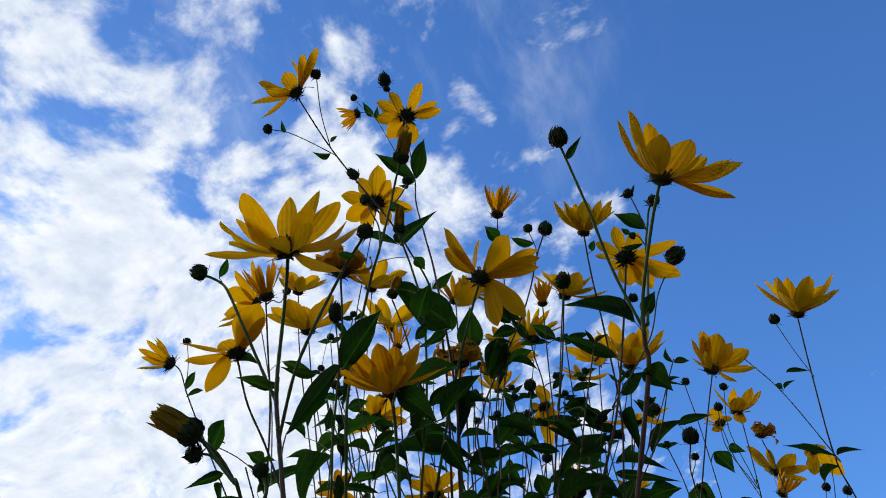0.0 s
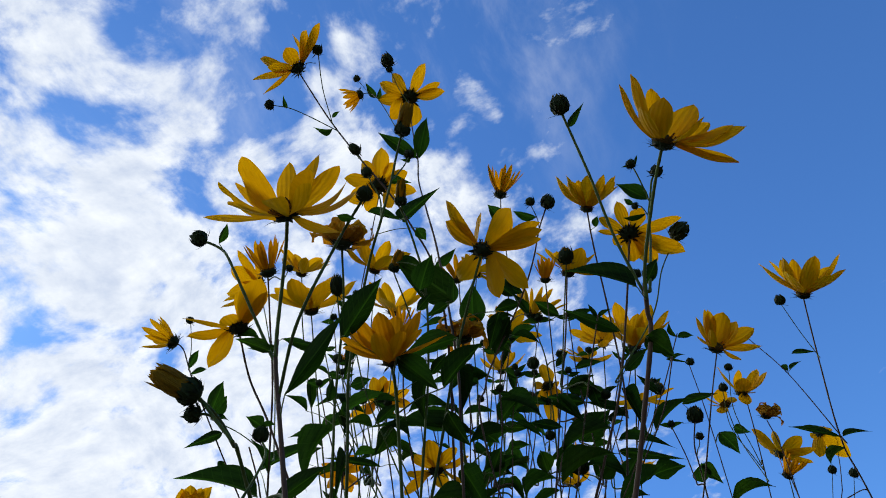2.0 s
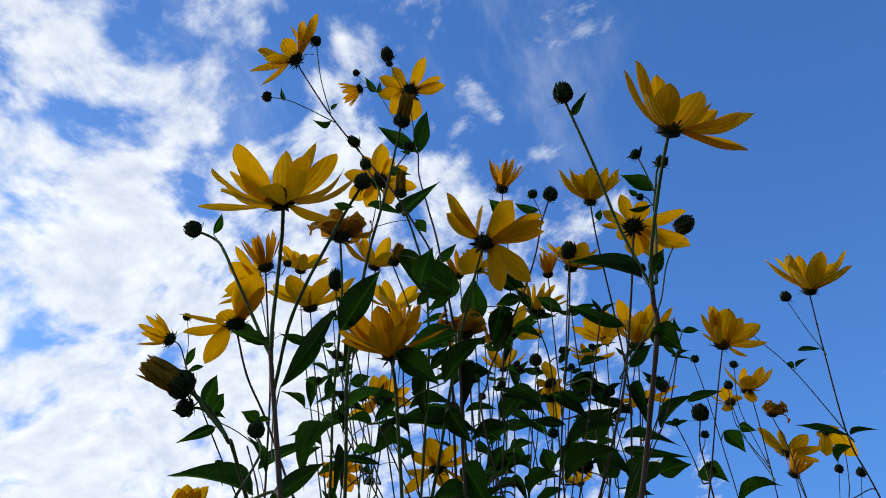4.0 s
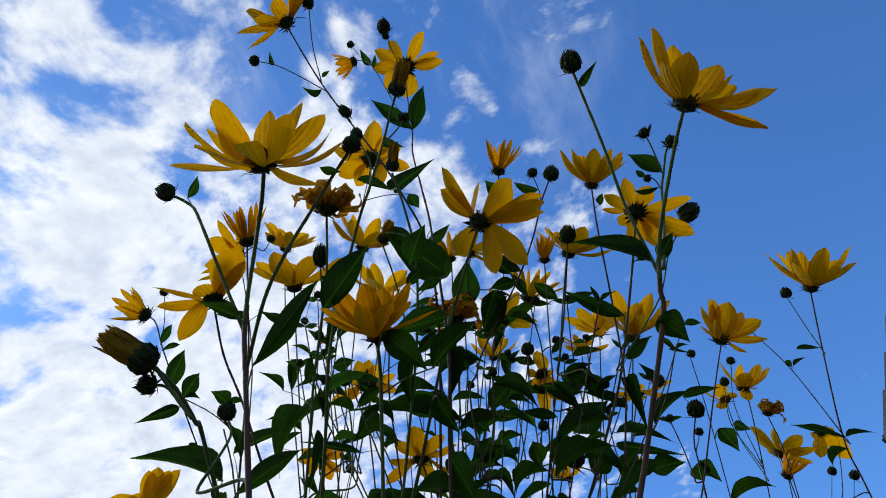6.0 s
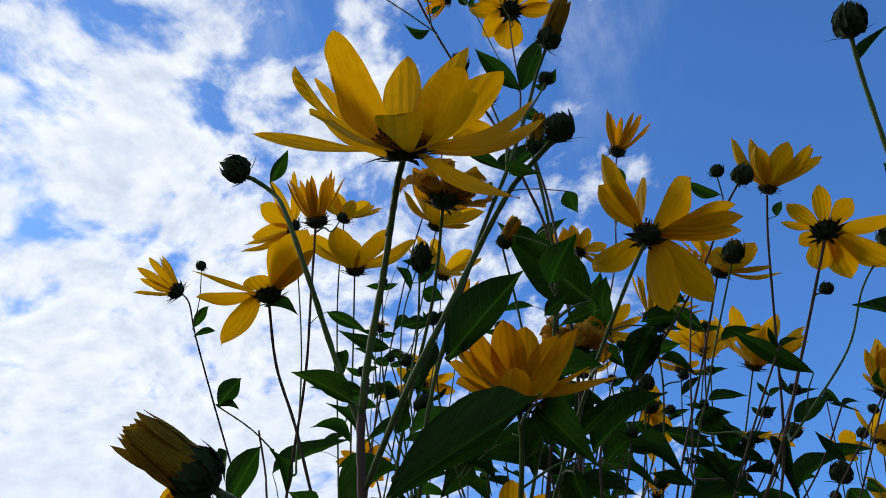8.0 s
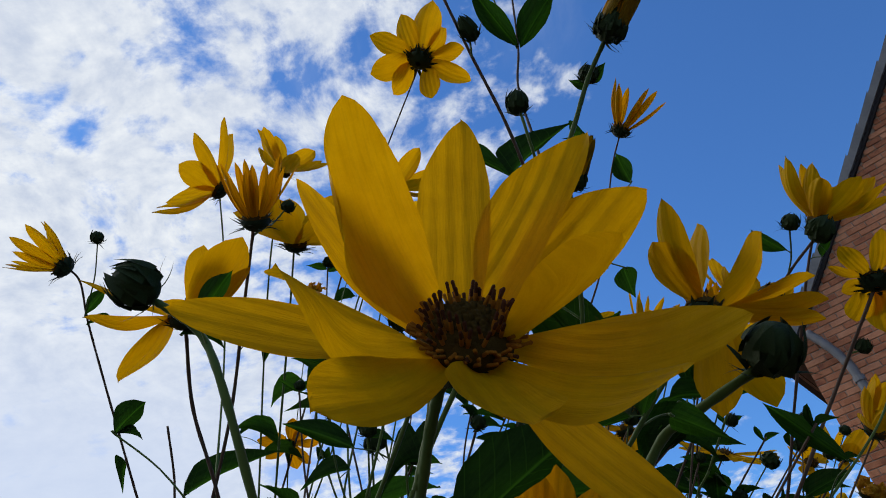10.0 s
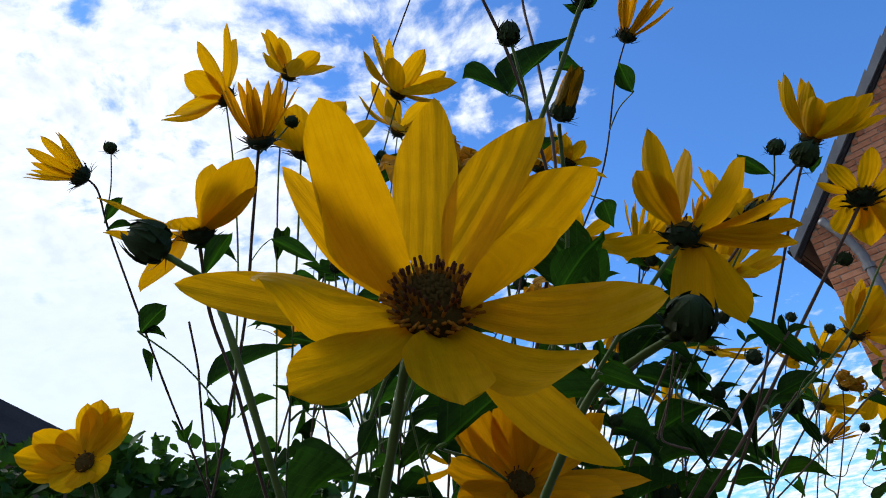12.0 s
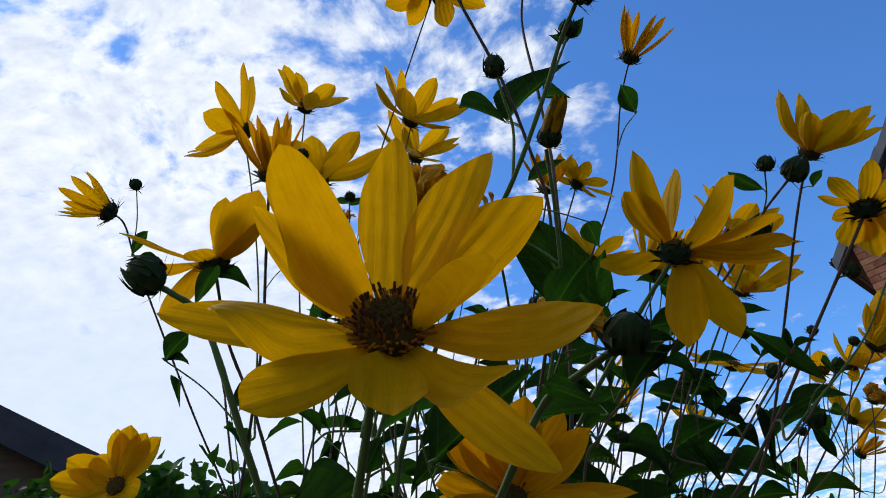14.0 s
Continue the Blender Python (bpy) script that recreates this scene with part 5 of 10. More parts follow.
placed_flower(p, (-0.0605, 0.5357, 1.9506), (0.3631, 0.0548, 0.9301), 0.0232, [(-153, 5, 0.0524, 0.0258), (-78, 55, 0.0588, 0.0282), (-27, 55, 0.0425, 0.0188), (3, 32, 0.0443, 0.0235), (29, -1, 0.0548, 0.0235), (180, -30, 0.0515, 0.0282), (145, -52, 0.0464, 0.0235), (-123, 38, 0.0444, 0.0235), (59, -43, 0.0425, 0.0235)], 9)
leaf(p, (-0.1668, 0.5761, 1.6649), (-0.1876, 0.5744, 1.6663), 0.0076, (0.4074, 0.6437, 0.7661), 1)
leaf(p, (-0.1431, 0.4816, 1.6754), (-0.1378, 0.4996, 1.6614), 0.0076, (0.4911, 0.45, 0.9178), 0)
stem(p, [(-0.1771, 0.5622, 1.6505), (-0.1682, 0.5635, 1.5732), (-0.1603, 0.5615, 1.4985)], 0.6, 0.78, red=True)
bud(p, (-0.176, 0.5603, 1.6519), (0.413, -0.7169, 0.5616), 0.0084, 0, 1.0)
leaf(p, (-0.1784, 0.5645, 1.6486), (-0.1928, 0.5599, 1.6522), 0.0058, (-0.4109, 0.6138, 0.7895), 0)
leaf(p, (-0.1789, 0.5654, 1.6479), (-0.1641, 0.5668, 1.6468), 0.0052, (0.1946, 0.809, 0.6366), 0)
leaf(p, (-0.1347, 0.5304, 1.7007), (-0.1132, 0.5209, 1.7082), 0.0106, (-0.0672, 0.4359, 0.9288), 2)
leaf(p, (-0.1934, 0.6784, 1.7888), (-0.1666, 0.6497, 1.7709), 0.0082, (0.2514, -0.5462, 1), 2)
leaf(p, (-0.2349, 0.7302, 1.7307), (-0.2711, 0.712, 1.7126), 0.0114, (0.3479, 0.1465, 1), 1)
leaf(p, (-0.2742, 0.7793, 1.6757), (-0.2624, 0.7415, 1.679), 0.0077, (0.0168, 0.0324, 1), 1)
leaf(p, (-0.3019, 0.814, 1.6368), (-0.2494, 0.8186, 1.628), 0.0136, (-0.4106, -0.2058, 1), 2)
leaf(p, (-0.3295, 0.8485, 1.5981), (-0.3474, 0.7943, 1.5839), 0.0164, (0.9064, 0.3429, 1), 0)
p = plant("short sunflower stalk with deep yellow cup-shaped head", (-0.2887, 0.7452, 0))
stem(p, [(-0.0781, 0.369, 1.4397), (-0.0842, 0.3829, 1.4211), (-0.1022, 0.4149, 1.382), (-0.1762, 0.546, 1.2215), (-0.2549, 0.6855, 0.9103), (-0.2887, 0.7452, 0)], 1.2, 2.652)
flower(p, (-0.0775, 0.3664, 1.4418), (0.3300, -0.8900, 0.3000), 0.0590, 12, 43, 10, deep=True, broad=0.38)
leaf(p, (-0.0702, 0.3548, 1.4293), (-0.053, 0.3807, 1.409), 0.0182, (-0.2393, 0.4789, 0.8951), 1)
leaf(p, (-0.0521, 0.3973, 1.4239), (-0.0121, 0.383, 1.4351), 0.0149, (-0.2789, 0.3165, 1.0223), 0)
leaf(p, (-0.0555, 0.38, 1.4247), (-0.0378, 0.3724, 1.4307), 0.0073, (0.4969, 0.4333, 0.9309), 2)
leaf(p, (-0.087, 0.4547, 1.4806), (-0.0718, 0.4676, 1.4705), 0.0087, (0.2193, 0.5014, 0.8775), 2)
stem(p, [(-0.0175, 0.5001, 1.4848), (-0.0298, 0.5258, 1.4647), (-0.0501, 0.5522, 1.4369), (-0.153, 0.6863, 1.2961), (-0.2652, 0.8325, 0.9985), (-0.3133, 0.8952, 0)], 0.648875, 1.54868, red=True)
leaf(p, (-0.0212, 0.5066, 1.4798), (0.0089, 0.5297, 1.4595), 0.0080, (0.2756, 0.3901, 0.9647), 4)
leaf(p, (-0.0188, 0.5023, 1.4831), (-0.0258, 0.4971, 1.4872), 0.0040, (-0.0184, 0.8203, 0.6277), 1)
leaf(p, (-0.0188, 0.5023, 1.4831), (-0.0077, 0.5068, 1.4796), 0.0043, (0.0727, 0.7169, 0.7087), 0)
bud(p, (-0.0167, 0.4987, 1.486), (0.413, -0.7169, 0.5616), 0.0081, 2, 1.0)
leaf(p, (-0.1025, 0.6205, 1.3652), (-0.1372, 0.5972, 1.3513), 0.0081, (-0.0514, 0.2176, 1), 3)
leaf(p, (-0.1377, 0.6664, 1.317), (-0.1739, 0.6694, 1.3115), 0.0065, (-0.08, -0.4853, 1), 3)
leaf(p, (-0.1702, 0.7087, 1.2505), (-0.1858, 0.753, 1.2516), 0.0121, (0.3399, 0.0142, 1), 1)
leaf(p, (-0.1965, 0.743, 1.1807), (-0.1778, 0.7013, 1.1609), 0.0141, (0.0567, -0.1548, 1), 2)
p = plant("sunflower stalk, head with few broad drooping petals", (-0.2482, 0.886, 0))
stem(p, [(-0.2229, 0.4151, 1.6068), (-0.2314, 0.4483, 1.5789), (-0.2302, 0.4785, 1.5475), (-0.2319, 0.5154, 1.5067), (-0.2384, 0.6628, 1.3435), (-0.2453, 0.8191, 1.0304), (-0.2482, 0.886, 0)], 0.96, 2.34, red=True)
placed_flower(p, (-0.2207, 0.4091, 1.6103), (0.0354, -0.3402, 0.9397), 0.0173, [(-163, 31, 0.0543, 0.0131), (-168, 9, 0.0490, 0.0154), (174, -34, 0.0468, 0.0292), (-98, 9, 0.0216, 0.0200), (-22, 43, 0.0500, 0.0353), (-21, 69, 0.0371, 0.0246), (-20, 17, 0.0448, 0.0169)], 12)
leaf(p, (-0.2248, 0.413, 1.6021), (-0.2039, 0.4228, 1.5945), 0.0097, (0.3664, 0.3835, 0.9699), 1)
leaf(p, (-0.2932, 0.5814, 1.5874), (-0.2339, 0.6166, 1.6217), 0.0122, (-0.2, 0.55, 0.8), 0)
leaf(p, (-0.3062, 0.7262, 1.6949), (-0.2693, 0.7196, 1.7009), 0.0085, (-0.1, 0.5, 0.85), 1)
leaf(p, (-0.2331, 0.5438, 1.4752), (-0.2559, 0.5162, 1.4575), 0.0110, (-0.3618, 0.2689, 1), 2)
leaf(p, (-0.2349, 0.5839, 1.4308), (-0.2454, 0.5478, 1.4303), 0.0071, (0.3085, 0.7513, 1), 3)
leaf(p, (-0.2373, 0.6385, 1.3704), (-0.2097, 0.6675, 1.3811), 0.0107, (-0.1249, -0.0515, 1), 2)
leaf(p, (-0.2392, 0.6807, 1.3075), (-0.2957, 0.6788, 1.314), 0.0110, (0.2741, 0.0123, 1), 1)
leaf(p, (-0.2402, 0.7036, 1.2617), (-0.2419, 0.7539, 1.2618), 0.0107, (-0.0224, 0.1608, 1), 1)
leaf(p, (-0.2412, 0.728, 1.2128), (-0.2873, 0.6941, 1.2359), 0.0141, (-0.0078, -0.6811, 1), 1)
p = plant("thin sunflower stalk with a small half-open head", (-0.3383, 0.9944, 0))
stem(p, [(-0.3417, 0.4748, 1.7252), (-0.3328, 0.4853, 1.717), (-0.336, 0.5082, 1.6971), (-0.3384, 0.5496, 1.6609), (-0.3383, 0.6023, 1.6079), (-0.3383, 0.7573, 1.4518), (-0.3383, 0.9232, 1.1437), (-0.3383, 0.9944, 0)], 0.72, 1.872, red=True)
half_open(p, (-0.3412, 0.475, 1.725), (-0.6102, -0.6237, 0.4885), 0.0357, 11, 62, 3, thin=0.2, body=0.40, deep=False)
stem(p, [(-0.3125, 0.4673, 1.7311), (-0.3226, 0.4862, 1.7163), (-0.3341, 0.5005, 1.6988)], 0.42, 0.468)
bud(p, (-0.3115, 0.4643, 1.7334), (0.413, -0.7169, 0.5616), 0.0097, 0, 1.0)
leaf(p, (-0.3341, 0.5005, 1.6988), (-0.3142, 0.4892, 1.7076), 0.0084, (-0.4205, 0.5201, 0.8629), 0)
leaf(p, (-0.3362, 0.5065, 1.6941), (-0.3142, 0.5076, 1.6932), 0.0064, (0.501, 0.5464, 0.8422), 1)
leaf(p, (-0.3004, 0.4965, 1.6003), (-0.2754, 0.4839, 1.6101), 0.0150, (0.0956, 0.2971, 1.0376), 0)
leaf(p, (-0.2994, 0.4969, 1.6), (-0.2846, 0.5021, 1.5959), 0.0058, (0.2305, 0.4233, 0.9387), 1)
leaf(p, (-0.3383, 0.586, 1.6243), (-0.3541, 0.6131, 1.6149), 0.0077, (-0.052, -0.3881, 1), 1)
leaf(p, (-0.3383, 0.6428, 1.5671), (-0.3185, 0.5966, 1.5625), 0.0146, (-0.0145, -0.3329, 1), 0)
leaf(p, (-0.3383, 0.6952, 1.5144), (-0.3784, 0.6991, 1.4985), 0.0120, (-0.3194, -0.486, 1), 4)
leaf(p, (-0.3383, 0.7532, 1.456), (-0.3986, 0.7574, 1.4307), 0.0159, (-0.3103, 0.3113, 1), 4)
leaf(p, (-0.3383, 0.7878, 1.3953), (-0.3857, 0.8306, 1.4044), 0.0127, (-0.0901, 0.0103, 1), 1)
leaf(p, (-0.3383, 0.8117, 1.3509), (-0.3119, 0.8582, 1.3582), 0.0120, (-0.0883, 0.2645, 1), 0)
p = plant("sunflower stalk with a half-open many-petalled head", (-0.5088, 0.9041, 0))
stem(p, [(-0.1785, 0.3922, 1.6504), (-0.1983, 0.4306, 1.6185), (-0.2207, 0.4732, 1.581), (-0.2589, 0.5304, 1.5284), (-0.3561, 0.6756, 1.3947), (-0.463, 0.8355, 1.1023), (-0.5088, 0.9041, 0)], 0.84, 2.184, red=True)
half_open(p, (-0.1780, 0.3914, 1.6510), (0.1804, -0.7743, 0.6065), 0.0346, 16, 66, 4, thin=0.15, body=0.4)
bud(p, (-0.1678, 0.4222, 1.6839), (0.8131, -0.4583, 0.359), 0.0089, 2, 1.0)
flower(p, (-0.2390, 0.4920, 1.7850), (-0.6822, -0.5401, 0.4414), 0.0800, 9, 36, 13)
stem(p, [(-0.2385, 0.4925, 1.7845), (-0.2440, 0.5194, 1.7394), (-0.2535, 0.5487, 1.6683), (-0.2506, 0.5286, 1.5497)], 0.6, 0.832)
leaf(p, (-0.2581, 0.5292, 1.5295), (-0.2497, 0.4822, 1.5394), 0.0103, (0.2243, -0.3676, 1), 0)
leaf(p, (-0.2903, 0.5774, 1.4852), (-0.2381, 0.5949, 1.4796), 0.0118, (-0.2258, 0.2323, 1), 4)
leaf(p, (-0.3147, 0.6137, 1.4517), (-0.3176, 0.5746, 1.4473), 0.0102, (-0.0014, 0.213, 1), 3)
leaf(p, (-0.3372, 0.6474, 1.4207), (-0.3722, 0.6858, 1.4339), 0.0150, (0.1261, 0.2703, 1), 1)
leaf(p, (-0.3648, 0.6886, 1.3709), (-0.3916, 0.6387, 1.3447), 0.0162, (-0.1149, -0.2594, 1), 0)
leaf(p, (-0.3808, 0.7126, 1.3271), (-0.3863, 0.7556, 1.3396), 0.0126, (0.1575, -0.0592, 1), 2)
p = plant("tall sunflower stalk with open heads in a cluster", (-0.4306, 1.0816, 0))
stem(p, [(-0.2066, 0.559, 1.8562), (-0.2357, 0.6113, 1.8076), (-0.2698, 0.6925, 1.7439), (-0.2937, 0.7502, 1.6709), (-0.3483, 0.8824, 1.5036), (-0.4059, 1.0218, 1.1878), (-0.4306, 1.0816, 0)], 0.72, 2.028)
flower(p, (-0.205, 0.5562, 1.8584), (0.6177, -0.6781, 0.3984), 0.0715, 9, 34, 14)
stem(p, [(-0.1971, 0.5485, 1.7628), (-0.2141, 0.5813, 1.7056), (-0.2392, 0.6354, 1.6508), (-0.2564, 0.6729, 1.6086), (-0.3207, 0.8128, 1.4515), (-0.3893, 0.9623, 1.1425), (-0.4188, 1.0263, 0)], 0.78, 2.028)
flower(p, (-0.195, 0.5438, 1.7601), (0.3808, -0.7489, 0.5423), 0.0933, 7, 36, 15, broad=0.49)
leaf(p, (-0.1973, 0.4608, 1.6282), (-0.1731, 0.4794, 1.6136), 0.0093, (-0.2239, 0.651, 0.7604), 0)
stem(p, [(-0.198, 0.5414, 1.6286), (-0.2016, 0.5568, 1.5785), (-0.1985, 0.5667, 1.5199)], 0.6, 0.78, red=True)
bud(p, (-0.1969, 0.5396, 1.63), (0.413, -0.7169, 0.5616), 0.0081, 2, 1.0)
leaf(p, (-0.1992, 0.5436, 1.6269), (-0.21, 0.5339, 1.6345), 0.0056, (0.0153, 0.7973, 0.6457), 0)
leaf(p, (-0.1998, 0.5445, 1.6262), (-0.1825, 0.5405, 1.6293), 0.0050, (0.087, 0.2985, 1.0365), 0)
leaf(p, (-0.1787, 0.4494, 1.5101), (-0.1906, 0.4323, 1.5235), 0.0089, (0.3753, 0.4816, 0.893), 0)
stem(p, [(0.0265, 0.6538, 1.5659), (0.0085, 0.6823, 1.5436), (-0.0195, 0.7111, 1.5122), (-0.1406, 0.8351, 1.3767), (-0.2735, 0.9713, 1.0829), (-0.3305, 1.0297, 0)], 0.705468, 1.42302)
leaf(p, (0.0248, 0.6561, 1.5641), (-0.0035, 0.628, 1.5665), 0.0091, (0.043, 0.7099, 0.7142), 0)
leaf(p, (0.0249, 0.6565, 1.5638), (0.0182, 0.644, 1.5736), 0.0065, (-0.3355, 0.6859, 0.733), 2)
leaf(p, (0.0249, 0.6565, 1.5638), (0.0447, 0.6581, 1.5626), 0.0065, (0.3894, 0.4237, 0.9384), 4)
bud(p, (0.0275, 0.652, 1.5674), (0.413, -0.7169, 0.5616), 0.0102, 0, 1.0)
leaf(p, (-0.2694, 0.6915, 1.7447), (-0.2446, 0.6391, 1.7507), 0.0149, (-0.0332, 0.569, 1), 3)
leaf(p, (-0.291, 0.7439, 1.6789), (-0.2487, 0.7498, 1.668), 0.0107, (-0.0932, 0.08, 1), 3)
leaf(p, (-0.3052, 0.778, 1.6357), (-0.3421, 0.7625, 1.6196), 0.0095, (-0.4742, 0.0134, 1), 0)
leaf(p, (-0.3261, 0.8286, 1.5717), (-0.374, 0.8485, 1.5768), 0.0131, (-0.7368, -0.3847, 1), 3)
leaf(p, (-0.3481, 0.882, 1.5041), (-0.359, 0.9299, 1.4926), 0.0117, (-0.2539, -0.2792, 1), 4)
leaf(p, (-0.3598, 0.9102, 1.4405), (-0.3767, 0.9674, 1.4499), 0.0141, (0.2898, -0.1887, 1), 4)
leaf(p, (-0.2443, 0.6466, 1.6382), (-0.2738, 0.6186, 1.6506), 0.0104, (-0.1415, 0.2023, 1), 4)
leaf(p, (-0.2627, 0.6867, 1.5931), (-0.2656, 0.7432, 1.6105), 0.0113, (-0.0873, 0.3525, 1), 3)
leaf(p, (-0.2782, 0.7204, 1.5552), (-0.3106, 0.747, 1.5467), 0.0095, (0.4273, 0.509, 1), 1)
leaf(p, (-0.2954, 0.7579, 1.5132), (-0.2572, 0.7861, 1.4965), 0.0095, (-0.0179, 0.4772, 1), 3)
leaf(p, (-0.3124, 0.7948, 1.4717), (-0.3126, 0.7532, 1.4744), 0.0107, (0.3121, 0.1263, 1), 2)
leaf(p, (-0.3275, 0.8277, 1.4207), (-0.3669, 0.8256, 1.4355), 0.0107, (-0.1987, -0.3612, 1), 1)
leaf(p, (-0.0558, 0.7482, 1.4716), (-0.0187, 0.7403, 1.4661), 0.0067, (0.1533, -0.4802, 1), 0)
leaf(p, (-0.0915, 0.7848, 1.4316), (-0.1364, 0.7845, 1.4395), 0.0090, (0.4945, -0.4522, 1), 2)
leaf(p, (-0.1245, 0.8186, 1.3947), (-0.1615, 0.7739, 1.3823), 0.0140, (0.0723, -0.0595, 1), 0)
leaf(p, (-0.1623, 0.8574, 1.3286), (-0.1032, 0.8535, 1.3219), 0.0171, (0.1104, 0.188, 1), 1)
leaf(p, (-0.1906, 0.8863, 1.2663), (-0.2274, 0.8619, 1.2496), 0.0122, (0.0403, 0.2209, 1), 3)
leaf(p, (-0.2121, 0.9083, 1.2187), (-0.2489, 0.8543, 1.2164), 0.0143, (0.1911, 0.446, 1), 4)
p = plant("sunflower stalk with a withered head", (-0.4061, 0.8061, 0))
stem(p, [(-0.0866, 0.3379, 1.5543), (-0.1072, 0.3759, 1.526), (-0.1454, 0.4297, 1.4877), (-0.1701, 0.4654, 1.4483), (-0.2629, 0.5993, 1.3004), (-0.3632, 0.744, 0.9979), (-0.4061, 0.8061, 0)], 0.9, 2.34)
withered(p, (-0.0843, 0.3339, 1.5574), (0.3881, -0.4628, 0.797), 0.0468, 16, 1)
bud(p, (-0.1088, 0.3792, 1.5651), (0.381, -0.7279, 0.5702), 0.0134, 1, 1.55)
stem(p, [(-0.1123, 0.3852, 1.5604), (-0.126, 0.4147, 1.5374), (-0.1443, 0.4342, 1.503)], 0.66, 0.728)
leaf(p, (-0.1141, 0.394, 1.5535), (-0.1031, 0.4014, 1.5477), 0.0099, (-0.1167, 0.7235, 0.7036), 2)
leaf(p, (-0.138, 0.4192, 1.4703), (-0.1405, 0.434, 1.4587), 0.0067, (-0.3659, 0.4573, 0.9121), 3)
leaf(p, (-0.1464, 0.4131, 1.4751), (-0.1335, 0.3992, 1.4859), 0.0112, (0.2846, 0.9054, 0.5611), 2)
leaf(p, (-0.1418, 0.4241, 1.4664), (-0.146, 0.4384, 1.4553), 0.0063, (0.5606, 0.4516, 0.9165), 1)
leaf(p, (-0.1367, 0.385, 1.5098), (-0.1618, 0.3712, 1.5206), 0.0083, (-0.4964, 0.6603, 0.753), 1)
stem(p, [(0.0505, 0.5683, 1.6077), (0.0116, 0.6233, 1.5646), (-0.0353, 0.687, 1.5061), (-0.1402, 0.8293, 1.3752), (-0.256, 0.9866, 1.0848), (-0.3057, 1.054, 0)], 0.486894, 1.57113, red=True)
leaf(p, (-0.0242, 0.6763, 1.5231), (-0.0529, 0.6942, 1.5422), 0.0069, (0.393, 0.7706, 0.6666), 3)
leaf(p, (0.0489, 0.571, 1.6056), (0.0327, 0.5653, 1.6101), 0.0060, (-0.2423, 0.3195, 1.02), 3)
leaf(p, (0.0489, 0.571, 1.6056), (0.0657, 0.5743, 1.6031), 0.0057, (0.0492, 0.528, 0.8567), 4)
bud(p, (0.0515, 0.5666, 1.6091), (0.413, -0.7169, 0.5616), 0.0106, 2, 1.0)
leaf(p, (-0.1547, 0.4432, 1.4728), (-0.1991, 0.4717, 1.453), 0.0139, (-0.2832, -0.0839, 1), 4)
leaf(p, (-0.1869, 0.4896, 1.4216), (-0.1635, 0.5344, 1.4405), 0.0127, (0.1317, 0.3331, 1), 2)
leaf(p, (-0.2108, 0.5241, 1.3835), (-0.2495, 0.5133, 1.3937), 0.0115, (0.2905, 0.4266, 1), 3)
leaf(p, (-0.2345, 0.5584, 1.3456), (-0.2096, 0.5084, 1.3198), 0.0137, (-0.2945, -0.0194, 1), 2)
leaf(p, (-0.2685, 0.6074, 1.2834), (-0.2572, 0.6458, 1.2661), 0.0079, (-0.0424, -0.6496, 1), 1)
leaf(p, (-0.0455, 0.7008, 1.4934), (-0.0538, 0.6521, 1.4967), 0.0087, (0.222, 0.2636, 1), 3)
leaf(p, (-0.0847, 0.754, 1.4444), (-0.0546, 0.7139, 1.4451), 0.0104, (0.4687, -0.2811, 1), 2)
leaf(p, (-0.1187, 0.8002, 1.4019), (-0.1604, 0.8073, 1.4157), 0.0100, (0.144, -0.1172, 1), 3)
leaf(p, (-0.1517, 0.845, 1.3462), (-0.1133, 0.8747, 1.3449), 0.0098, (0.7248, 0.1636, 1), 2)
leaf(p, (-0.179, 0.882, 1.2779), (-0.2007, 0.9428, 1.2839), 0.0151, (0.0836, -0.2273, 1), 1)
leaf(p, (-0.2083, 0.9218, 1.2044), (-0.1684, 0.8717, 1.216), 0.0186, (0.0932, 0.2626, 1), 0)
p = plant("sunflower stalk with a withered head among leaves", (-0.2799, 0.9019, 0))
stem(p, [(-0.0317, 0.4943, 1.5512), (-0.0532, 0.5265, 1.5221), (-0.081, 0.5724, 1.4663), (-0.1598, 0.703, 1.3078), (-0.2439, 0.8422, 0.9979), (-0.2799, 0.9019, 0)], 0.96, 2.34)
withered(p, (-0.029, 0.4896, 1.5549), (0.4068, -0.599, 0.6898), 0.0502, 16, 2)
leaf(p, (-0.0277, 0.4857, 1.5452), (-0.053, 0.4836, 1.5468), 0.0183, (0.0775, 0.2791, 1.0516), 1)
leaf(p, (-0.1006, 0.4944, 1.5003), (-0.0611, 0.5041, 1.4927), 0.0101, (-0.0205, 0.2218, 1.0965), 1)
leaf(p, (-0.1128, 0.5362, 1.5311), (-0.0547, 0.5694, 1.5051), 0.0227, (0.4116, 0.59, 0.8081), 0)
leaf(p, (-0.0565, 0.5442, 1.4867), (-0.1426, 0.507, 1.5158), 0.0174, (-0.0501, 0.4233, 0.9387), 0)
leaf(p, (-0.1335, 0.4929, 1.5015), (-0.1054, 0.4852, 1.5075), 0.0101, (0.325, 0.5662, 0.8267), 1)
leaf(p, (-0.0507, 0.5762, 1.4871), (-0.0183, 0.5698, 1.492), 0.0170, (-0.2636, 0.2346, 1.0865), 1)
stem(p, [(-0.0588, 0.5403, 1.566), (-0.0703, 0.5638, 1.5221), (-0.0769, 0.5726, 1.4645)], 0.6, 0.78, red=True)
bud(p, (-0.0578, 0.5386, 1.5673), (0.413, -0.7169, 0.5616), 0.0075, 1, 1.0)
leaf(p, (-0.0599, 0.5423, 1.5644), (-0.0714, 0.5357, 1.5695), 0.0052, (-0.0009, 0.3726, 0.9784), 0)
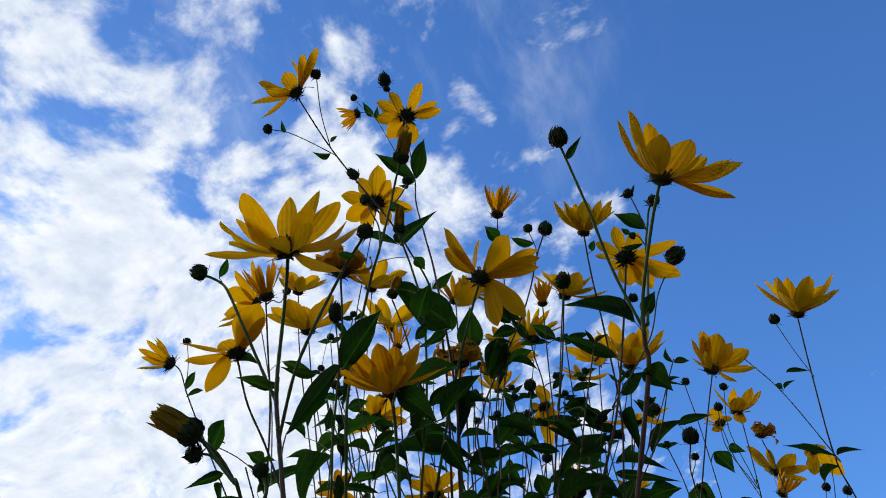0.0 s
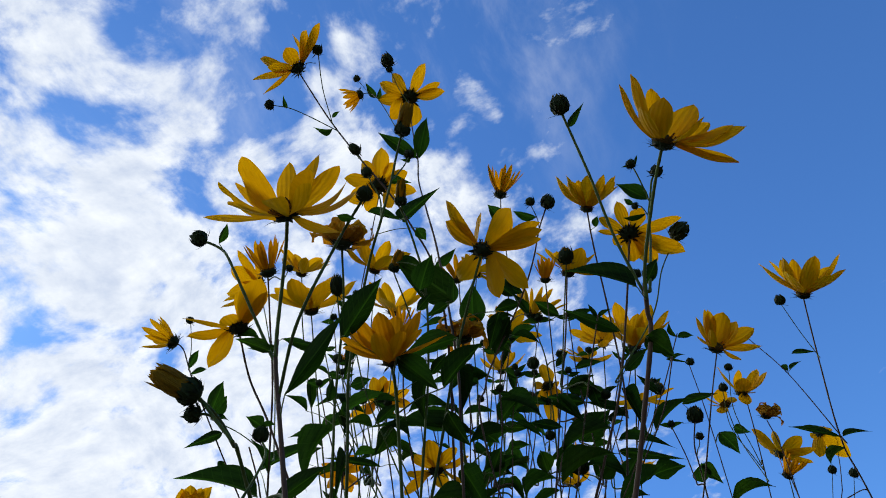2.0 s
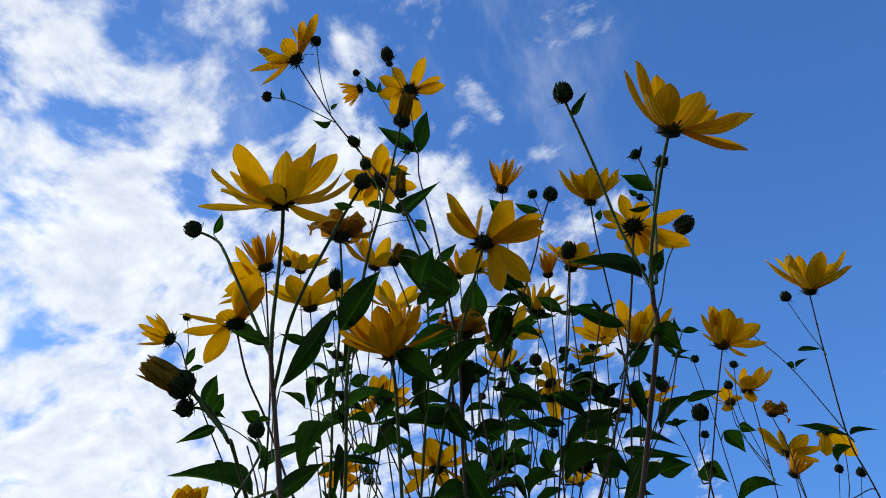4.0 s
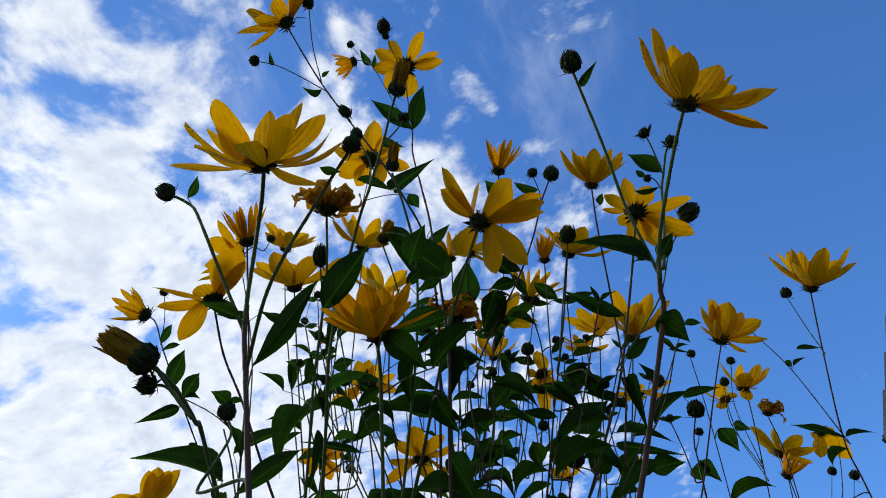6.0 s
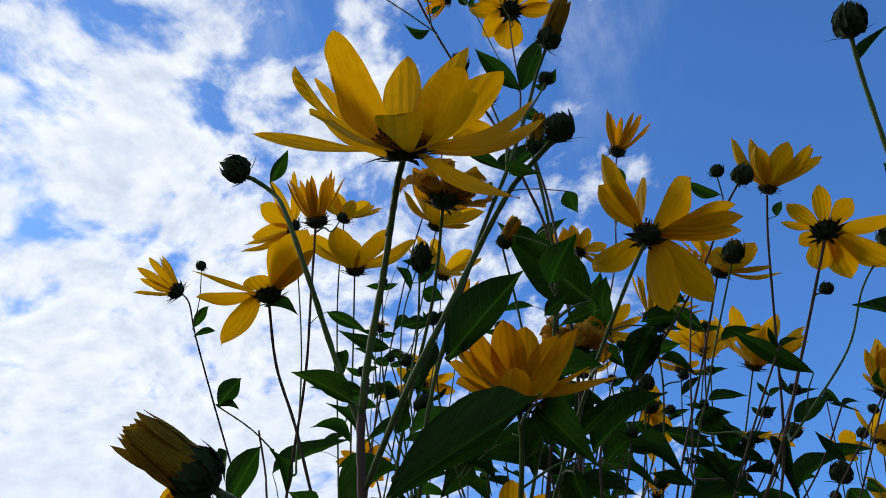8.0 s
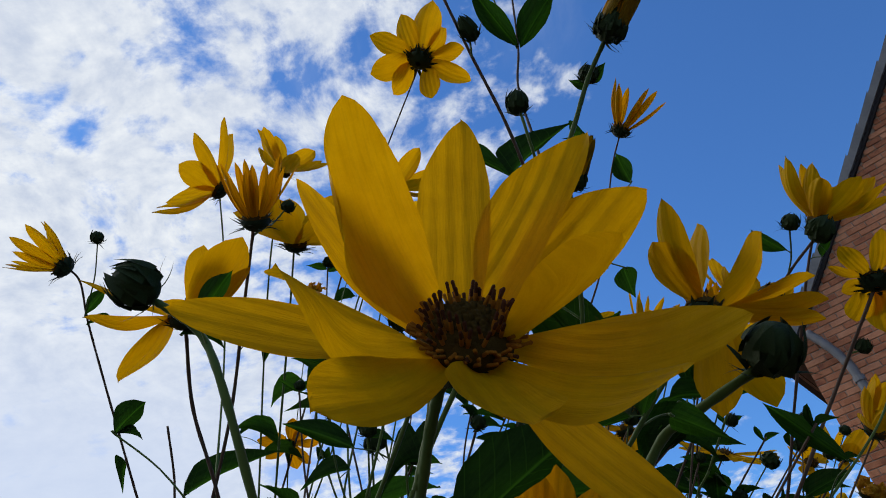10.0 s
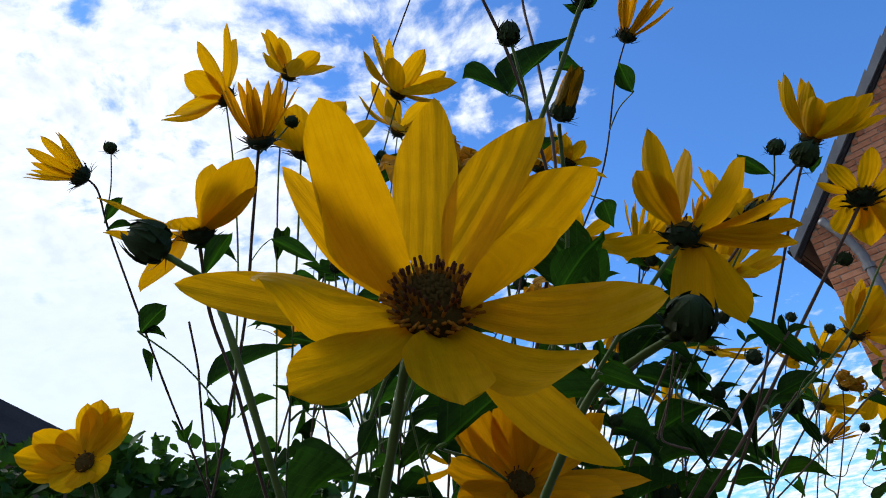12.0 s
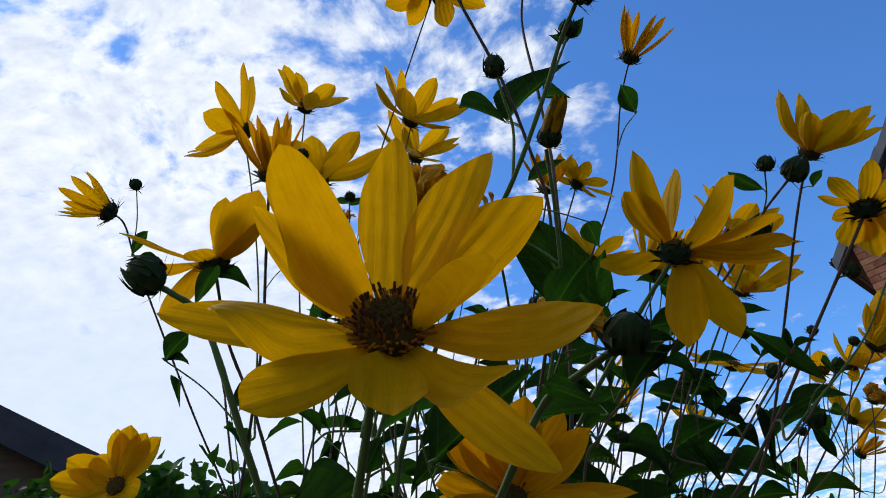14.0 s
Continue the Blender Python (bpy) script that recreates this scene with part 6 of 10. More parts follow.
leaf(p, (-0.0604, 0.5432, 1.5637), (-0.0472, 0.5444, 1.5627), 0.0046, (0.473, 0.6289, 0.7776), 0)
stem(p, [(-0.1388, 0.4357, 1.5384), (-0.1488, 0.4727, 1.5094), (-0.1649, 0.5135, 1.4703), (-0.2252, 0.6664, 1.324), (-0.2905, 0.8319, 1.0227), (-0.3185, 0.9029, 0)], 0.508295, 1.70927)
leaf(p, (-0.1505, 0.4712, 1.5106), (-0.1121, 0.4838, 1.5222), 0.0095, (-0.1763, 0.1811, 1.1284), 0)
leaf(p, (-0.1607, 0.5022, 1.4863), (-0.1409, 0.516, 1.488), 0.0090, (0.5619, 0.4781, 0.8958), 0)
leaf(p, (-0.1401, 0.4379, 1.5367), (-0.1446, 0.4284, 1.5442), 0.0042, (0.0664, 0.6794, 0.7381), 3)
leaf(p, (-0.1401, 0.4379, 1.5367), (-0.1262, 0.4423, 1.5332), 0.0052, (-0.3698, 0.5575, 0.8336), 1)
bud(p, (-0.138, 0.4342, 1.5396), (0.413, -0.7169, 0.5616), 0.0093, 2, 1.0)
stem(p, [(0.0934, 0.4979, 1.5158), (0.0571, 0.5435, 1.48), (0.0135, 0.5964, 1.4313), (-0.1006, 0.7347, 1.3038), (-0.2272, 0.8881, 1.0158), (-0.2815, 0.9539, 0)], 0.706083, 1.30448, red=True)
leaf(p, (0.0425, 0.5639, 1.4641), (0.0263, 0.5269, 1.4682), 0.0076, (-0.0864, 0.729, 0.6992), 4)
leaf(p, (0.0921, 0.5001, 1.514), (0.0891, 0.4872, 1.5242), 0.0040, (0.0383, 0.3097, 1.0277), 0)
leaf(p, (0.0921, 0.5001, 1.514), (0.1077, 0.4975, 1.5161), 0.0043, (0.3347, 0.4617, 0.9086), 3)
leaf(p, (-0.0936, 0.5933, 1.441), (-0.0398, 0.61, 1.4297), 0.0149, (-0.0578, 0.392, 1), 0)
leaf(p, (-0.1242, 0.644, 1.3794), (-0.0772, 0.6387, 1.3989), 0.0087, (-0.068, -0.0996, 1), 3)
leaf(p, (-0.1493, 0.6856, 1.3289), (-0.134, 0.6282, 1.3196), 0.0107, (-0.1402, -0.4855, 1), 4)
leaf(p, (-0.1712, 0.7218, 1.2659), (-0.1534, 0.6748, 1.2728), 0.0115, (-0.3905, 0.0406, 1), 3)
leaf(p, (-0.1906, 0.754, 1.1942), (-0.147, 0.7661, 1.1999), 0.0132, (0.2287, 0.3992, 1), 4)
leaf(p, (-0.2057, 0.779, 1.1385), (-0.216, 0.7355, 1.1581), 0.0105, (0.077, 0.3571, 1), 1)
leaf(p, (-0.1933, 0.5855, 1.4015), (-0.1678, 0.6262, 1.4101), 0.0093, (0.3404, -0.237, 1), 4)
leaf(p, (-0.2096, 0.627, 1.3618), (-0.2132, 0.6661, 1.3615), 0.0079, (0.5798, -0.2056, 1), 2)
leaf(p, (-0.2309, 0.6808, 1.2978), (-0.2675, 0.6663, 1.3011), 0.0075, (-0.1196, -0.2969, 1), 1)
leaf(p, (-0.2461, 0.7194, 1.2276), (-0.2312, 0.768, 1.2504), 0.0096, (0.1971, 0.3445, 1), 1)
leaf(p, (-0.2573, 0.7478, 1.1759), (-0.2247, 0.7174, 1.1746), 0.0090, (0.4012, -0.0704, 1), 2)
leaf(p, (-0.012, 0.6273, 1.4028), (-0.0043, 0.5901, 1.3839), 0.0110, (0.1172, -0.088, 1), 4)
leaf(p, (-0.0569, 0.6817, 1.3526), (-0.1032, 0.7199, 1.3652), 0.0165, (0.1206, -0.174, 1), 0)
leaf(p, (-0.0941, 0.7268, 1.3111), (-0.057, 0.6905, 1.3089), 0.0099, (-0.3854, 0.1871, 1), 4)
leaf(p, (-0.1174, 0.755, 1.2656), (-0.163, 0.7309, 1.2833), 0.0121, (-0.0715, -0.3253, 1), 3)
leaf(p, (-0.1427, 0.7857, 1.208), (-0.1445, 0.8321, 1.2004), 0.0087, (-0.0433, -0.0639, 1), 2)
leaf(p, (-0.1653, 0.8131, 1.1567), (-0.165, 0.7549, 1.1527), 0.0104, (-0.3046, -0.5137, 1), 4)
p = plant("slender sunflower stalk with an open cup-shaped head", (-0.1549, 1.0801, 0))
stem(p, [(0.2209, 0.677, 1.5542), (0.1913, 0.703, 1.5203), (0.1428, 0.7558, 1.4629), (0.0267, 0.8822, 1.3253), (-0.1004, 1.0208, 1.0301), (-0.1549, 1.0801, 0)], 0.72, 1.872, red=True)
placed_flower(p, (0.2214, 0.6738, 1.5566), (0.5843, -0.7311, 0.3521), 0.0167, [(163, 43, 0.0402, 0.0146), (130, 56, 0.0434, 0.0218), (109, 58, 0.0430, 0.0164), (68, 57, 0.0434, 0.0255), (35, 47, 0.0419, 0.0218), (8, 34, 0.0503, 0.0237), (-7, 15, 0.0511, 0.0200), (-38, -8, 0.0298, 0.0200), (-170, 20, 0.0304, 0.0146), (-153, 48, 0.0278, 0.0146)], 16)
leaf(p, (0.114, 0.7872, 1.4286), (0.1161, 0.8411, 1.4245), 0.0139, (0.074, 0.1576, 1), 0)
leaf(p, (0.082, 0.822, 1.3908), (0.1144, 0.7941, 1.3735), 0.0133, (0.4387, -0.1082, 1), 1)
leaf(p, (0.0402, 0.8675, 1.3413), (0.0344, 0.9233, 1.3273), 0.0137, (-0.1837, 0.584, 1), 0)
leaf(p, (0.0154, 0.8945, 1.2991), (0.0775, 0.8886, 1.2988), 0.0122, (0.8166, -0.4949, 1), 3)
leaf(p, (-0.0089, 0.9211, 1.2426), (-0.0518, 0.8763, 1.24), 0.0132, (0.2371, -0.1736, 1), 1)
leaf(p, (-0.0335, 0.9479, 1.1854), (-0.0139, 0.905, 1.1867), 0.0088, (0.2004, -0.2348, 1), 2)
p = plant("sunflower stalk with an upright open head", (-0.1767, 0.9528, 0))
stem(p, [(0.1358, 0.4666, 1.6173), (0.1271, 0.4923, 1.5953), (0.111, 0.5465, 1.5451), (0.0917, 0.5931, 1.4926), (0.0582, 0.638, 1.4365), (-0.0347, 0.7625, 1.2807), (-0.1341, 0.8957, 0.9727), (-0.1767, 0.9528, 0)], 0.78, 2.184, red=True)
flower(p, (0.1373, 0.461, 1.6192), (0.5057, -0.7001, 0.5041), 0.0607, 12, 42, 17, broad=0.34)
bud(p, (0.0914, 0.396, 1.571), (0.6347, -0.6084, 0.4765), 0.0142, 1, 1.0)
stem(p, [(0.0879, 0.3992, 1.5685), (0.0745, 0.4117, 1.5600), (0.0589, 0.4282, 1.5457), (0.0407, 0.4440, 1.5320), (0.0189, 0.4595, 1.5185), (-0.0089, 0.4776, 1.5027), (-0.0282, 0.4937, 1.4887), (-0.0480, 0.5220, 1.4550), (-0.0866, 0.6959, 1.2683), (-0.1804, 0.8339, 0.9607), (-0.2207, 0.8931, 0)], 0.66, 1.872, red=True)
stem(p, [(0.0764, 0.3929, 1.5734), (0.0768, 0.4047, 1.5656), (0.0745, 0.4117, 1.5600)], 0.42, 0.416)
bud(p, (0.0772, 0.3906, 1.5753), (0.3321, -0.7426, 0.5817), 0.0092, 2, 1.0)
leaf(p, (0.0771, 0.4059, 1.5697), (0.06, 0.3944, 1.5786), 0.0072, (-0.247, 0.756, 0.6781), 0)
leaf(p, (0.0371, 0.4466, 1.5297), (0.0194, 0.4234, 1.5362), 0.0112, (-0.25, 0.5, 0.83), 0)
leaf(p, (0.0303, 0.4518, 1.5252), (0.0073, 0.4489, 1.5274), 0.0105, (-0.1, 0.55, 0.83), 1)
leaf(p, (0.0202, 0.4569, 1.5207), (-0.0023, 0.4488, 1.5143), 0.0080, (0.1, 0.3, 0.95), 0)
leaf(p, (-0.0076, 0.4758, 1.5043), (0.0193, 0.4532, 1.5173), 0.0150, (-0.3, 0.5, 0.8), 2)
leaf(p, (0.1362, 0.4761, 1.6035), (0.143, 0.4687, 1.6094), 0.0068, (-0.4342, 0.5895, 0.8085), 2)
leaf(p, (0.0215, 0.584, 1.4809), (-0.0061, 0.5694, 1.4923), 0.0098, (-0.4197, 0.5419, 0.8458), 0)
leaf(p, (0.0619, 0.5953, 1.5483), (0.092, 0.5998, 1.5447), 0.0078, (0.1113, 0.5856, 0.8116), 0)
stem(p, [(0.0519, 0.5798, 1.535), (0.0247, 0.6026, 1.4917), (-0.0013, 0.5996, 1.4433)], 0.6, 0.78, red=True)
bud(p, (0.0529, 0.5781, 1.5363), (0.413, -0.7169, 0.5616), 0.0075, 1, 1.0)
leaf(p, (0.0507, 0.5819, 1.5334), (0.0393, 0.5753, 1.5386), 0.0052, (0.3059, 0.5777, 0.8177), 0)
leaf(p, (0.0503, 0.5827, 1.5328), (0.0635, 0.5839, 1.5318), 0.0046, (-0.1172, 0.7207, 0.7058), 0)
leaf(p, (0.0345, 0.4895, 1.5041), (0.0144, 0.4756, 1.515), 0.0082, (0.0028, 0.2736, 1.056), 1)
stem(p, [(-0.0367, 0.4951, 1.5171), (-0.0535, 0.5278, 1.4915), (-0.0765, 0.5636, 1.4561), (-0.1679, 0.706, 1.3155), (-0.2675, 0.8613, 1.0181), (-0.3102, 0.9279, 0)], 0.536061, 1.62535, red=True)
leaf(p, (-0.0631, 0.5433, 1.4793), (-0.0258, 0.5268, 1.4629), 0.0121, (-0.1666, 0.4461, 0.9208), 0)
leaf(p, (-0.038, 0.4974, 1.5153), (-0.0488, 0.4868, 1.5235), 0.0052, (0.0831, 0.4325, 0.9315), 4)
leaf(p, (-0.038, 0.4974, 1.5153), (-0.0252, 0.5025, 1.5113), 0.0054, (-0.1241, 0.292, 1.0416), 1)
bud(p, (-0.0358, 0.4936, 1.5182), (0.413, -0.7169, 0.5616), 0.0093, 2, 1.0)
leaf(p, (0.0927, 0.5906, 1.4954), (0.0978, 0.6431, 1.4702), 0.0137, (0.2879, 0.4047, 1), 4)
leaf(p, (0.0585, 0.6375, 1.4371), (0.0267, 0.6041, 1.448), 0.0116, (-0.0807, -0.0111, 1), 1)
leaf(p, (0.0365, 0.6671, 1.4001), (0.0632, 0.6144, 1.3741), 0.0123, (-0.1874, 0.0937, 1), 3)
leaf(p, (0.0025, 0.7126, 1.3431), (-0.007, 0.7485, 1.3544), 0.0090, (0.4323, 0.5617, 1), 2)
leaf(p, (-0.0321, 0.7589, 1.2851), (-0.0735, 0.7381, 1.2968), 0.0132, (-0.3287, 0.5841, 1), 3)
leaf(p, (-0.0553, 0.79, 1.217), (-0.1156, 0.8203, 1.2026), 0.0125, (0.1114, -0.1247, 1), 3)
leaf(p, (0.0279, 0.5222, 1.4735), (0.0408, 0.5579, 1.4569), 0.0102, (-0.0243, 0.5793, 1), 4)
leaf(p, (-0.0014, 0.5706, 1.4191), (0.0536, 0.5519, 1.4153), 0.0152, (-0.4032, 0.1172, 1), 3)
leaf(p, (-0.0329, 0.617, 1.3633), (-0.061, 0.5602, 1.3577), 0.0164, (-0.1951, 0.3199, 1), 0)
leaf(p, (-0.0645, 0.6634, 1.3073), (-0.0213, 0.7084, 1.3077), 0.0151, (-0.0862, 0.1628, 1), 1)
leaf(p, (-0.0935, 0.706, 1.2456), (-0.1557, 0.7136, 1.2621), 0.0126, (-0.1457, 0.1288, 1), 4)
leaf(p, (-0.11, 0.7303, 1.1915), (-0.1148, 0.7749, 1.1949), 0.0121, (-0.0127, -0.2251, 1), 0)
leaf(p, (-0.094, 0.5909, 1.4291), (-0.0497, 0.5814, 1.4487), 0.0117, (-0.7283, 0.0492, 1), 3)
leaf(p, (-0.1255, 0.6399, 1.3807), (-0.0983, 0.6907, 1.3894), 0.0120, (0.1827, -0.2561, 1), 2)
leaf(p, (-0.1585, 0.6914, 1.3298), (-0.1841, 0.7142, 1.3177), 0.0090, (0.4216, 0.0777, 1), 2)
leaf(p, (-0.176, 0.7187, 1.2913), (-0.2288, 0.7282, 1.2908), 0.0127, (-0.4672, 0.0208, 1), 3)
leaf(p, (-0.1968, 0.7512, 1.229), (-0.2336, 0.73, 1.2095), 0.0115, (0.2798, -0.4325, 1), 3)
leaf(p, (-0.22, 0.7872, 1.16), (-0.1868, 0.7593, 1.149), 0.0091, (0.7635, 0.0096, 1), 4)
p = plant("slender sunflower stalk with a half-open head", (-0.33, 1.0164, 0))
stem(p, [(0.0801, 0.5214, 1.784), (0.0665, 0.5455, 1.7613), (0.0417, 0.5912, 1.7019), (-0.0133, 0.6544, 1.6317), (-0.0704, 0.7196, 1.5453), (-0.173, 0.837, 1.3901), (-0.2829, 0.9626, 1.0825), (-0.33, 1.0164, 0)], 0.66, 2.028, red=True)
half_open(p, (0.081, 0.5199, 1.7852), (0.5358, -0.6647, 0.5207), 0.0391, 10, 64, 5, thin=0.16, body=0.36)
leaf(p, (0.0638, 0.5087, 1.7178), (0.0552, 0.4896, 1.7327), 0.0146, (0.2289, 0.706, 0.7172), 1)
leaf(p, (0.0158, 0.4584, 1.5285), (-0.0097, 0.4812, 1.5106), 0.0205, (-0.2545, 0.6988, 0.7229), 0)
leaf(p, (0.0313, 0.4462, 1.538), (0.0184, 0.4363, 1.5458), 0.0133, (0.4094, 0.7324, 0.6966), 1)
leaf(p, (-0.0225, 0.5932, 1.5245), (-0.0062, 0.609, 1.5121), 0.0104, (0.3081, 0.6497, 0.7613), 1)
leaf(p, (-0.0065, 0.5764, 1.5377), (-0.0037, 0.5549, 1.5545), 0.0076, (0.2633, 0.6186, 0.7857), 1)
leaf(p, (-0.0012, 0.546, 1.5869), (0.0078, 0.5621, 1.5743), 0.0098, (-0.2429, 0.3769, 0.9751), 3)
stem(p, [(0.0147, 0.582, 1.6095), (-0.0264, 0.5987, 1.5456), (-0.0643, 0.6146, 1.4824)], 0.6, 0.78, red=True)
bud(p, (0.0158, 0.5802, 1.6109), (0.413, -0.7169, 0.5616), 0.0082, 0, 1.0)
leaf(p, (0.0134, 0.5843, 1.6077), (0.0015, 0.5762, 1.614), 0.0057, (-0.1019, 0.7666, 0.6698), 0)
leaf(p, (0.0129, 0.5852, 1.607), (0.0304, 0.5811, 1.6102), 0.0050, (-0.0681, 0.2982, 1.0367), 0)
leaf(p, (0.0128, 0.5054, 1.5425), (0.0397, 0.5056, 1.5423), 0.0098, (0.2323, 0.4156, 0.9447), 2)
stem(p, [(-0.078, 0.5506, 1.6088), (-0.099, 0.595, 1.574), (-0.1123, 0.65, 1.5223), (-0.1507, 0.808, 1.374), (-0.1921, 0.9786, 1.0713), (-0.2098, 1.0517, 0)], 0.585676, 1.65134, red=True)
leaf(p, (-0.1061, 0.6356, 1.5422), (-0.1367, 0.6464, 1.5688), 0.0077, (0.3147, 0.6611, 0.7524), 0)
leaf(p, (-0.0795, 0.5532, 1.6067), (-0.0884, 0.5466, 1.6119), 0.0052, (-0.4158, 0.597, 0.8026), 3)
leaf(p, (-0.0795, 0.5532, 1.6067), (-0.066, 0.5588, 1.6023), 0.0039, (0.2718, 0.7877, 0.6532), 2)
stem(p, [(0.1529, 0.5343, 1.4879), (0.1138, 0.5723, 1.4581), (0.0569, 0.6123, 1.4194), (-0.1004, 0.7229, 1.3125), (-0.2799, 0.8492, 1.0398), (-0.3568, 0.9033, 0)], 0.489071, 1.35875, red=True)
leaf(p, (0.1142, 0.5678, 1.4616), (0.1046, 0.5583, 1.4834), 0.0076, (-0.1569, 0.1802, 1.1292), 2)
leaf(p, (0.1516, 0.5365, 1.4861), (0.1498, 0.5237, 1.4962), 0.0053, (-0.3579, 0.6649, 0.7494), 3)
leaf(p, (0.1516, 0.5365, 1.4861), (0.166, 0.5407, 1.4829), 0.0056, (-0.0704, 0.2442, 1.079), 2)
leaf(p, (-0.0106, 0.6513, 1.6351), (0.0165, 0.6155, 1.6421), 0.0086, (0.3556, 0.3755, 1), 4)
leaf(p, (-0.0365, 0.6809, 1.5965), (0.0109, 0.6895, 1.5857), 0.0135, (-0.3429, 0.218, 1), 4)
leaf(p, (-0.076, 0.7261, 1.5368), (-0.1067, 0.6927, 1.5147), 0.0102, (0.1054, 0.6212, 1), 4)
leaf(p, (-0.1122, 0.7674, 1.4821), (-0.15, 0.7511, 1.4922), 0.0112, (0.2152, -0.2374, 1), 4)
leaf(p, (-0.1535, 0.8147, 1.4196), (-0.2159, 0.8034, 1.4458), 0.0153, (-0.1893, -0.0402, 1), 3)
leaf(p, (-0.1161, 0.6656, 1.5077), (-0.08, 0.6881, 1.4891), 0.0128, (0.0225, -0.1795, 1), 4)
leaf(p, (-0.1269, 0.7099, 1.4661), (-0.0981, 0.6929, 1.4715), 0.0092, (0.2068, 0.7554, 1), 4)
leaf(p, (-0.1365, 0.7496, 1.4288), (-0.1595, 0.8061, 1.4308), 0.0168, (-0.5396, -0.5033, 1), 0)
leaf(p, (-0.1508, 0.8083, 1.3734), (-0.0875, 0.7961, 1.3607), 0.0121, (-0.1644, -0.298, 1), 4)
leaf(p, (-0.1599, 0.846, 1.3065), (-0.1084, 0.877, 1.2975), 0.0168, (-0.3012, 0.2541, 1), 2)
leaf(p, (-0.1661, 0.8717, 1.261), (-0.1443, 0.9125, 1.2513), 0.0111, (0.5222, 0.1181, 1), 1)
leaf(p, (0.0401, 0.6241, 1.408), (0.0949, 0.6274, 1.4277), 0.0113, (0.3949, -0.1755, 1), 2)
leaf(p, (0.0003, 0.6521, 1.381), (-0.0371, 0.6361, 1.3986), 0.0093, (0.5707, -0.1505, 1), 4)
leaf(p, (-0.0606, 0.695, 1.3396), (-0.0991, 0.6742, 1.3438), 0.0104, (-0.0713, -0.2937, 1), 1)
leaf(p, (-0.1107, 0.7302, 1.2969), (-0.077, 0.7583, 1.3013), 0.0087, (-0.6964, -0.0044, 1), 3)
leaf(p, (-0.155, 0.7613, 1.2296), (-0.1964, 0.76, 1.2127), 0.0083, (-0.1042, -0.3481, 1), 0)
leaf(p, (-0.1992, 0.7925, 1.1624), (-0.2041, 0.853, 1.1596), 0.0119, (-0.0834, 0.0478, 1), 4)
p = plant("thin sunflower stalk with a shrivelled brown head", (0.1815, 1.2603, 0))
stem(p, [(0.2678, 0.8374, 1.5429), (0.2696, 0.8688, 1.5163), (0.2624, 0.9008, 1.4797), (0.2302, 1.0438, 1.3156), (0.1961, 1.1954, 1.002), (0.1815, 1.2603, 0)], 0.66, 1.56, red=True)
withered(p, (0.2695, 0.8318, 1.5472), (0.5649, -0.6496, 0.5088), 0.0372, 12, 3)
leaf(p, (0.2448, 0.9787, 1.3903), (0.2742, 1.0003, 1.3952), 0.0093, (-0.1619, -0.3438, 1), 1)
leaf(p, (0.2344, 1.0249, 1.3373), (0.2434, 1.0786, 1.3233), 0.0099, (0.2851, -0.5114, 1), 3)
leaf(p, (0.2278, 1.0546, 1.2934), (0.2653, 1.0533, 1.2866), 0.0091, (-0.7339, 0.1105, 1), 3)
leaf(p, (0.2195, 1.0912, 1.2175), (0.1811, 1.0747, 1.2267), 0.0091, (-0.1783, 0.0987, 1), 4)
leaf(p, (0.214, 1.1159, 1.1665), (0.2059, 1.1617, 1.1789), 0.0111, (-0.3954, -0.2788, 1), 3)
leaf(p, (0.2071, 1.1462, 1.1037), (0.2064, 1.0961, 1.0863), 0.0100, (0.1115, 0.2083, 1), 4)
p = plant("sunflower stalk with two open heads", (-0.1615, 1.146, 0))
stem(p, [(0.1578, 0.7358, 1.6504), (0.1317, 0.7793, 1.6098), (0.0857, 0.8369, 1.5368), (-0.012, 0.959, 1.3821), (-0.1166, 1.0899, 1.0748), (-0.1615, 1.146, 0)], 0.78, 2.184)
flower(p, (0.1596, 0.7326, 1.6528), (0.4402, -0.7841, 0.4374), 0.0865, 11, 42, 18)
stem(p, [(0.1329, 0.7684, 1.7049), (0.1098, 0.8095, 1.665), (0.0641, 0.8874, 1.5762), (-0.0152, 1.0226, 1.4219), (-0.1003, 1.1677, 1.1149), (-0.1367, 1.2298, 0)], 0.72, 1.872)
flower(p, (0.1335, 0.7673, 1.7057), (0.0755, -0.8801, 0.4688), 0.0770, 10, 30, 19)
flower(p, (0.1023, 0.7765, 1.6985), (0.6574, -0.3177, 0.6833), 0.0628, 9, 20, 37)
stem(p, [(0.101, 0.7787, 1.6968), (0.0815, 0.8146, 1.6433), (0.0602, 0.831, 1.5542)], 0.6, 0.832)
leaf(p, (0.0707, 0.6465, 1.4828), (0.1205, 0.6703, 1.4641), 0.0095, (0.4303, 0.7063, 0.717), 1)
leaf(p, (0.0343, 0.6523, 1.5036), (0.0767, 0.6376, 1.5152), 0.0303, (0.1686, 0.556, 0.8348), 2)
leaf(p, (0.0683, 0.6727, 1.4877), (0.1272, 0.7009, 1.4656), 0.0107, (-0.3412, 0.7262, 0.7014), 1)
stem(p, [(0.0847, 0.7346, 1.5662), (0.0753, 0.7484, 1.53), (0.0719, 0.757, 1.4979)], 0.6, 0.78, red=True)
bud(p, (0.0859, 0.7326, 1.5677), (0.413, -0.7169, 0.5616), 0.0088, 1, 1.0)
leaf(p, (0.0833, 0.737, 1.5643), (0.0685, 0.7317, 1.5684), 0.0061, (-0.3324, 0.6385, 0.7702), 0)
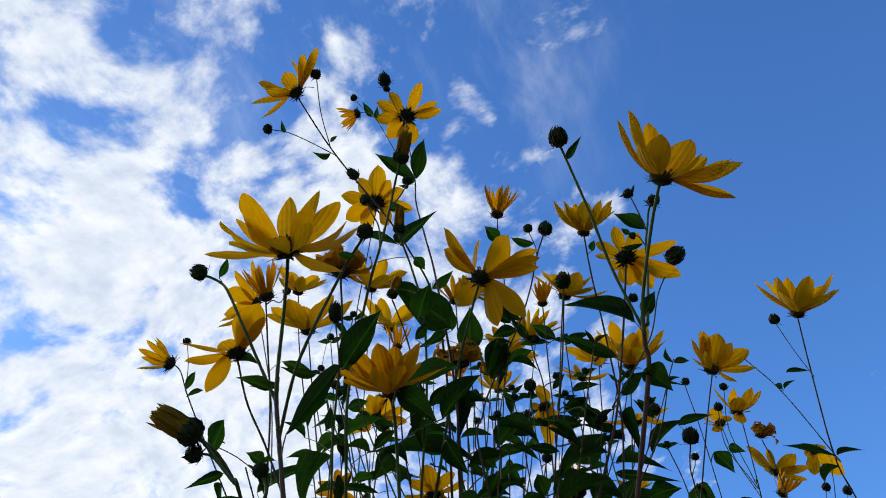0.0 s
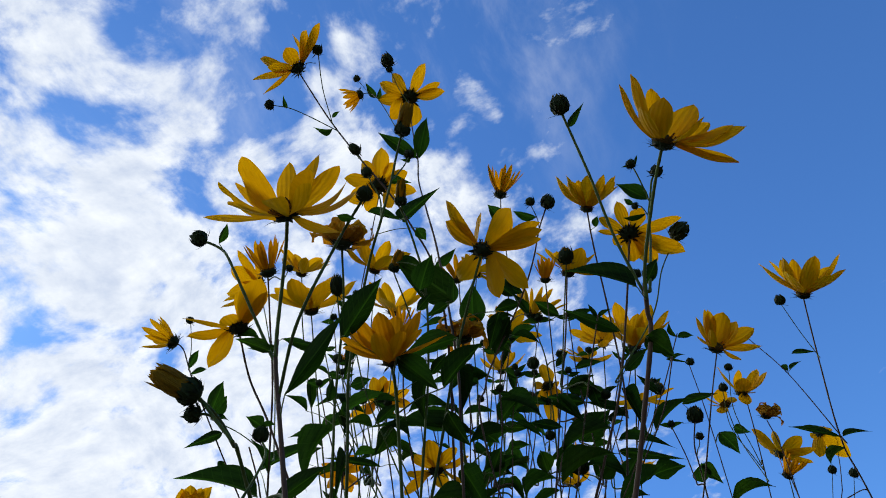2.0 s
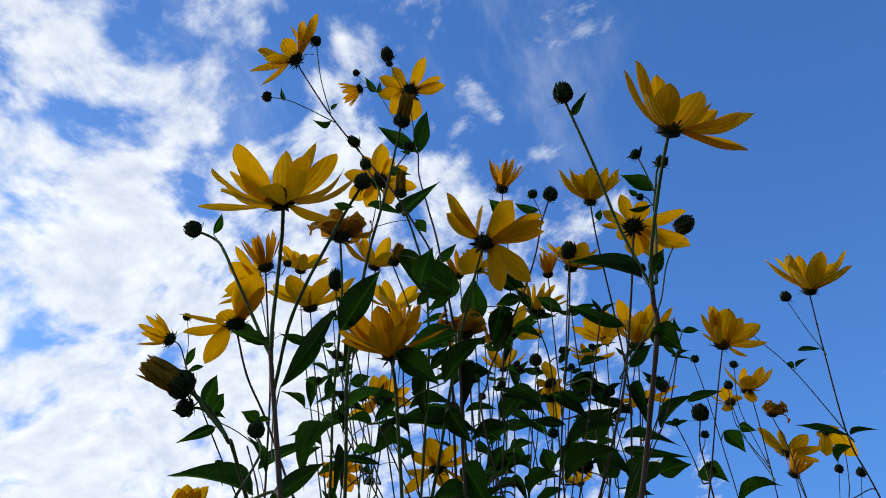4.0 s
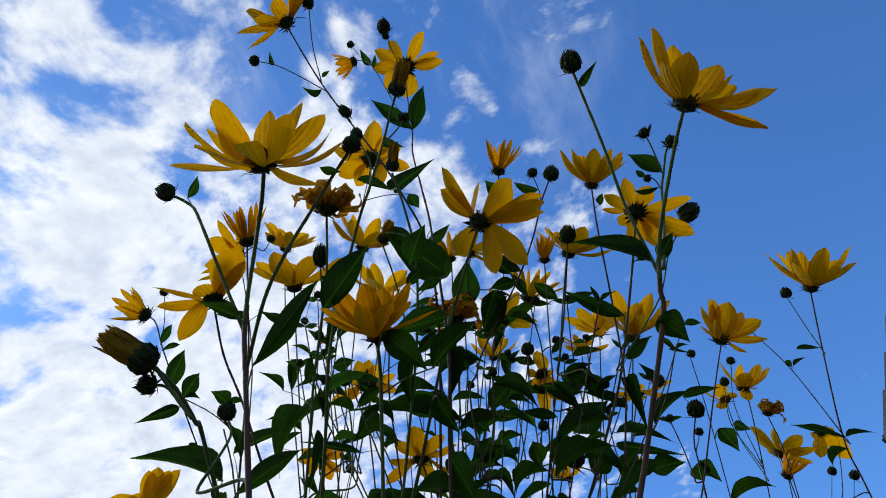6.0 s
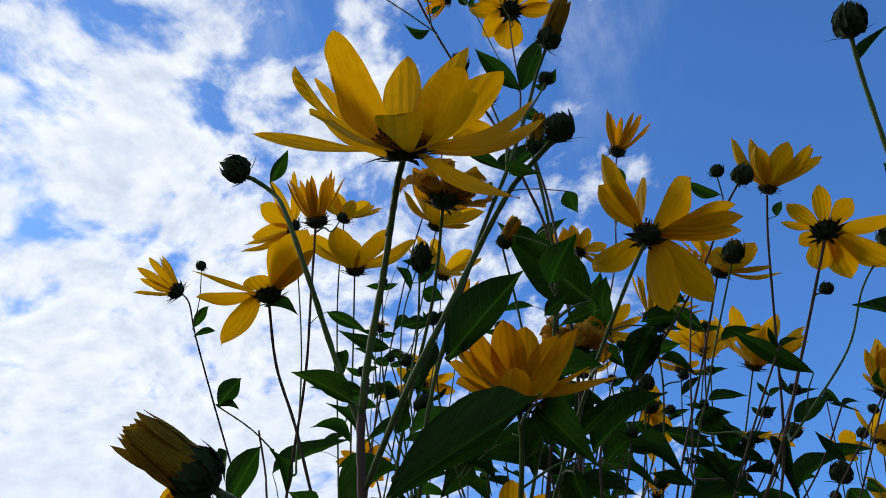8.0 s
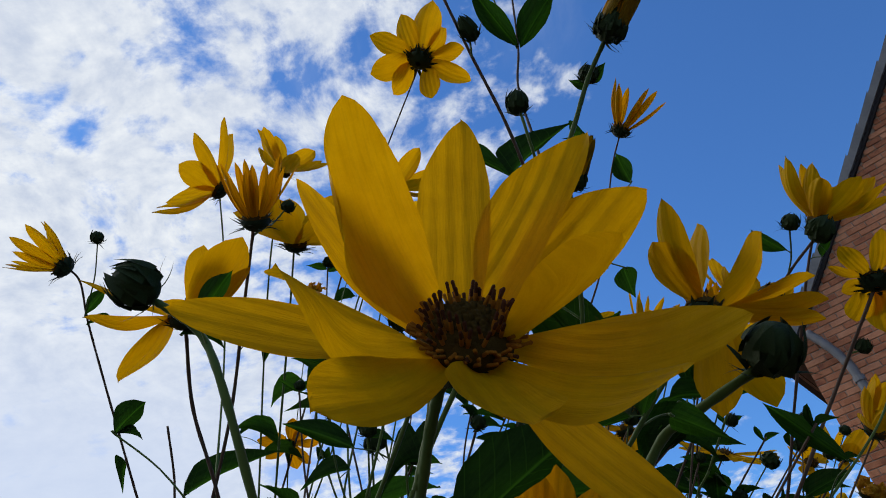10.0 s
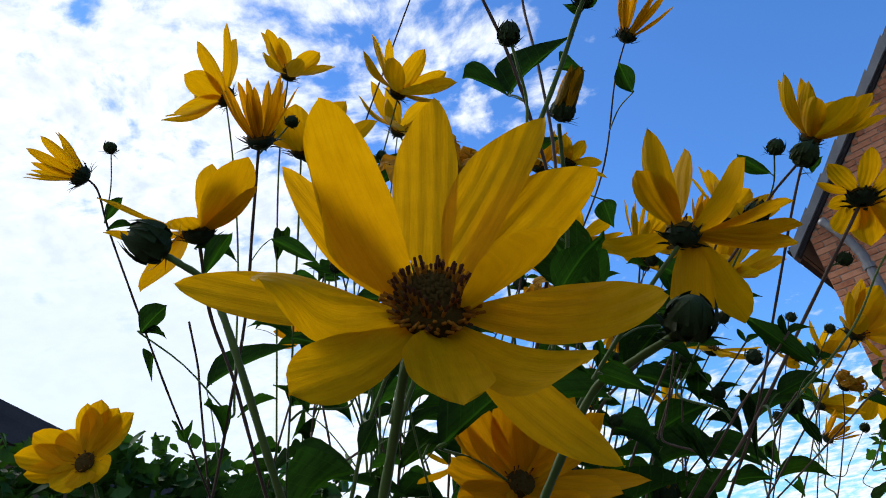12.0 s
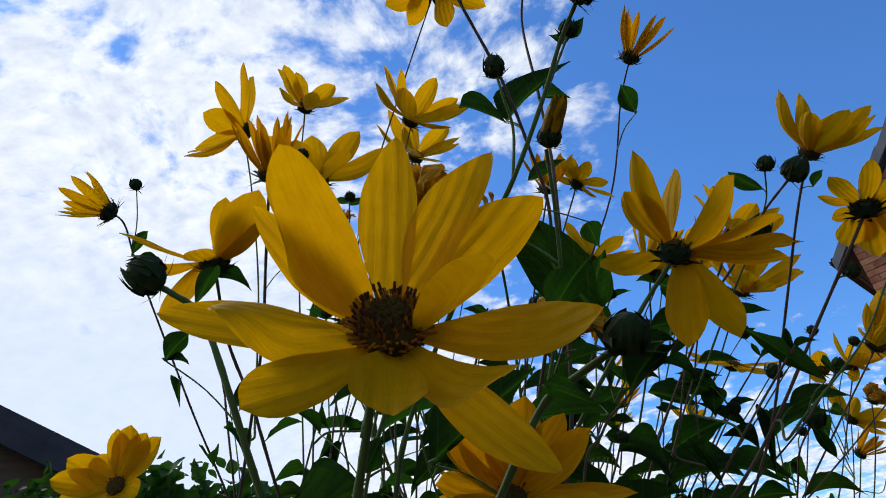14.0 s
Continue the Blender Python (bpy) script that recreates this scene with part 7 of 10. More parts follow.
leaf(p, (0.0828, 0.738, 1.5635), (0.0983, 0.7394, 1.5624), 0.0054, (-0.0155, 0.6338, 0.7738), 0)
stem(p, [(-0.0862, 0.4688, 1.5437), (-0.1066, 0.506, 1.5145), (-0.1227, 0.5515, 1.4715), (-0.1775, 0.7063, 1.3251), (-0.2369, 0.874, 1.0237), (-0.2623, 0.9458, 0)], 0.70101, 1.54601, red=True)
leaf(p, (-0.117, 0.5412, 1.487), (-0.1383, 0.5192, 1.5049), 0.0079, (-0.0197, 0.289, 1.0439), 3)
leaf(p, (-0.0885, 0.4743, 1.5394), (-0.0688, 0.473, 1.5202), 0.0052, (0.2715, 0.4918, 0.885), 1)
leaf(p, (-0.0875, 0.471, 1.5419), (-0.0929, 0.4571, 1.5528), 0.0042, (0.299, 0.3639, 0.9852), 4)
leaf(p, (-0.0875, 0.471, 1.5419), (-0.0725, 0.4718, 1.5413), 0.0034, (0.4126, 0.5496, 0.8397), 4)
bud(p, (-0.0853, 0.4672, 1.5449), (0.413, -0.7169, 0.5616), 0.0093, 0, 1.0)
stem(p, [(0.1638, 0.7953, 1.6288), (0.128, 0.8335, 1.5989), (0.0731, 0.8717, 1.5585), (-0.0813, 0.9793, 1.4446), (-0.2559, 1.101, 1.1668), (-0.3307, 1.1531, 0)], 0.522597, 1.42421, red=True)
leaf(p, (0.1123, 0.8429, 1.5915), (0.131, 0.8353, 1.5806), 0.0064, (0.2192, 0.6749, 0.7416), 4)
leaf(p, (0.1162, 0.8393, 1.5943), (0.1015, 0.8609, 1.6171), 0.0044, (0.2434, 0.413, 0.9468), 1)
leaf(p, (0.162, 0.7985, 1.6263), (0.1505, 0.7855, 1.6364), 0.0048, (-0.0737, 0.4378, 0.9273), 1)
leaf(p, (0.162, 0.7985, 1.6263), (0.1777, 0.7915, 1.6317), 0.0050, (-0.1595, 0.475, 0.8982), 2)
bud(p, (0.1651, 0.7932, 1.6305), (0.413, -0.7169, 0.5616), 0.0142, 1, 1.0)
leaf(p, (0.064, 0.864, 1.5025), (0.0337, 0.898, 1.5183), 0.0103, (-0.5395, -0.0961, 1), 3)
leaf(p, (0.0296, 0.907, 1.448), (0.0698, 0.8663, 1.4529), 0.0118, (0.3019, -0.1598, 1), 1)
leaf(p, (-0.0058, 0.9512, 1.3919), (0.0112, 0.8908, 1.3919), 0.0114, (0.4417, 0.4846, 1), 2)
leaf(p, (-0.0346, 0.9873, 1.3155), (-0.014, 0.9334, 1.3147), 0.0167, (-0.2924, 0.0379, 1), 4)
leaf(p, (-0.0531, 1.0104, 1.2614), (-0.0346, 1.0667, 1.2779), 0.0120, (0.0346, 0.4624, 1), 3)
leaf(p, (-0.0733, 1.0357, 1.2019), (-0.0432, 0.9975, 1.1911), 0.0120, (0.0273, 0.1137, 1), 4)
leaf(p, (0.0557, 0.9018, 1.5597), (0.0616, 0.9322, 1.5454), 0.0059, (-0.1959, 0.4112, 1), 1)
leaf(p, (0.0295, 0.9464, 1.5088), (0.0009, 0.9893, 1.5016), 0.0119, (-0.3716, -0.7922, 1), 3)
leaf(p, (0.0006, 0.9958, 1.4525), (0.0178, 1.0364, 1.4572), 0.0085, (0.0642, 0.2504, 1), 2)
leaf(p, (-0.0193, 1.0296, 1.4072), (-0.0607, 0.9923, 1.3806), 0.0158, (0.5574, 0.3122, 1), 1)
leaf(p, (-0.0322, 1.0516, 1.3606), (-0.0443, 1.0977, 1.345), 0.0132, (0.3737, -0.2822, 1), 3)
leaf(p, (-0.0513, 1.0843, 1.2915), (-0.0405, 1.0424, 1.3089), 0.0127, (-0.2635, -0.4167, 1), 2)
leaf(p, (-0.1334, 0.5819, 1.4428), (-0.1135, 0.6124, 1.4369), 0.0094, (0.0021, -0.5484, 1), 1)
leaf(p, (-0.1512, 0.6321, 1.3953), (-0.1143, 0.6531, 1.4046), 0.0077, (-0.1408, 0.1914, 1), 1)
leaf(p, (-0.1733, 0.6944, 1.3364), (-0.1954, 0.6582, 1.3163), 0.0131, (0.8892, 0.308, 1), 4)
leaf(p, (-0.1855, 0.729, 1.2843), (-0.2122, 0.6903, 1.2862), 0.0088, (-0.1721, 0.0908, 1), 2)
leaf(p, (-0.1997, 0.7691, 1.2122), (-0.2205, 0.7289, 1.2007), 0.0131, (0.3524, 0.1707, 1), 4)
leaf(p, (-0.2116, 0.8027, 1.1518), (-0.1838, 0.7563, 1.1617), 0.0104, (-0.3268, -0.2469, 1), 4)
leaf(p, (0.0552, 0.8842, 1.5452), (0.0957, 0.8622, 1.5306), 0.0093, (0.3003, 0.1445, 1), 0)
leaf(p, (-0.0016, 0.9238, 1.5034), (-0.0048, 0.9624, 1.5108), 0.0073, (-0.0884, -0.4588, 1), 2)
leaf(p, (-0.0523, 0.9591, 1.4661), (-0.0479, 1.017, 1.4786), 0.0150, (0.0015, 0.4937, 1), 4)
leaf(p, (-0.1025, 0.9941, 1.411), (-0.1334, 1.0446, 1.4016), 0.0140, (-0.0336, -0.1762, 1), 4)
leaf(p, (-0.1291, 1.0126, 1.3686), (-0.1693, 1.0391, 1.3877), 0.0121, (-0.218, -0.0584, 1), 0)
leaf(p, (-0.1582, 1.0329, 1.3222), (-0.1988, 1.0052, 1.3343), 0.0104, (-0.3452, -0.0574, 1), 2)
p = plant("sunflower stalk with a pair of small open heads", (0.0956, 1.2286, 0))
stem(p, [(0.2625, 0.821, 1.5811), (0.2537, 0.8532, 1.5501), (0.236, 0.8952, 1.4975), (0.1801, 1.0281, 1.3313), (0.1209, 1.1684, 1.0162), (0.0956, 1.2286, 0)], 0.66, 1.716, red=True)
placed_flower(p, (0.2594, 0.8193, 1.5824), (0.5594, -0.5574, 0.6135), 0.0146, [(-179, 39, 0.0420, 0.0208), (120, 71, 0.0287, 0.0208), (-106, 49, 0.0242, 0.0208), (25, 54, 0.0392, 0.0208), (5, 44, 0.0431, 0.0249), (-24, 9, 0.0174, 0.0229), (-64, -54, 0.0183, 0.0229)], 20)
placed_flower(p, (0.2377, 0.8373, 1.5873), (0.0766, -0.7849, 0.6148), 0.0134, [(-180, 43, 0.0323, 0.0169), (-164, 23, 0.0232, 0.0190), (86, 66, 0.0201, 0.0190), (14, 12, 0.0166, 0.0190), (-139, -23, 0.0165, 0.0169)], 21)
stem(p, [(0.2388, 0.8326, 1.5911), (0.2337, 0.867, 1.5514), (0.2286, 0.8572, 1.4956)], 0.54, 0.624)
bud(p, (0.2334, 0.7852, 1.5774), (0.2486, -0.7625, 0.5973), 0.0121, 1, 1.0)
bud(p, (0.2498, 0.7689, 1.5902), (0.2486, -0.7625, 0.5973), 0.0107, 0, 1.0)
stem(p, [(0.2487, 0.7722, 1.5876), (0.234, 0.8099, 1.558), (0.2336, 0.85, 1.5139)], 0.48, 0.572)
stem(p, [(0.2311, 0.7892, 1.5742), (0.2219, 0.8241, 1.5469), (0.2307, 0.855, 1.51)], 0.48, 0.572)
leaf(p, (0.2417, 0.8373, 1.5366), (0.2252, 0.8252, 1.546), 0.0117, (-0.2608, 0.6274, 0.7788), 0)
leaf(p, (0.2232, 0.9257, 1.4594), (0.1988, 0.8781, 1.469), 0.0143, (-0.1421, 0.1015, 1), 0)
leaf(p, (0.2025, 0.9749, 1.3979), (0.1793, 1.0255, 1.38), 0.0133, (0.1606, 0.4302, 1), 4)
leaf(p, (0.1844, 1.0179, 1.344), (0.2238, 0.9999, 1.3429), 0.0100, (0.3347, 0.0561, 1), 2)
leaf(p, (0.1744, 1.0416, 1.3009), (0.2145, 1.0832, 1.3226), 0.0170, (-0.4218, 0.007, 1), 3)
leaf(p, (0.1646, 1.0647, 1.249), (0.1971, 1.1047, 1.2332), 0.0146, (0.4623, 0.2494, 1), 1)
leaf(p, (0.1515, 1.0958, 1.1792), (0.1817, 1.0641, 1.1725), 0.0092, (0.5988, -0.638, 1), 1)
p = plant("tall sunflower stalk with two distant open heads", (-0.4903, 1.0516, 0))
stem(p, [(-0.1129, 0.5891, 1.8326), (-0.1513, 0.6414, 1.784), (-0.2037, 0.7187, 1.7272), (-0.2456, 0.7674, 1.6574), (-0.3428, 0.8803, 1.4955), (-0.4461, 1.0002, 1.1833), (-0.4903, 1.0516, 0)], 0.66, 2.028)
flower(p, (-0.1114, 0.5849, 1.8359), (0.6677, -0.6615, 0.3414), 0.0839, 9, 34, 22)
stem(p, [(-0.132, 0.7444, 1.9142), (-0.163, 0.7436, 1.7878), (-0.2092, 0.7255, 1.6242)], 0.66, 1.04)
flower(p, (-0.1293, 0.7399, 1.9177), (0.5627, -0.7009, 0.4383), 0.0982, 9, 36, 23)
leaf(p, (-0.0779, 0.5667, 1.6723), (-0.0428, 0.5701, 1.6696), 0.0081, (0.3483, 0.5109, 0.8701), 0)
leaf(p, (-0.1674, 0.5533, 1.6193), (-0.1434, 0.5555, 1.6176), 0.0142, (0.2535, 0.8611, 0.5957), 2)
stem(p, [(-0.1283, 0.5156, 1.7124), (-0.1579, 0.5411, 1.6669), (-0.1723, 0.5569, 1.5783), (-0.1728, 0.5571, 1.502)], 0.6, 0.78)
bud(p, (-0.1272, 0.5137, 1.7139), (0.413, -0.7169, 0.5616), 0.0086, 1, 1.0)
leaf(p, (-0.1297, 0.5179, 1.7105), (-0.1436, 0.5118, 1.7153), 0.0060, (0.2183, 0.7026, 0.7199), 0)
leaf(p, (-0.1302, 0.5189, 1.7098), (-0.1118, 0.5146, 1.7131), 0.0053, (0.061, 0.7889, 0.6523), 0)
bud(p, (-0.1479, 0.5295, 1.5745), (0.413, -0.7169, 0.5616), 0.0139, 1, 1.0)
half_open(p, (-0.1074, 0.6266, 1.7524), (0.413, -0.7169, 0.5616), 0.0327, 7, 66, 4, thin=0.16, body=0.36)
stem(p, [(-0.1081, 0.6277, 1.7516), (-0.1305, 0.6429, 1.6888), (-0.1547, 0.6434, 1.6123)], 0.54, 0.676)
leaf(p, (-0.1323, 0.5219, 1.6439), (-0.1574, 0.5183, 1.6467), 0.0112, (-0.199, 0.6356, 0.7724), 1)
stem(p, [(-0.0251, 0.7286, 1.694), (-0.0466, 0.7759, 1.657), (-0.0841, 0.825, 1.6078), (-0.1886, 0.962, 1.471), (-0.3031, 1.1122, 1.1763), (-0.3522, 1.1766, 0)], 0.590778, 1.65736, red=True)
leaf(p, (-0.0742, 0.814, 1.6271), (-0.0293, 0.7983, 1.6168), 0.0099, (0.3367, 0.6048, 0.7965), 4)
leaf(p, (-0.027, 0.7319, 1.6914), (-0.0365, 0.7245, 1.6972), 0.0054, (-0.2494, 0.3756, 0.976), 2)
leaf(p, (-0.027, 0.7319, 1.6914), (-0.0083, 0.7365, 1.6878), 0.0046, (0.3167, 0.7732, 0.6646), 3)
leaf(p, (-0.2048, 0.72, 1.7254), (-0.2313, 0.6911, 1.7154), 0.0101, (-0.0616, -0.0355, 1), 4)
leaf(p, (-0.2401, 0.761, 1.6665), (-0.2355, 0.7999, 1.6801), 0.0105, (0.1703, 0.2136, 1), 3)
leaf(p, (-0.2659, 0.791, 1.6235), (-0.274, 0.8286, 1.6371), 0.0088, (0.4393, -0.5998, 1), 4)
leaf(p, (-0.2912, 0.8203, 1.5815), (-0.2841, 0.7591, 1.5908), 0.0125, (0.3111, 0.0242, 1), 4)
leaf(p, (-0.3298, 0.8652, 1.5172), (-0.2818, 0.9094, 1.535), 0.0172, (0.6237, 0.1958, 1), 0)
leaf(p, (-0.3532, 0.8924, 1.4641), (-0.3846, 0.8639, 1.4662), 0.0077, (-0.1457, -0.2293, 1), 4)
leaf(p, (-0.0866, 0.8283, 1.6046), (-0.0433, 0.8216, 1.5843), 0.0105, (-0.4548, -0.1314, 1), 0)
leaf(p, (-0.1271, 0.8814, 1.5515), (-0.0708, 0.8965, 1.5695), 0.0131, (-0.0209, -0.0048, 1), 1)
leaf(p, (-0.1525, 0.9148, 1.5182), (-0.1353, 0.9704, 1.5368), 0.0108, (0.0879, -0.482, 1), 4)
leaf(p, (-0.1775, 0.9474, 1.4856), (-0.1358, 0.9708, 1.4973), 0.0103, (-0.2964, 0.114, 1), 3)
leaf(p, (-0.2087, 0.9884, 1.4193), (-0.243, 0.9389, 1.4165), 0.0108, (0.2151, 0.2694, 1), 0)
leaf(p, (-0.2271, 1.0125, 1.372), (-0.2345, 1.0608, 1.3933), 0.0104, (0.5507, -0.4696, 1), 4)
p = plant("sunflower stalk, dark-eyed open head", (-0.5265, 1.0862, 0))
stem(p, [(-0.1912, 0.7657, 1.7705), (-0.2159, 0.7828, 1.7175), (-0.243, 0.8093, 1.6801), (-0.355, 0.9187, 1.5256), (-0.4751, 1.036, 1.2184), (-0.5265, 1.0862, 0)], 0.72, 1.872)
placed_flower(p, (-0.1902, 0.7624, 1.773), (0.3631, 0.0548, 0.9301), 0.0198, [(-104, 46, 0.0356, 0.0211), (-71, 59, 0.0360, 0.0211), (-27, 49, 0.0345, 0.0211), (7, 20, 0.0453, 0.0235), (20, -0, 0.0451, 0.0258), (43, -38, 0.0302, 0.0235), (-180, -46, 0.0290, 0.0211), (180, -29, 0.0514, 0.0211), (-145, 15, 0.0328, 0.0188)], 24)
bud(p, (-0.1512, 0.5308, 1.5734), (0.413, -0.7169, 0.5616), 0.0127, 1, 1.0)
stem(p, [(-0.1525, 0.5343, 1.5707), (-0.1589, 0.5557, 1.5412), (-0.1653, 0.5598, 1.4999)], 0.6, 0.936)
leaf(p, (-0.1199, 0.4986, 1.497), (-0.1449, 0.5127, 1.4859), 0.0185, (0.3036, 0.6298, 0.7769), 3)
leaf(p, (-0.145, 0.5246, 1.5275), (-0.1651, 0.5127, 1.5368), 0.0120, (0.5627, 0.4914, 0.8853), 3)
stem(p, [(-0.0401, 0.6689, 1.6562), (-0.0656, 0.7111, 1.6231), (-0.093, 0.7598, 1.5752), (-0.1748, 0.9053, 1.4318), (-0.2638, 1.0635, 1.1326), (-0.3019, 1.1312, 0)], 0.701963, 1.71064)
leaf(p, (-0.068, 0.7199, 1.6162), (-0.0557, 0.7524, 1.6182), 0.0046, (0.5055, 0.5908, 0.8075), 0)
leaf(p, (-0.0418, 0.6719, 1.6539), (-0.0517, 0.6693, 1.6559), 0.0055, (0.5124, 0.4498, 0.918), 3)
leaf(p, (-0.0418, 0.6719, 1.6539), (-0.0267, 0.67, 1.6554), 0.0045, (0.0417, 0.3375, 1.0059), 2)
bud(p, (-0.0389, 0.6669, 1.6578), (0.413, -0.7169, 0.5616), 0.0136, 0, 1.0)
leaf(p, (-0.2757, 0.8413, 1.635), (-0.2517, 0.8934, 1.626), 0.0140, (0.0217, -0.4019, 1), 3)
leaf(p, (-0.3098, 0.8746, 1.5879), (-0.3405, 0.8968, 1.5984), 0.0113, (-0.3082, -0.0934, 1), 4)
leaf(p, (-0.3477, 0.9116, 1.5356), (-0.3295, 0.9464, 1.5461), 0.0110, (0.7374, 0.0224, 1), 1)
leaf(p, (-0.3794, 0.9426, 1.4631), (-0.3979, 0.9877, 1.4451), 0.0147, (-0.4443, 0.0885, 1), 4)
leaf(p, (-0.4035, 0.9661, 1.4016), (-0.3994, 0.916, 1.3853), 0.0100, (0.0691, 0.3029, 1), 1)
leaf(p, (-0.4334, 0.9953, 1.3249), (-0.3912, 0.9751, 1.3156), 0.0122, (-0.4382, -0.1816, 1), 2)
leaf(p, (-0.0971, 0.7673, 1.5678), (-0.0474, 0.7399, 1.5606), 0.0105, (-0.2024, 0.0488, 1), 1)
leaf(p, (-0.1196, 0.8072, 1.5285), (-0.0857, 0.7661, 1.5163), 0.0144, (0.1873, 0.3475, 1), 3)
leaf(p, (-0.1498, 0.8608, 1.4757), (-0.1997, 0.8484, 1.4656), 0.0145, (-0.156, -0.2635, 1), 0)
leaf(p, (-0.1715, 0.8994, 1.4377), (-0.179, 0.8574, 1.4355), 0.0081, (-0.6686, -0.2523, 1), 2)
leaf(p, (-0.19, 0.9323, 1.3808), (-0.1367, 0.9235, 1.3974), 0.0105, (-0.091, -0.0344, 1), 1)
leaf(p, (-0.208, 0.9644, 1.32), (-0.2619, 0.9341, 1.3237), 0.0141, (0.3862, -0.0872, 1), 4)
p = plant("short sunflower stalk with an open head from behind", (-0.2534, 0.9302, 0))
stem(p, [(-0.1074, 0.5818, 1.4914), (-0.1097, 0.6, 1.4719), (-0.1166, 0.616, 1.45), (-0.1714, 0.7417, 1.278), (-0.2288, 0.8737, 0.959), (-0.2534, 0.9302, 0)], 0.84, 2.028)
placed_flower(p, (-0.1071, 0.5791, 1.4938), (0.2781, -0.2093, 0.9375), 0.0149, [(-112, 12, 0.0360, 0.0180), (-84, 22, 0.0392, 0.0190), (-42, 15, 0.0372, 0.0190), (150, 5, 0.0412, 0.0185), (161, -24, 0.0420, 0.0190), (6, 18, 0.0345, 0.0190), (20, -20, 0.0410, 0.0190), (88, -12, 0.0405, 0.0180)], 25)
leaf(p, (-0.0661, 0.5905, 1.4759), (-0.032, 0.5885, 1.4774), 0.0179, (0.1823, 0.8621, 0.5949), 0)
stem(p, [(0.0036, 0.5525, 1.5361), (-0.0203, 0.5845, 1.511), (-0.0448, 0.6219, 1.4738), (-0.1378, 0.7633, 1.3332), (-0.2392, 0.9174, 1.0358), (-0.2826, 0.9835, 0)], 0.598911, 1.28826, red=True)
leaf(p, (-0.0188, 0.5869, 1.5092), (0.0013, 0.6118, 1.4981), 0.0058, (0.3787, 0.5733, 0.8212), 0)
leaf(p, (-0.0132, 0.5784, 1.5159), (0.0051, 0.5892, 1.5146), 0.0054, (-0.003, 0.2915, 1.0419), 2)
leaf(p, (0.0022, 0.555, 1.5342), (-0.006, 0.5454, 1.5416), 0.0062, (0.0918, 0.6718, 0.7441), 1)
leaf(p, (0.0022, 0.555, 1.5342), (0.02, 0.5557, 1.5336), 0.0038, (0.4275, 0.4478, 0.9195), 0)
bud(p, (0.0045, 0.5509, 1.5373), (0.413, -0.7169, 0.5616), 0.0076, 0, 1.0)
leaf(p, (-0.1486, 0.6894, 1.3495), (-0.1869, 0.6633, 1.3621), 0.0106, (0.3146, -0.0278, 1), 3)
leaf(p, (-0.1669, 0.7315, 1.292), (-0.2155, 0.7146, 1.2691), 0.0118, (0.4528, -0.2031, 1), 3)
leaf(p, (-0.1827, 0.7678, 1.2148), (-0.2459, 0.7617, 1.2167), 0.0115, (-0.1696, 0.4627, 1), 1)
leaf(p, (-0.191, 0.7868, 1.169), (-0.1848, 0.8227, 1.1534), 0.0067, (-0.2149, 0.3864, 1), 0)
leaf(p, (-0.2035, 0.8155, 1.0995), (-0.208, 0.7705, 1.0853), 0.0127, (0.0084, -0.1163, 1), 1)
leaf(p, (-0.0665, 0.6549, 1.441), (-0.101, 0.6306, 1.4485), 0.0104, (-0.0563, 0.4632, 1), 1)
leaf(p, (-0.1036, 0.7113, 1.3849), (-0.1228, 0.7425, 1.3704), 0.0107, (0.1215, 0.6244, 1), 1)
leaf(p, (-0.1363, 0.761, 1.3354), (-0.1551, 0.7158, 1.3502), 0.0141, (0.0138, -0.0579, 1), 3)
leaf(p, (-0.1619, 0.7999, 1.2625), (-0.113, 0.8384, 1.2678), 0.0155, (-0.1236, 0.0378, 1), 1)
leaf(p, (-0.1838, 0.8333, 1.1981), (-0.2313, 0.8131, 1.2027), 0.0103, (0.091, -0.2723, 1), 2)
leaf(p, (-0.2034, 0.8631, 1.1406), (-0.1429, 0.882, 1.1285), 0.0136, (-0.0768, 0.2782, 1), 3)
p = plant("sunflower stalk with an open head behind a bud", (-0.2689, 0.879, 0))
stem(p, [(0.0946, 0.5225, 1.6053), (0.0649, 0.565, 1.5643), (0.025, 0.6114, 1.5121), (-0.0039, 0.6377, 1.4664), (-0.1096, 0.7339, 1.2991), (-0.2211, 0.8355, 0.9833), (-0.2689, 0.879, 0)], 0.78, 2.184, red=True)
flower(p, (0.0972, 0.5204, 1.607), (0.6207, -0.6381, 0.4555), 0.0667, 10, 34, 26)
bud(p, (0.0952, 0.4774, 1.5847), (0.381, -0.7279, 0.5702), 0.0162, 2, 1.2)
stem(p, [(0.092, 0.484, 1.5796), (0.0696, 0.5178, 1.5518), (0.0447, 0.5531, 1.5178)], 0.66, 0.728)
half_open(p, (0.0703, 0.5038, 1.5946), (0.381, -0.7279, 0.5702), 0.0255, 10, 74, 6, thin=0.2, body=0.36)
stem(p, [(0.0696, 0.505, 1.5936), (0.0497, 0.5414, 1.5524), (0.0272, 0.5714, 1.4971)], 0.6, 0.728, red=True)
leaf(p, (0.0214, 0.6065, 1.5395), (0.058, 0.6247, 1.5252), 0.0137, (-0.422, 0.5953, 0.804), 1)
stem(p, [(0.0802, 0.569, 1.5943), (0.0624, 0.6076, 1.5514), (0.0491, 0.6288, 1.4966), (0.036, 0.6316, 1.4436)], 0.6, 0.78, red=True)
bud(p, (0.0812, 0.5673, 1.5956), (0.413, -0.7169, 0.5616), 0.0080, 1, 1.0)
leaf(p, (0.0789, 0.5712, 1.5925), (0.0668, 0.5643, 1.598), 0.0055, (0.2146, 0.5473, 0.8416), 0)
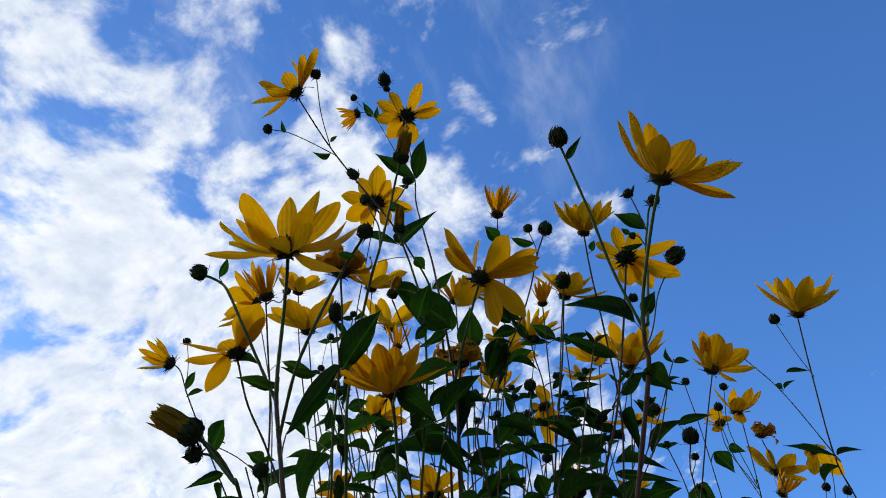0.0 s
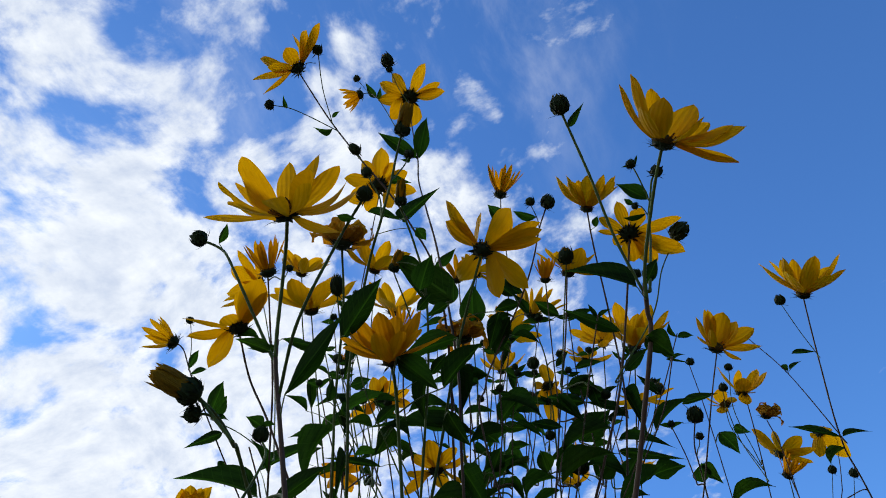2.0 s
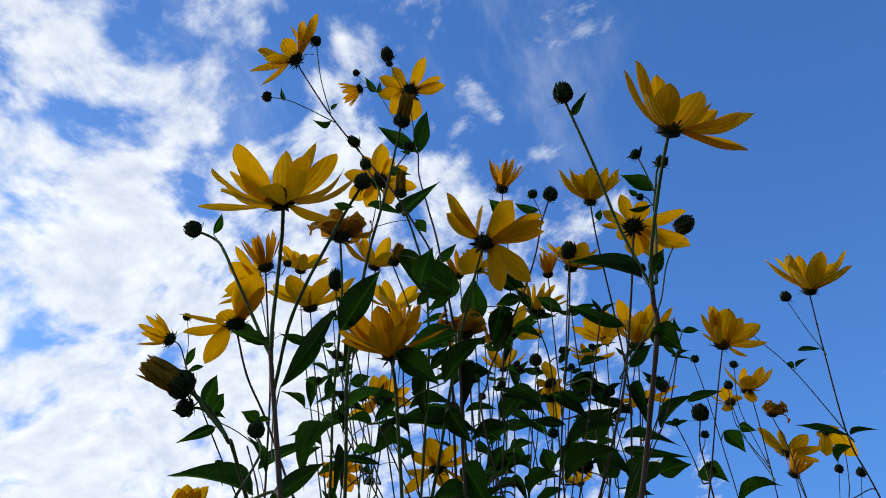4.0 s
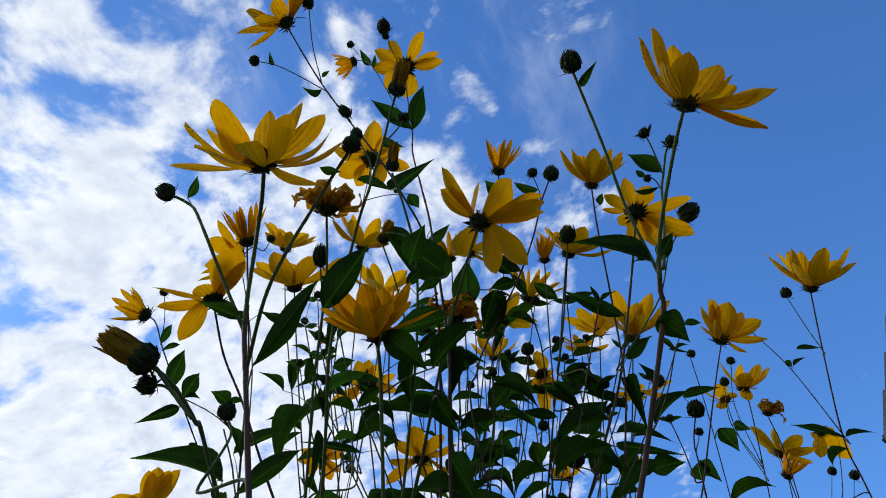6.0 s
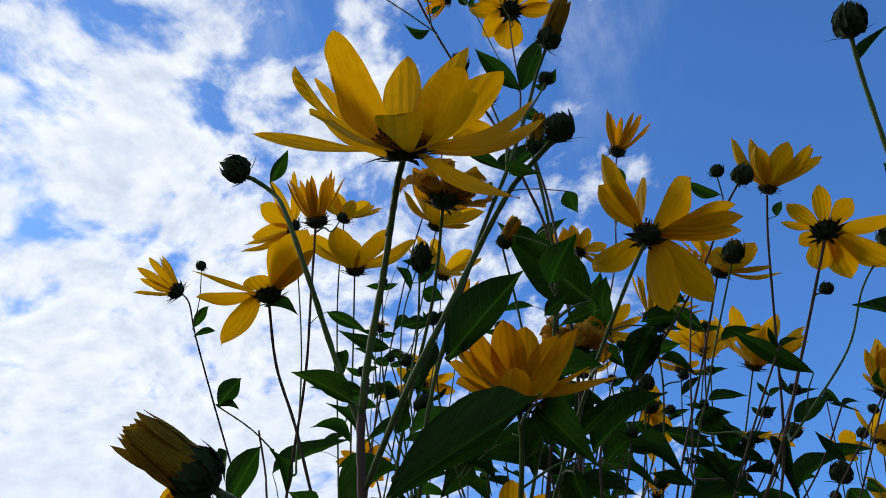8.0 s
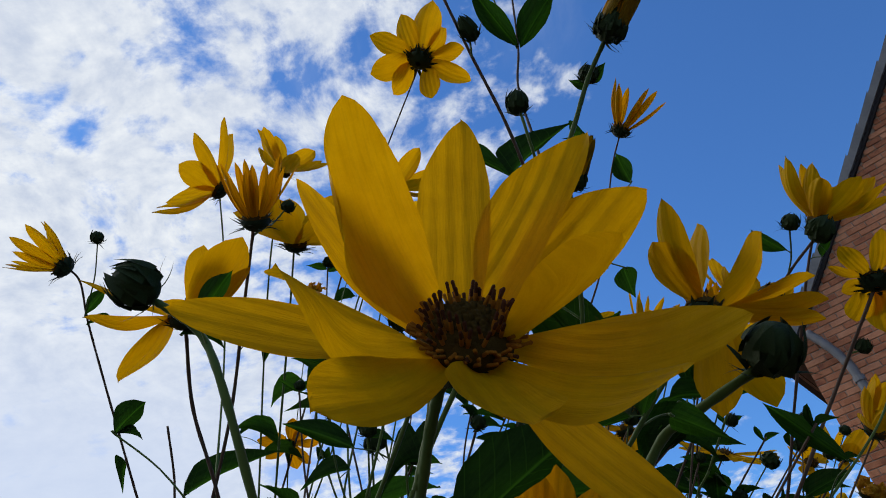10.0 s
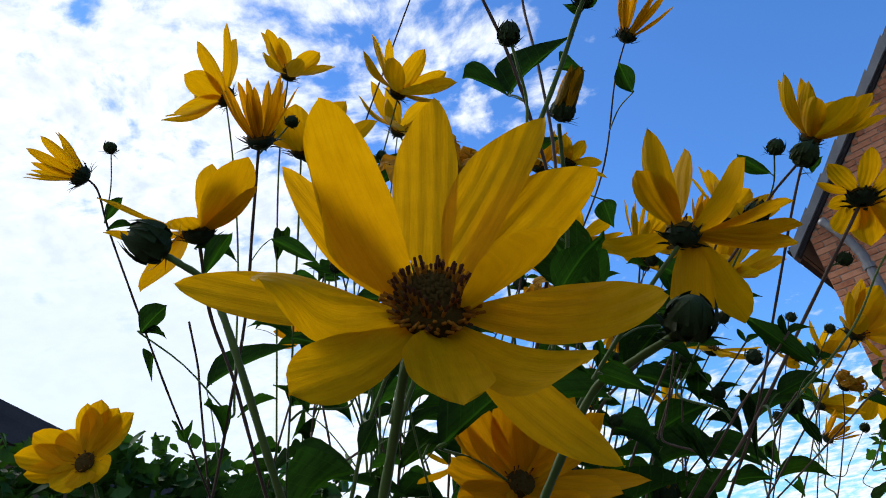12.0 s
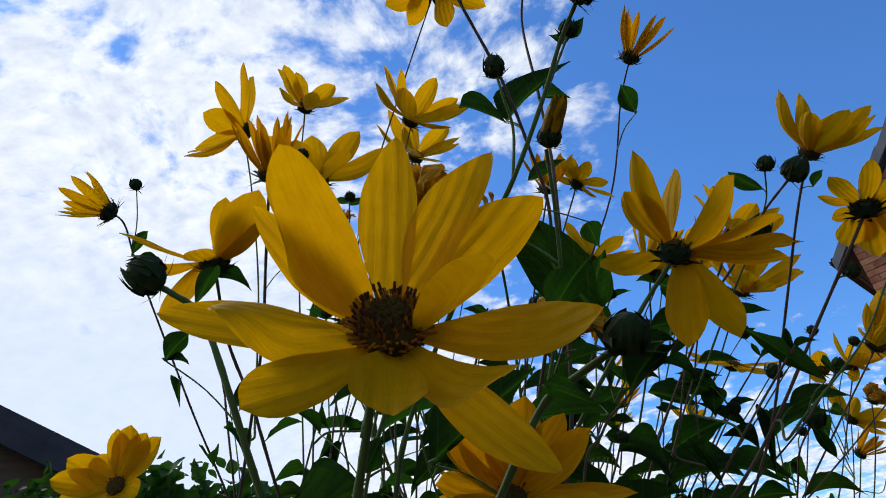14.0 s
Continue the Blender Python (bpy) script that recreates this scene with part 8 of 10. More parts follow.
leaf(p, (0.0784, 0.5721, 1.5918), (0.0934, 0.5717, 1.5922), 0.0049, (0.0069, 0.2844, 1.0475), 0)
leaf(p, (0.0714, 0.5269, 1.551), (0.0996, 0.5273, 1.5508), 0.0079, (0.2539, 0.4769, 0.8967), 0)
stem(p, [(-0.0776, 0.696, 1.7603), (-0.1139, 0.7577, 1.7119), (-0.1541, 0.83, 1.6444), (-0.2369, 0.9788, 1.5052), (-0.3274, 1.1415, 1.2088), (-0.3662, 1.2113, 0)], 0.509558, 1.57498, red=True)
leaf(p, (-0.1115, 0.7575, 1.7121), (-0.0862, 0.7542, 1.6831), 0.0071, (0.0023, 0.4263, 0.9363), 1)
leaf(p, (-0.0796, 0.6994, 1.7577), (-0.0949, 0.6948, 1.7613), 0.0070, (0.2825, 0.7465, 0.6855), 4)
leaf(p, (-0.0796, 0.6994, 1.7577), (-0.0607, 0.7027, 1.755), 0.0075, (-0.0785, 0.5587, 0.8326), 4)
bud(p, (-0.0763, 0.6937, 1.7621), (0.413, -0.7169, 0.5616), 0.0153, 0, 1.0)
leaf(p, (-0.0034, 0.6373, 1.4672), (-0.0408, 0.6231, 1.454), 0.0109, (-0.0973, 0.2516, 1), 4)
leaf(p, (-0.0354, 0.6664, 1.4165), (-0.0679, 0.7188, 1.4127), 0.0162, (-0.1004, -0.0545, 1), 3)
leaf(p, (-0.0651, 0.6934, 1.3695), (-0.0692, 0.7564, 1.3774), 0.0133, (-0.1127, -0.231, 1), 2)
leaf(p, (-0.0894, 0.7155, 1.3311), (-0.0636, 0.6705, 1.3237), 0.0108, (-0.1104, -0.1164, 1), 2)
leaf(p, (-0.1143, 0.7382, 1.2858), (-0.0625, 0.7097, 1.2886), 0.0170, (0.3625, -0.2706, 1), 3)
leaf(p, (-0.1365, 0.7584, 1.2229), (-0.1611, 0.7872, 1.2066), 0.0081, (0.3319, 0.1089, 1), 4)
leaf(p, (-0.1425, 0.8091, 1.6639), (-0.1452, 0.8654, 1.6604), 0.0113, (-0.1361, 0.3647, 1), 2)
leaf(p, (-0.1731, 0.8642, 1.6124), (-0.1309, 0.859, 1.6148), 0.0082, (0.0848, 0.0032, 1), 0)
leaf(p, (-0.1925, 0.899, 1.5799), (-0.1882, 0.9445, 1.5903), 0.0090, (-0.4312, 0.6526, 1), 4)
leaf(p, (-0.2124, 0.9348, 1.5463), (-0.1679, 0.9559, 1.5597), 0.0143, (-0.0678, -0.1366, 1), 3)
leaf(p, (-0.2379, 0.9806, 1.5019), (-0.2311, 1.0336, 1.4762), 0.0103, (0.0454, -0.4127, 1), 1)
leaf(p, (-0.2587, 1.018, 1.4338), (-0.2323, 0.9672, 1.45), 0.0171, (-0.1835, -0.1365, 1), 1)
p = plant("sunflower stalk with an open yellow head, deep in the clump", (-0.1864, 1.0036, 0))
stem(p, [(0.0480, 0.5702, 1.6210), (0.0430, 0.5850, 1.6030), (0.0361, 0.6174, 1.5741), (-0.0014, 0.6825, 1.4908), (-0.075, 0.8102, 1.3274), (-0.153, 0.9456, 1.0142), (-0.1864, 1.0036, 0)], 0.72, 2.028)
half_open(p, (0.0482, 0.5698, 1.6218), (0.66, -0.60, 0.40), 0.0400, 12, 50, 12, thin=0.17, body=0.36, deep=False)
leaf(p, (0.0485, 0.6049, 1.5408), (0.0784, 0.6233, 1.5264), 0.0195, (0.2346, 0.6791, 0.7383), 3)
leaf(p, (0.0374, 0.6436, 1.485), (-0.0156, 0.6397, 1.4881), 0.0095, (0.3663, 0.4036, 0.9541), 0)
leaf(p, (0.0697, 0.6135, 1.534), (0.0689, 0.6353, 1.5169), 0.0176, (0.3683, 0.6031, 0.7979), 2)
leaf(p, (0.0465, 0.6083, 1.5381), (0.0774, 0.607, 1.5392), 0.0088, (-0.2998, 0.5174, 0.865), 0)
leaf(p, (0.044, 0.5878, 1.5541), (0.0633, 0.5793, 1.5608), 0.0068, (0.3567, 0.6585, 0.7545), 1)
stem(p, [(0.0914, 0.6512, 1.6061), (0.0713, 0.6843, 1.5548), (0.0414, 0.7086, 1.4849)], 0.6, 0.78)
bud(p, (0.0925, 0.6493, 1.6076), (0.413, -0.7169, 0.5616), 0.0086, 0, 1.0)
leaf(p, (0.09, 0.6535, 1.6043), (0.075, 0.6493, 1.6076), 0.0060, (0.0623, 0.3754, 0.9762), 0)
leaf(p, (0.0895, 0.6545, 1.6035), (0.1068, 0.6521, 1.6054), 0.0053, (-0.1242, 0.2616, 1.0654), 0)
bud(p, (0.0561, 0.6026, 1.5807), (0.413, -0.7169, 0.5616), 0.0093, 1, 1.0)
leaf(p, (0.0679, 0.5355, 1.5697), (0.0502, 0.5166, 1.5845), 0.0127, (-0.2318, 0.3618, 0.9869), 1)
stem(p, [(-0.1474, 0.562, 1.6008), (-0.1498, 0.5971, 1.5733), (-0.147, 0.6384, 1.5324), (-0.1364, 0.7945, 1.3777), (-0.125, 0.9618, 1.0705), (-0.1201, 1.0335, 0)], 0.682907, 1.38069)
leaf(p, (-0.1471, 0.6238, 1.5524), (-0.1304, 0.6489, 1.5693), 0.0060, (-0.1524, 0.3037, 1.0324), 3)
leaf(p, (-0.1489, 0.5646, 1.5987), (-0.1591, 0.5516, 1.6089), 0.0049, (0.1993, 0.5807, 0.8154), 4)
leaf(p, (-0.1489, 0.5646, 1.5987), (-0.1315, 0.5581, 1.6038), 0.0048, (0.343, 0.8092, 0.6364), 4)
stem(p, [(0.1139, 0.6146, 1.551), (0.0811, 0.6543, 1.5199), (0.0423, 0.6997, 1.4759), (-0.0727, 0.8342, 1.3453), (-0.1999, 0.983, 1.0551), (-0.2544, 1.0467, 0)], 0.643957, 1.63835, red=True)
leaf(p, (0.065, 0.6771, 1.5021), (0.0276, 0.6507, 1.4909), 0.0116, (0.3533, 0.4392, 0.9262), 2)
leaf(p, (0.1124, 0.6172, 1.549), (0.1063, 0.6057, 1.558), 0.0038, (-0.071, 0.3948, 0.961), 0)
leaf(p, (0.1124, 0.6172, 1.549), (0.1241, 0.6138, 1.5516), 0.0047, (0.3347, 0.5311, 0.8543), 0)
leaf(p, (-0.0046, 0.688, 1.4838), (-0.0577, 0.7021, 1.4837), 0.0155, (0.5879, 0.2399, 1), 2)
leaf(p, (-0.0267, 0.7263, 1.4347), (-0.0013, 0.7037, 1.4453), 0.0083, (0.5403, 0.4718, 1), 0)
leaf(p, (-0.0482, 0.7637, 1.387), (0.0106, 0.7606, 1.3964), 0.0153, (-0.0054, -0.2464, 1), 1)
leaf(p, (-0.0676, 0.7973, 1.3438), (-0.0749, 0.7598, 1.3264), 0.0120, (0.3228, 0.4322, 1), 2)
leaf(p, (-0.0839, 0.8257, 1.2915), (-0.032, 0.8141, 1.3105), 0.0136, (0.0398, 0.3049, 1), 3)
leaf(p, (-0.0974, 0.8491, 1.2375), (-0.0514, 0.8725, 1.2493), 0.0115, (0.1114, -0.1026, 1), 4)
leaf(p, (-0.1416, 0.7169, 1.4545), (-0.0826, 0.7012, 1.4532), 0.0138, (-0.1897, 0.2137, 1), 2)
leaf(p, (-0.1376, 0.7764, 1.3957), (-0.0926, 0.7917, 1.3964), 0.0094, (0.1147, 0.2259, 1), 0)
leaf(p, (-0.1353, 0.8095, 1.3502), (-0.1443, 0.7655, 1.3619), 0.0082, (0.3092, 0.3512, 1), 2)
leaf(p, (-0.1329, 0.8448, 1.2853), (-0.1054, 0.8165, 1.2918), 0.0106, (-0.0376, -0.4216, 1), 3)
leaf(p, (-0.1303, 0.8835, 1.2142), (-0.136, 0.932, 1.2237), 0.0094, (0.1185, 0.2411, 1), 0)
leaf(p, (-0.1275, 0.9251, 1.1378), (-0.1155, 0.8744, 1.1238), 0.0116, (0.0513, -0.1071, 1), 1)
leaf(p, (0.0076, 0.7403, 1.4365), (0.0077, 0.7799, 1.4494), 0.0079, (0.3437, 0.4938, 1), 3)
leaf(p, (-0.0212, 0.774, 1.4038), (-0.0653, 0.799, 1.4046), 0.0095, (0.0271, 0.3308, 1), 3)
leaf(p, (-0.066, 0.8263, 1.353), (-0.066, 0.8739, 1.3723), 0.0114, (-0.0795, 0.5177, 1), 2)
leaf(p, (-0.0923, 0.8571, 1.3007), (-0.049, 0.8322, 1.3124), 0.0110, (-0.6769, 0.442, 1), 4)
leaf(p, (-0.1157, 0.8845, 1.2472), (-0.0766, 0.9112, 1.2616), 0.0121, (-0.3969, -0.1931, 1), 3)
leaf(p, (-0.1439, 0.9175, 1.1828), (-0.1042, 0.8958, 1.1773), 0.0089, (-0.0929, -0.2238, 1), 2)
p = plant("sunflower stalk with an orange half-open head", (-0.2594, 1.0183, 0))
stem(p, [(-0.0111, 0.5403, 1.693), (-0.0354, 0.5899, 1.6465), (-0.0847, 0.6841, 1.532), (-0.1541, 0.8168, 1.3708), (-0.2278, 0.9579, 1.0591), (-0.2594, 1.0183, 0)], 0.72, 2.028, red=True)
half_open(p, (-0.0123, 0.5398, 1.6934), (0.2486, -0.7625, 0.5973), 0.0317, 9, 60, 7, thin=0.2, body=0.36)
flower(p, (0.0109, 0.5424, 1.6913), (0.7041, -0.0886, 0.7045), 0.0516, 8, 20, 28)
stem(p, [(0.0099, 0.5443, 1.6899), (-0.0195, 0.5738, 1.6413), (-0.0476, 0.5996, 1.5576)], 0.6, 0.78)
leaf(p, (-0.0515, 0.5405, 1.4896), (-0.0388, 0.5588, 1.4753), 0.0174, (-0.073, 0.2827, 1.0488), 2)
leaf(p, (-0.0289, 0.4902, 1.6687), (0.0004, 0.483, 1.6743), 0.0102, (-0.0886, 0.7606, 0.6745), 1)
leaf(p, (-0.0372, 0.5743, 1.5647), (-0.0485, 0.56, 1.576), 0.0088, (0.299, 0.8976, 0.5672), 0)
stem(p, [(-0.0163, 0.5687, 1.6072), (-0.0383, 0.5945, 1.5489), (-0.0623, 0.6153, 1.4818)], 0.6, 0.78, red=True)
bud(p, (-0.0152, 0.5669, 1.6086), (0.413, -0.7169, 0.5616), 0.0081, 1, 1.0)
leaf(p, (-0.0175, 0.5709, 1.6055), (-0.0308, 0.5657, 1.6096), 0.0056, (0.1916, 0.3558, 0.9916), 0)
leaf(p, (-0.018, 0.5718, 1.6048), (-0.0033, 0.5723, 1.6044), 0.0050, (0.0627, 0.869, 0.5896), 0)
stem(p, [(-0.0078, 0.6003, 1.6206), (-0.0422, 0.6206, 1.5539), (-0.0715, 0.6308, 1.4951)], 0.6, 0.78)
bud(p, (-0.0068, 0.5984, 1.622), (0.413, -0.7169, 0.5616), 0.0084, 0, 1.0)
leaf(p, (-0.0092, 0.6026, 1.6188), (-0.0209, 0.5934, 1.626), 0.0058, (-0.1037, 0.4739, 0.8991), 0)
leaf(p, (-0.0097, 0.6035, 1.6181), (0.0072, 0.6012, 1.6199), 0.0052, (0.0902, 0.4369, 0.928), 0)
leaf(p, (0.0367, 0.4951, 1.5506), (0.0308, 0.4741, 1.567), 0.0109, (0.3898, 0.3865, 0.9675), 2)
stem(p, [(-0.1081, 0.6839, 1.7554), (-0.1361, 0.7444, 1.708), (-0.167, 0.8149, 1.642), (-0.2338, 0.9678, 1.4987), (-0.3066, 1.1341, 1.1994), (-0.3377, 1.2053, 0)], 0.564796, 1.54876, red=True)
leaf(p, (-0.1578, 0.7985, 1.6657), (-0.1239, 0.8093, 1.6565), 0.0082, (0.1439, 0.4697, 0.9024), 2)
leaf(p, (-0.11, 0.6872, 1.7528), (-0.1275, 0.6804, 1.7581), 0.0069, (0.2361, 0.5906, 0.8077), 0)
leaf(p, (-0.11, 0.6872, 1.7528), (-0.096, 0.6901, 1.7506), 0.0047, (-0.0636, 0.7314, 0.6974), 2)
bud(p, (-0.1068, 0.6817, 1.7572), (0.413, -0.7169, 0.5616), 0.0124, 1, 1.0)
stem(p, [(0.1587, 0.6164, 1.5265), (0.1258, 0.6548, 1.4964), (0.0682, 0.6919, 1.459), (-0.0942, 0.7965, 1.3538), (-0.28, 0.9162, 1.0824), (-0.3596, 0.9675, 0)], 0.670464, 1.45983, red=True)
leaf(p, (0.1583, 0.6168, 1.5262), (0.176, 0.6384, 1.5265), 0.0046, (-0.4183, 0.5367, 0.8499), 4)
leaf(p, (0.1573, 0.6189, 1.5245), (0.1472, 0.6045, 1.5357), 0.0051, (-0.014, 0.2759, 1.0542), 1)
leaf(p, (0.1573, 0.6189, 1.5245), (0.1717, 0.6185, 1.5248), 0.0038, (-0.1873, 0.3112, 1.0265), 1)
leaf(p, (-0.0753, 0.6661, 1.5538), (-0.0518, 0.7068, 1.549), 0.0085, (-0.4084, -0.0046, 1), 4)
leaf(p, (-0.0989, 0.7112, 1.4991), (-0.0797, 0.759, 1.4892), 0.0090, (0.3224, 0.3315, 1), 4)
leaf(p, (-0.1202, 0.752, 1.4496), (-0.1339, 0.7925, 1.43), 0.0131, (0.3044, 0.3598, 1), 2)
leaf(p, (-0.1482, 0.8056, 1.3844), (-0.1824, 0.7517, 1.4021), 0.0121, (0.1915, 0.3979, 1), 4)
leaf(p, (-0.1655, 0.8386, 1.3226), (-0.1896, 0.804, 1.3213), 0.0105, (-0.0956, 0.0405, 1), 0)
leaf(p, (-0.1796, 0.8657, 1.2628), (-0.1606, 0.9199, 1.2514), 0.0111, (0.496, 0.1637, 1), 3)
leaf(p, (-0.1725, 0.8276, 1.63), (-0.13, 0.8463, 1.6093), 0.0103, (-0.1397, -0.1237, 1), 0)
leaf(p, (-0.1977, 0.8853, 1.576), (-0.2259, 0.8998, 1.5622), 0.0086, (0.381, 0.1259, 1), 3)
leaf(p, (-0.2154, 0.9257, 1.5382), (-0.1652, 0.9349, 1.5371), 0.0097, (-0.1575, 0.0053, 1), 4)
leaf(p, (-0.2389, 0.9793, 1.4781), (-0.1925, 0.9833, 1.49), 0.0139, (-0.0776, 0.1713, 1), 0)
leaf(p, (-0.257, 1.0209, 1.4032), (-0.2986, 1.0099, 1.4141), 0.0103, (0.0398, 0.5953, 1), 2)
leaf(p, (-0.2725, 1.0562, 1.3395), (-0.3145, 1.0788, 1.3439), 0.0093, (-0.3913, -0.1737, 1), 0)
leaf(p, (0.0449, 0.7069, 1.444), (0.0393, 0.674, 1.4387), 0.0067, (-0.1136, 0.2528, 1), 2)
leaf(p, (0.0033, 0.7337, 1.417), (-0.0079, 0.7891, 1.4351), 0.0143, (0.0627, 0.2043, 1), 4)
leaf(p, (-0.044, 0.7642, 1.3863), (-0.0475, 0.7031, 1.3757), 0.0141, (-0.7446, 0.6325, 1), 3)
leaf(p, (-0.0967, 0.7981, 1.3501), (-0.112, 0.8366, 1.3443), 0.0115, (-0.3109, 0.1504, 1), 1)
leaf(p, (-0.1275, 0.8179, 1.3052), (-0.0827, 0.8434, 1.2849), 0.0101, (-0.5443, 0.2172, 1), 2)
leaf(p, (-0.1675, 0.8437, 1.2467), (-0.2087, 0.8649, 1.2631), 0.0125, (0.3695, 0.2901, 1), 3)
p = plant("sunflower stalk with an open head between leaves", (-0.3141, 1.046, 0))
stem(p, [(0.0162, 0.6448, 1.6747), (-0.0187, 0.6915, 1.6265), (-0.0633, 0.745, 1.5564), (-0.1625, 0.864, 1.4002), (-0.2686, 0.9914, 1.092), (-0.3141, 1.046, 0)], 0.72, 2.028)
flower(p, (0.0189, 0.6427, 1.6763), (0.7041, -0.0886, 0.7045), 0.0703, 9, 20, 29)
flower(p, (-0.0099, 0.6957, 1.6729), (0.3121, -0.4869, 0.8158), 0.0538, 6, 44, 30, broad=0.44)
stem(p, [(-0.0111, 0.6978, 1.6712), (-0.0348, 0.7263, 1.6235), (-0.0546, 0.7191, 1.5529)], 0.6, 0.728)
leaf(p, (-0.0319, 0.5776, 1.5114), (-0.0013, 0.5652, 1.5211), 0.0175, (-0.2637, 0.4265, 0.9362), 0)
leaf(p, (-0.0635, 0.5761, 1.5379), (-0.0323, 0.5847, 1.5312), 0.0071, (-0.027, 0.2661, 1.0618), 0)
leaf(p, (-0.0274, 0.5895, 1.5274), (0.0065, 0.5771, 1.5372), 0.0199, (0.4709, 0.6029, 0.798), 0)
leaf(p, (-0.0362, 0.6158, 1.5322), (-0.0049, 0.6249, 1.5251), 0.0117, (0.2589, 0.817, 0.6303), 3)
leaf(p, (-0.0572, 0.5937, 1.4734), (-0.0401, 0.5785, 1.4852), 0.0179, (0.0374, 0.6262, 0.7798), 2)
stem(p, [(0.0049, 0.6374, 1.6169), (-0.0075, 0.6673, 1.5681), (-0.0238, 0.6853, 1.5032)], 0.6, 0.78, red=True)
bud(p, (0.006, 0.6355, 1.6184), (0.413, -0.7169, 0.5616), 0.0086, 2, 1.0)
leaf(p, (0.0035, 0.6398, 1.615), (-0.0104, 0.6337, 1.6198), 0.0060, (0.0895, 0.3481, 0.9976), 0)
leaf(p, (0.003, 0.6408, 1.6143), (0.0208, 0.6374, 1.6169), 0.0053, (0.1351, 0.8566, 0.5993), 0)
bud(p, (-0.0442, 0.5936, 1.5877), (0.413, -0.7169, 0.5616), 0.0099, 1, 1.0)
bud(p, (-0.0428, 0.6018, 1.5686), (0.413, -0.7169, 0.5616), 0.0086, 1, 1.0)
stem(p, [(-0.1145, 0.4158, 1.5476), (-0.127, 0.4627, 1.5109), (-0.1287, 0.5218, 1.4576), (-0.1337, 0.6851, 1.3102), (-0.139, 0.8617, 1.0081), (-0.1412, 0.9373, 0)], 0.600363, 1.42545)
leaf(p, (-0.124, 0.4876, 1.4914), (-0.1052, 0.4993, 1.477), 0.0059, (-0.0632, 0.2498, 1.0746), 4)
leaf(p, (-0.1215, 0.4689, 1.506), (-0.1034, 0.4862, 1.507), 0.0056, (0.4416, 0.5236, 0.8602), 0)
leaf(p, (-0.1158, 0.418, 1.5459), (-0.1186, 0.4093, 1.5527), 0.0033, (-0.3286, 0.5844, 0.8125), 1)
leaf(p, (-0.1158, 0.418, 1.5459), (-0.0999, 0.4144, 1.5487), 0.0034, (0.0058, 0.2622, 1.0649), 3)
bud(p, (-0.1137, 0.4144, 1.5487), (0.413, -0.7169, 0.5616), 0.0096, 0, 1.0)
stem(p, [(0.0772, 0.6141, 1.5143), (0.0596, 0.6412, 1.4931), (0.0399, 0.6715, 1.4612), (-0.0502, 0.8098, 1.3157), (-0.1478, 0.9598, 1.0149), (-0.1897, 1.024, 0)], 0.578561, 1.50228, red=True)
leaf(p, (0.0676, 0.6306, 1.5014), (0.0886, 0.6205, 1.4844), 0.0057, (-0.1615, 0.5506, 0.8389), 4)
leaf(p, (0.0758, 0.6166, 1.5124), (0.0673, 0.6125, 1.5155), 0.0050, (-0.0155, 0.8233, 0.6253), 1)
leaf(p, (0.0758, 0.6166, 1.5124), (0.0945, 0.6097, 1.5177), 0.0060, (0.1065, 0.2813, 1.0499), 1)
bud(p, (0.0782, 0.6124, 1.5156), (0.413, -0.7169, 0.5616), 0.0112, 1, 1.0)
leaf(p, (-0.0611, 0.7424, 1.5598), (-0.028, 0.787, 1.5837), 0.0170, (0.4999, 0.0483, 1), 4)
leaf(p, (-0.095, 0.783, 1.5065), (-0.1245, 0.7559, 1.5217), 0.0097, (-0.0559, 0.1966, 1), 3)
leaf(p, (-0.1183, 0.811, 1.4698), (-0.1704, 0.8002, 1.4625), 0.0093, (0.0358, -0.5602, 1), 4)
leaf(p, (-0.1493, 0.8482, 1.421), (-0.21, 0.8461, 1.4385), 0.0121, (-0.268, 0.7675, 1), 0)
leaf(p, (-0.1691, 0.872, 1.381), (-0.1246, 0.8832, 1.3815), 0.0104, (0.2105, -0.005, 1), 1)
leaf(p, (-0.1935, 0.9013, 1.31), (-0.192, 0.8419, 1.3156), 0.0159, (-0.0444, 0.1358, 1), 0)
leaf(p, (-0.1302, 0.5711, 1.413), (-0.1165, 0.6087, 1.4048), 0.0087, (0.3568, 0.2845, 1), 0)
leaf(p, (-0.1321, 0.6345, 1.3558), (-0.0896, 0.6567, 1.3391), 0.0137, (-0.0437, -0.5104, 1), 3)
leaf(p, (-0.1339, 0.6944, 1.2943), (-0.1019, 0.6441, 1.2985), 0.0130, (-0.0679, 0.0405, 1), 4)
leaf(p, (-0.1349, 0.7274, 1.2377), (-0.075, 0.718, 1.2528), 0.0171, (0.3628, -0.2095, 1), 4)
leaf(p, (-0.1359, 0.7583, 1.1849), (-0.0774, 0.7245, 1.1729), 0.0156, (0.6673, 0.1724, 1), 2)
leaf(p, (-0.0044, 0.7395, 1.3896), (-0.0204, 0.6997, 1.3759), 0.0078, (-0.1228, 0.1844, 1), 0)
leaf(p, (-0.0306, 0.7797, 1.3474), (0.0136, 0.7611, 1.3282), 0.0133, (0.1378, -0.3072, 1), 4)
leaf(p, (-0.0604, 0.8255, 1.2843), (-0.0353, 0.8699, 1.2897), 0.0141, (0.2187, 0.0204, 1), 1)
leaf(p, (-0.0795, 0.8549, 1.2254), (-0.0513, 0.796, 1.2387), 0.0143, (0.0538, 0.4467, 1), 0)
leaf(p, (-0.0973, 0.8822, 1.1705), (-0.1368, 0.883, 1.1864), 0.0083, (-0.3782, 0.1867, 1), 2)
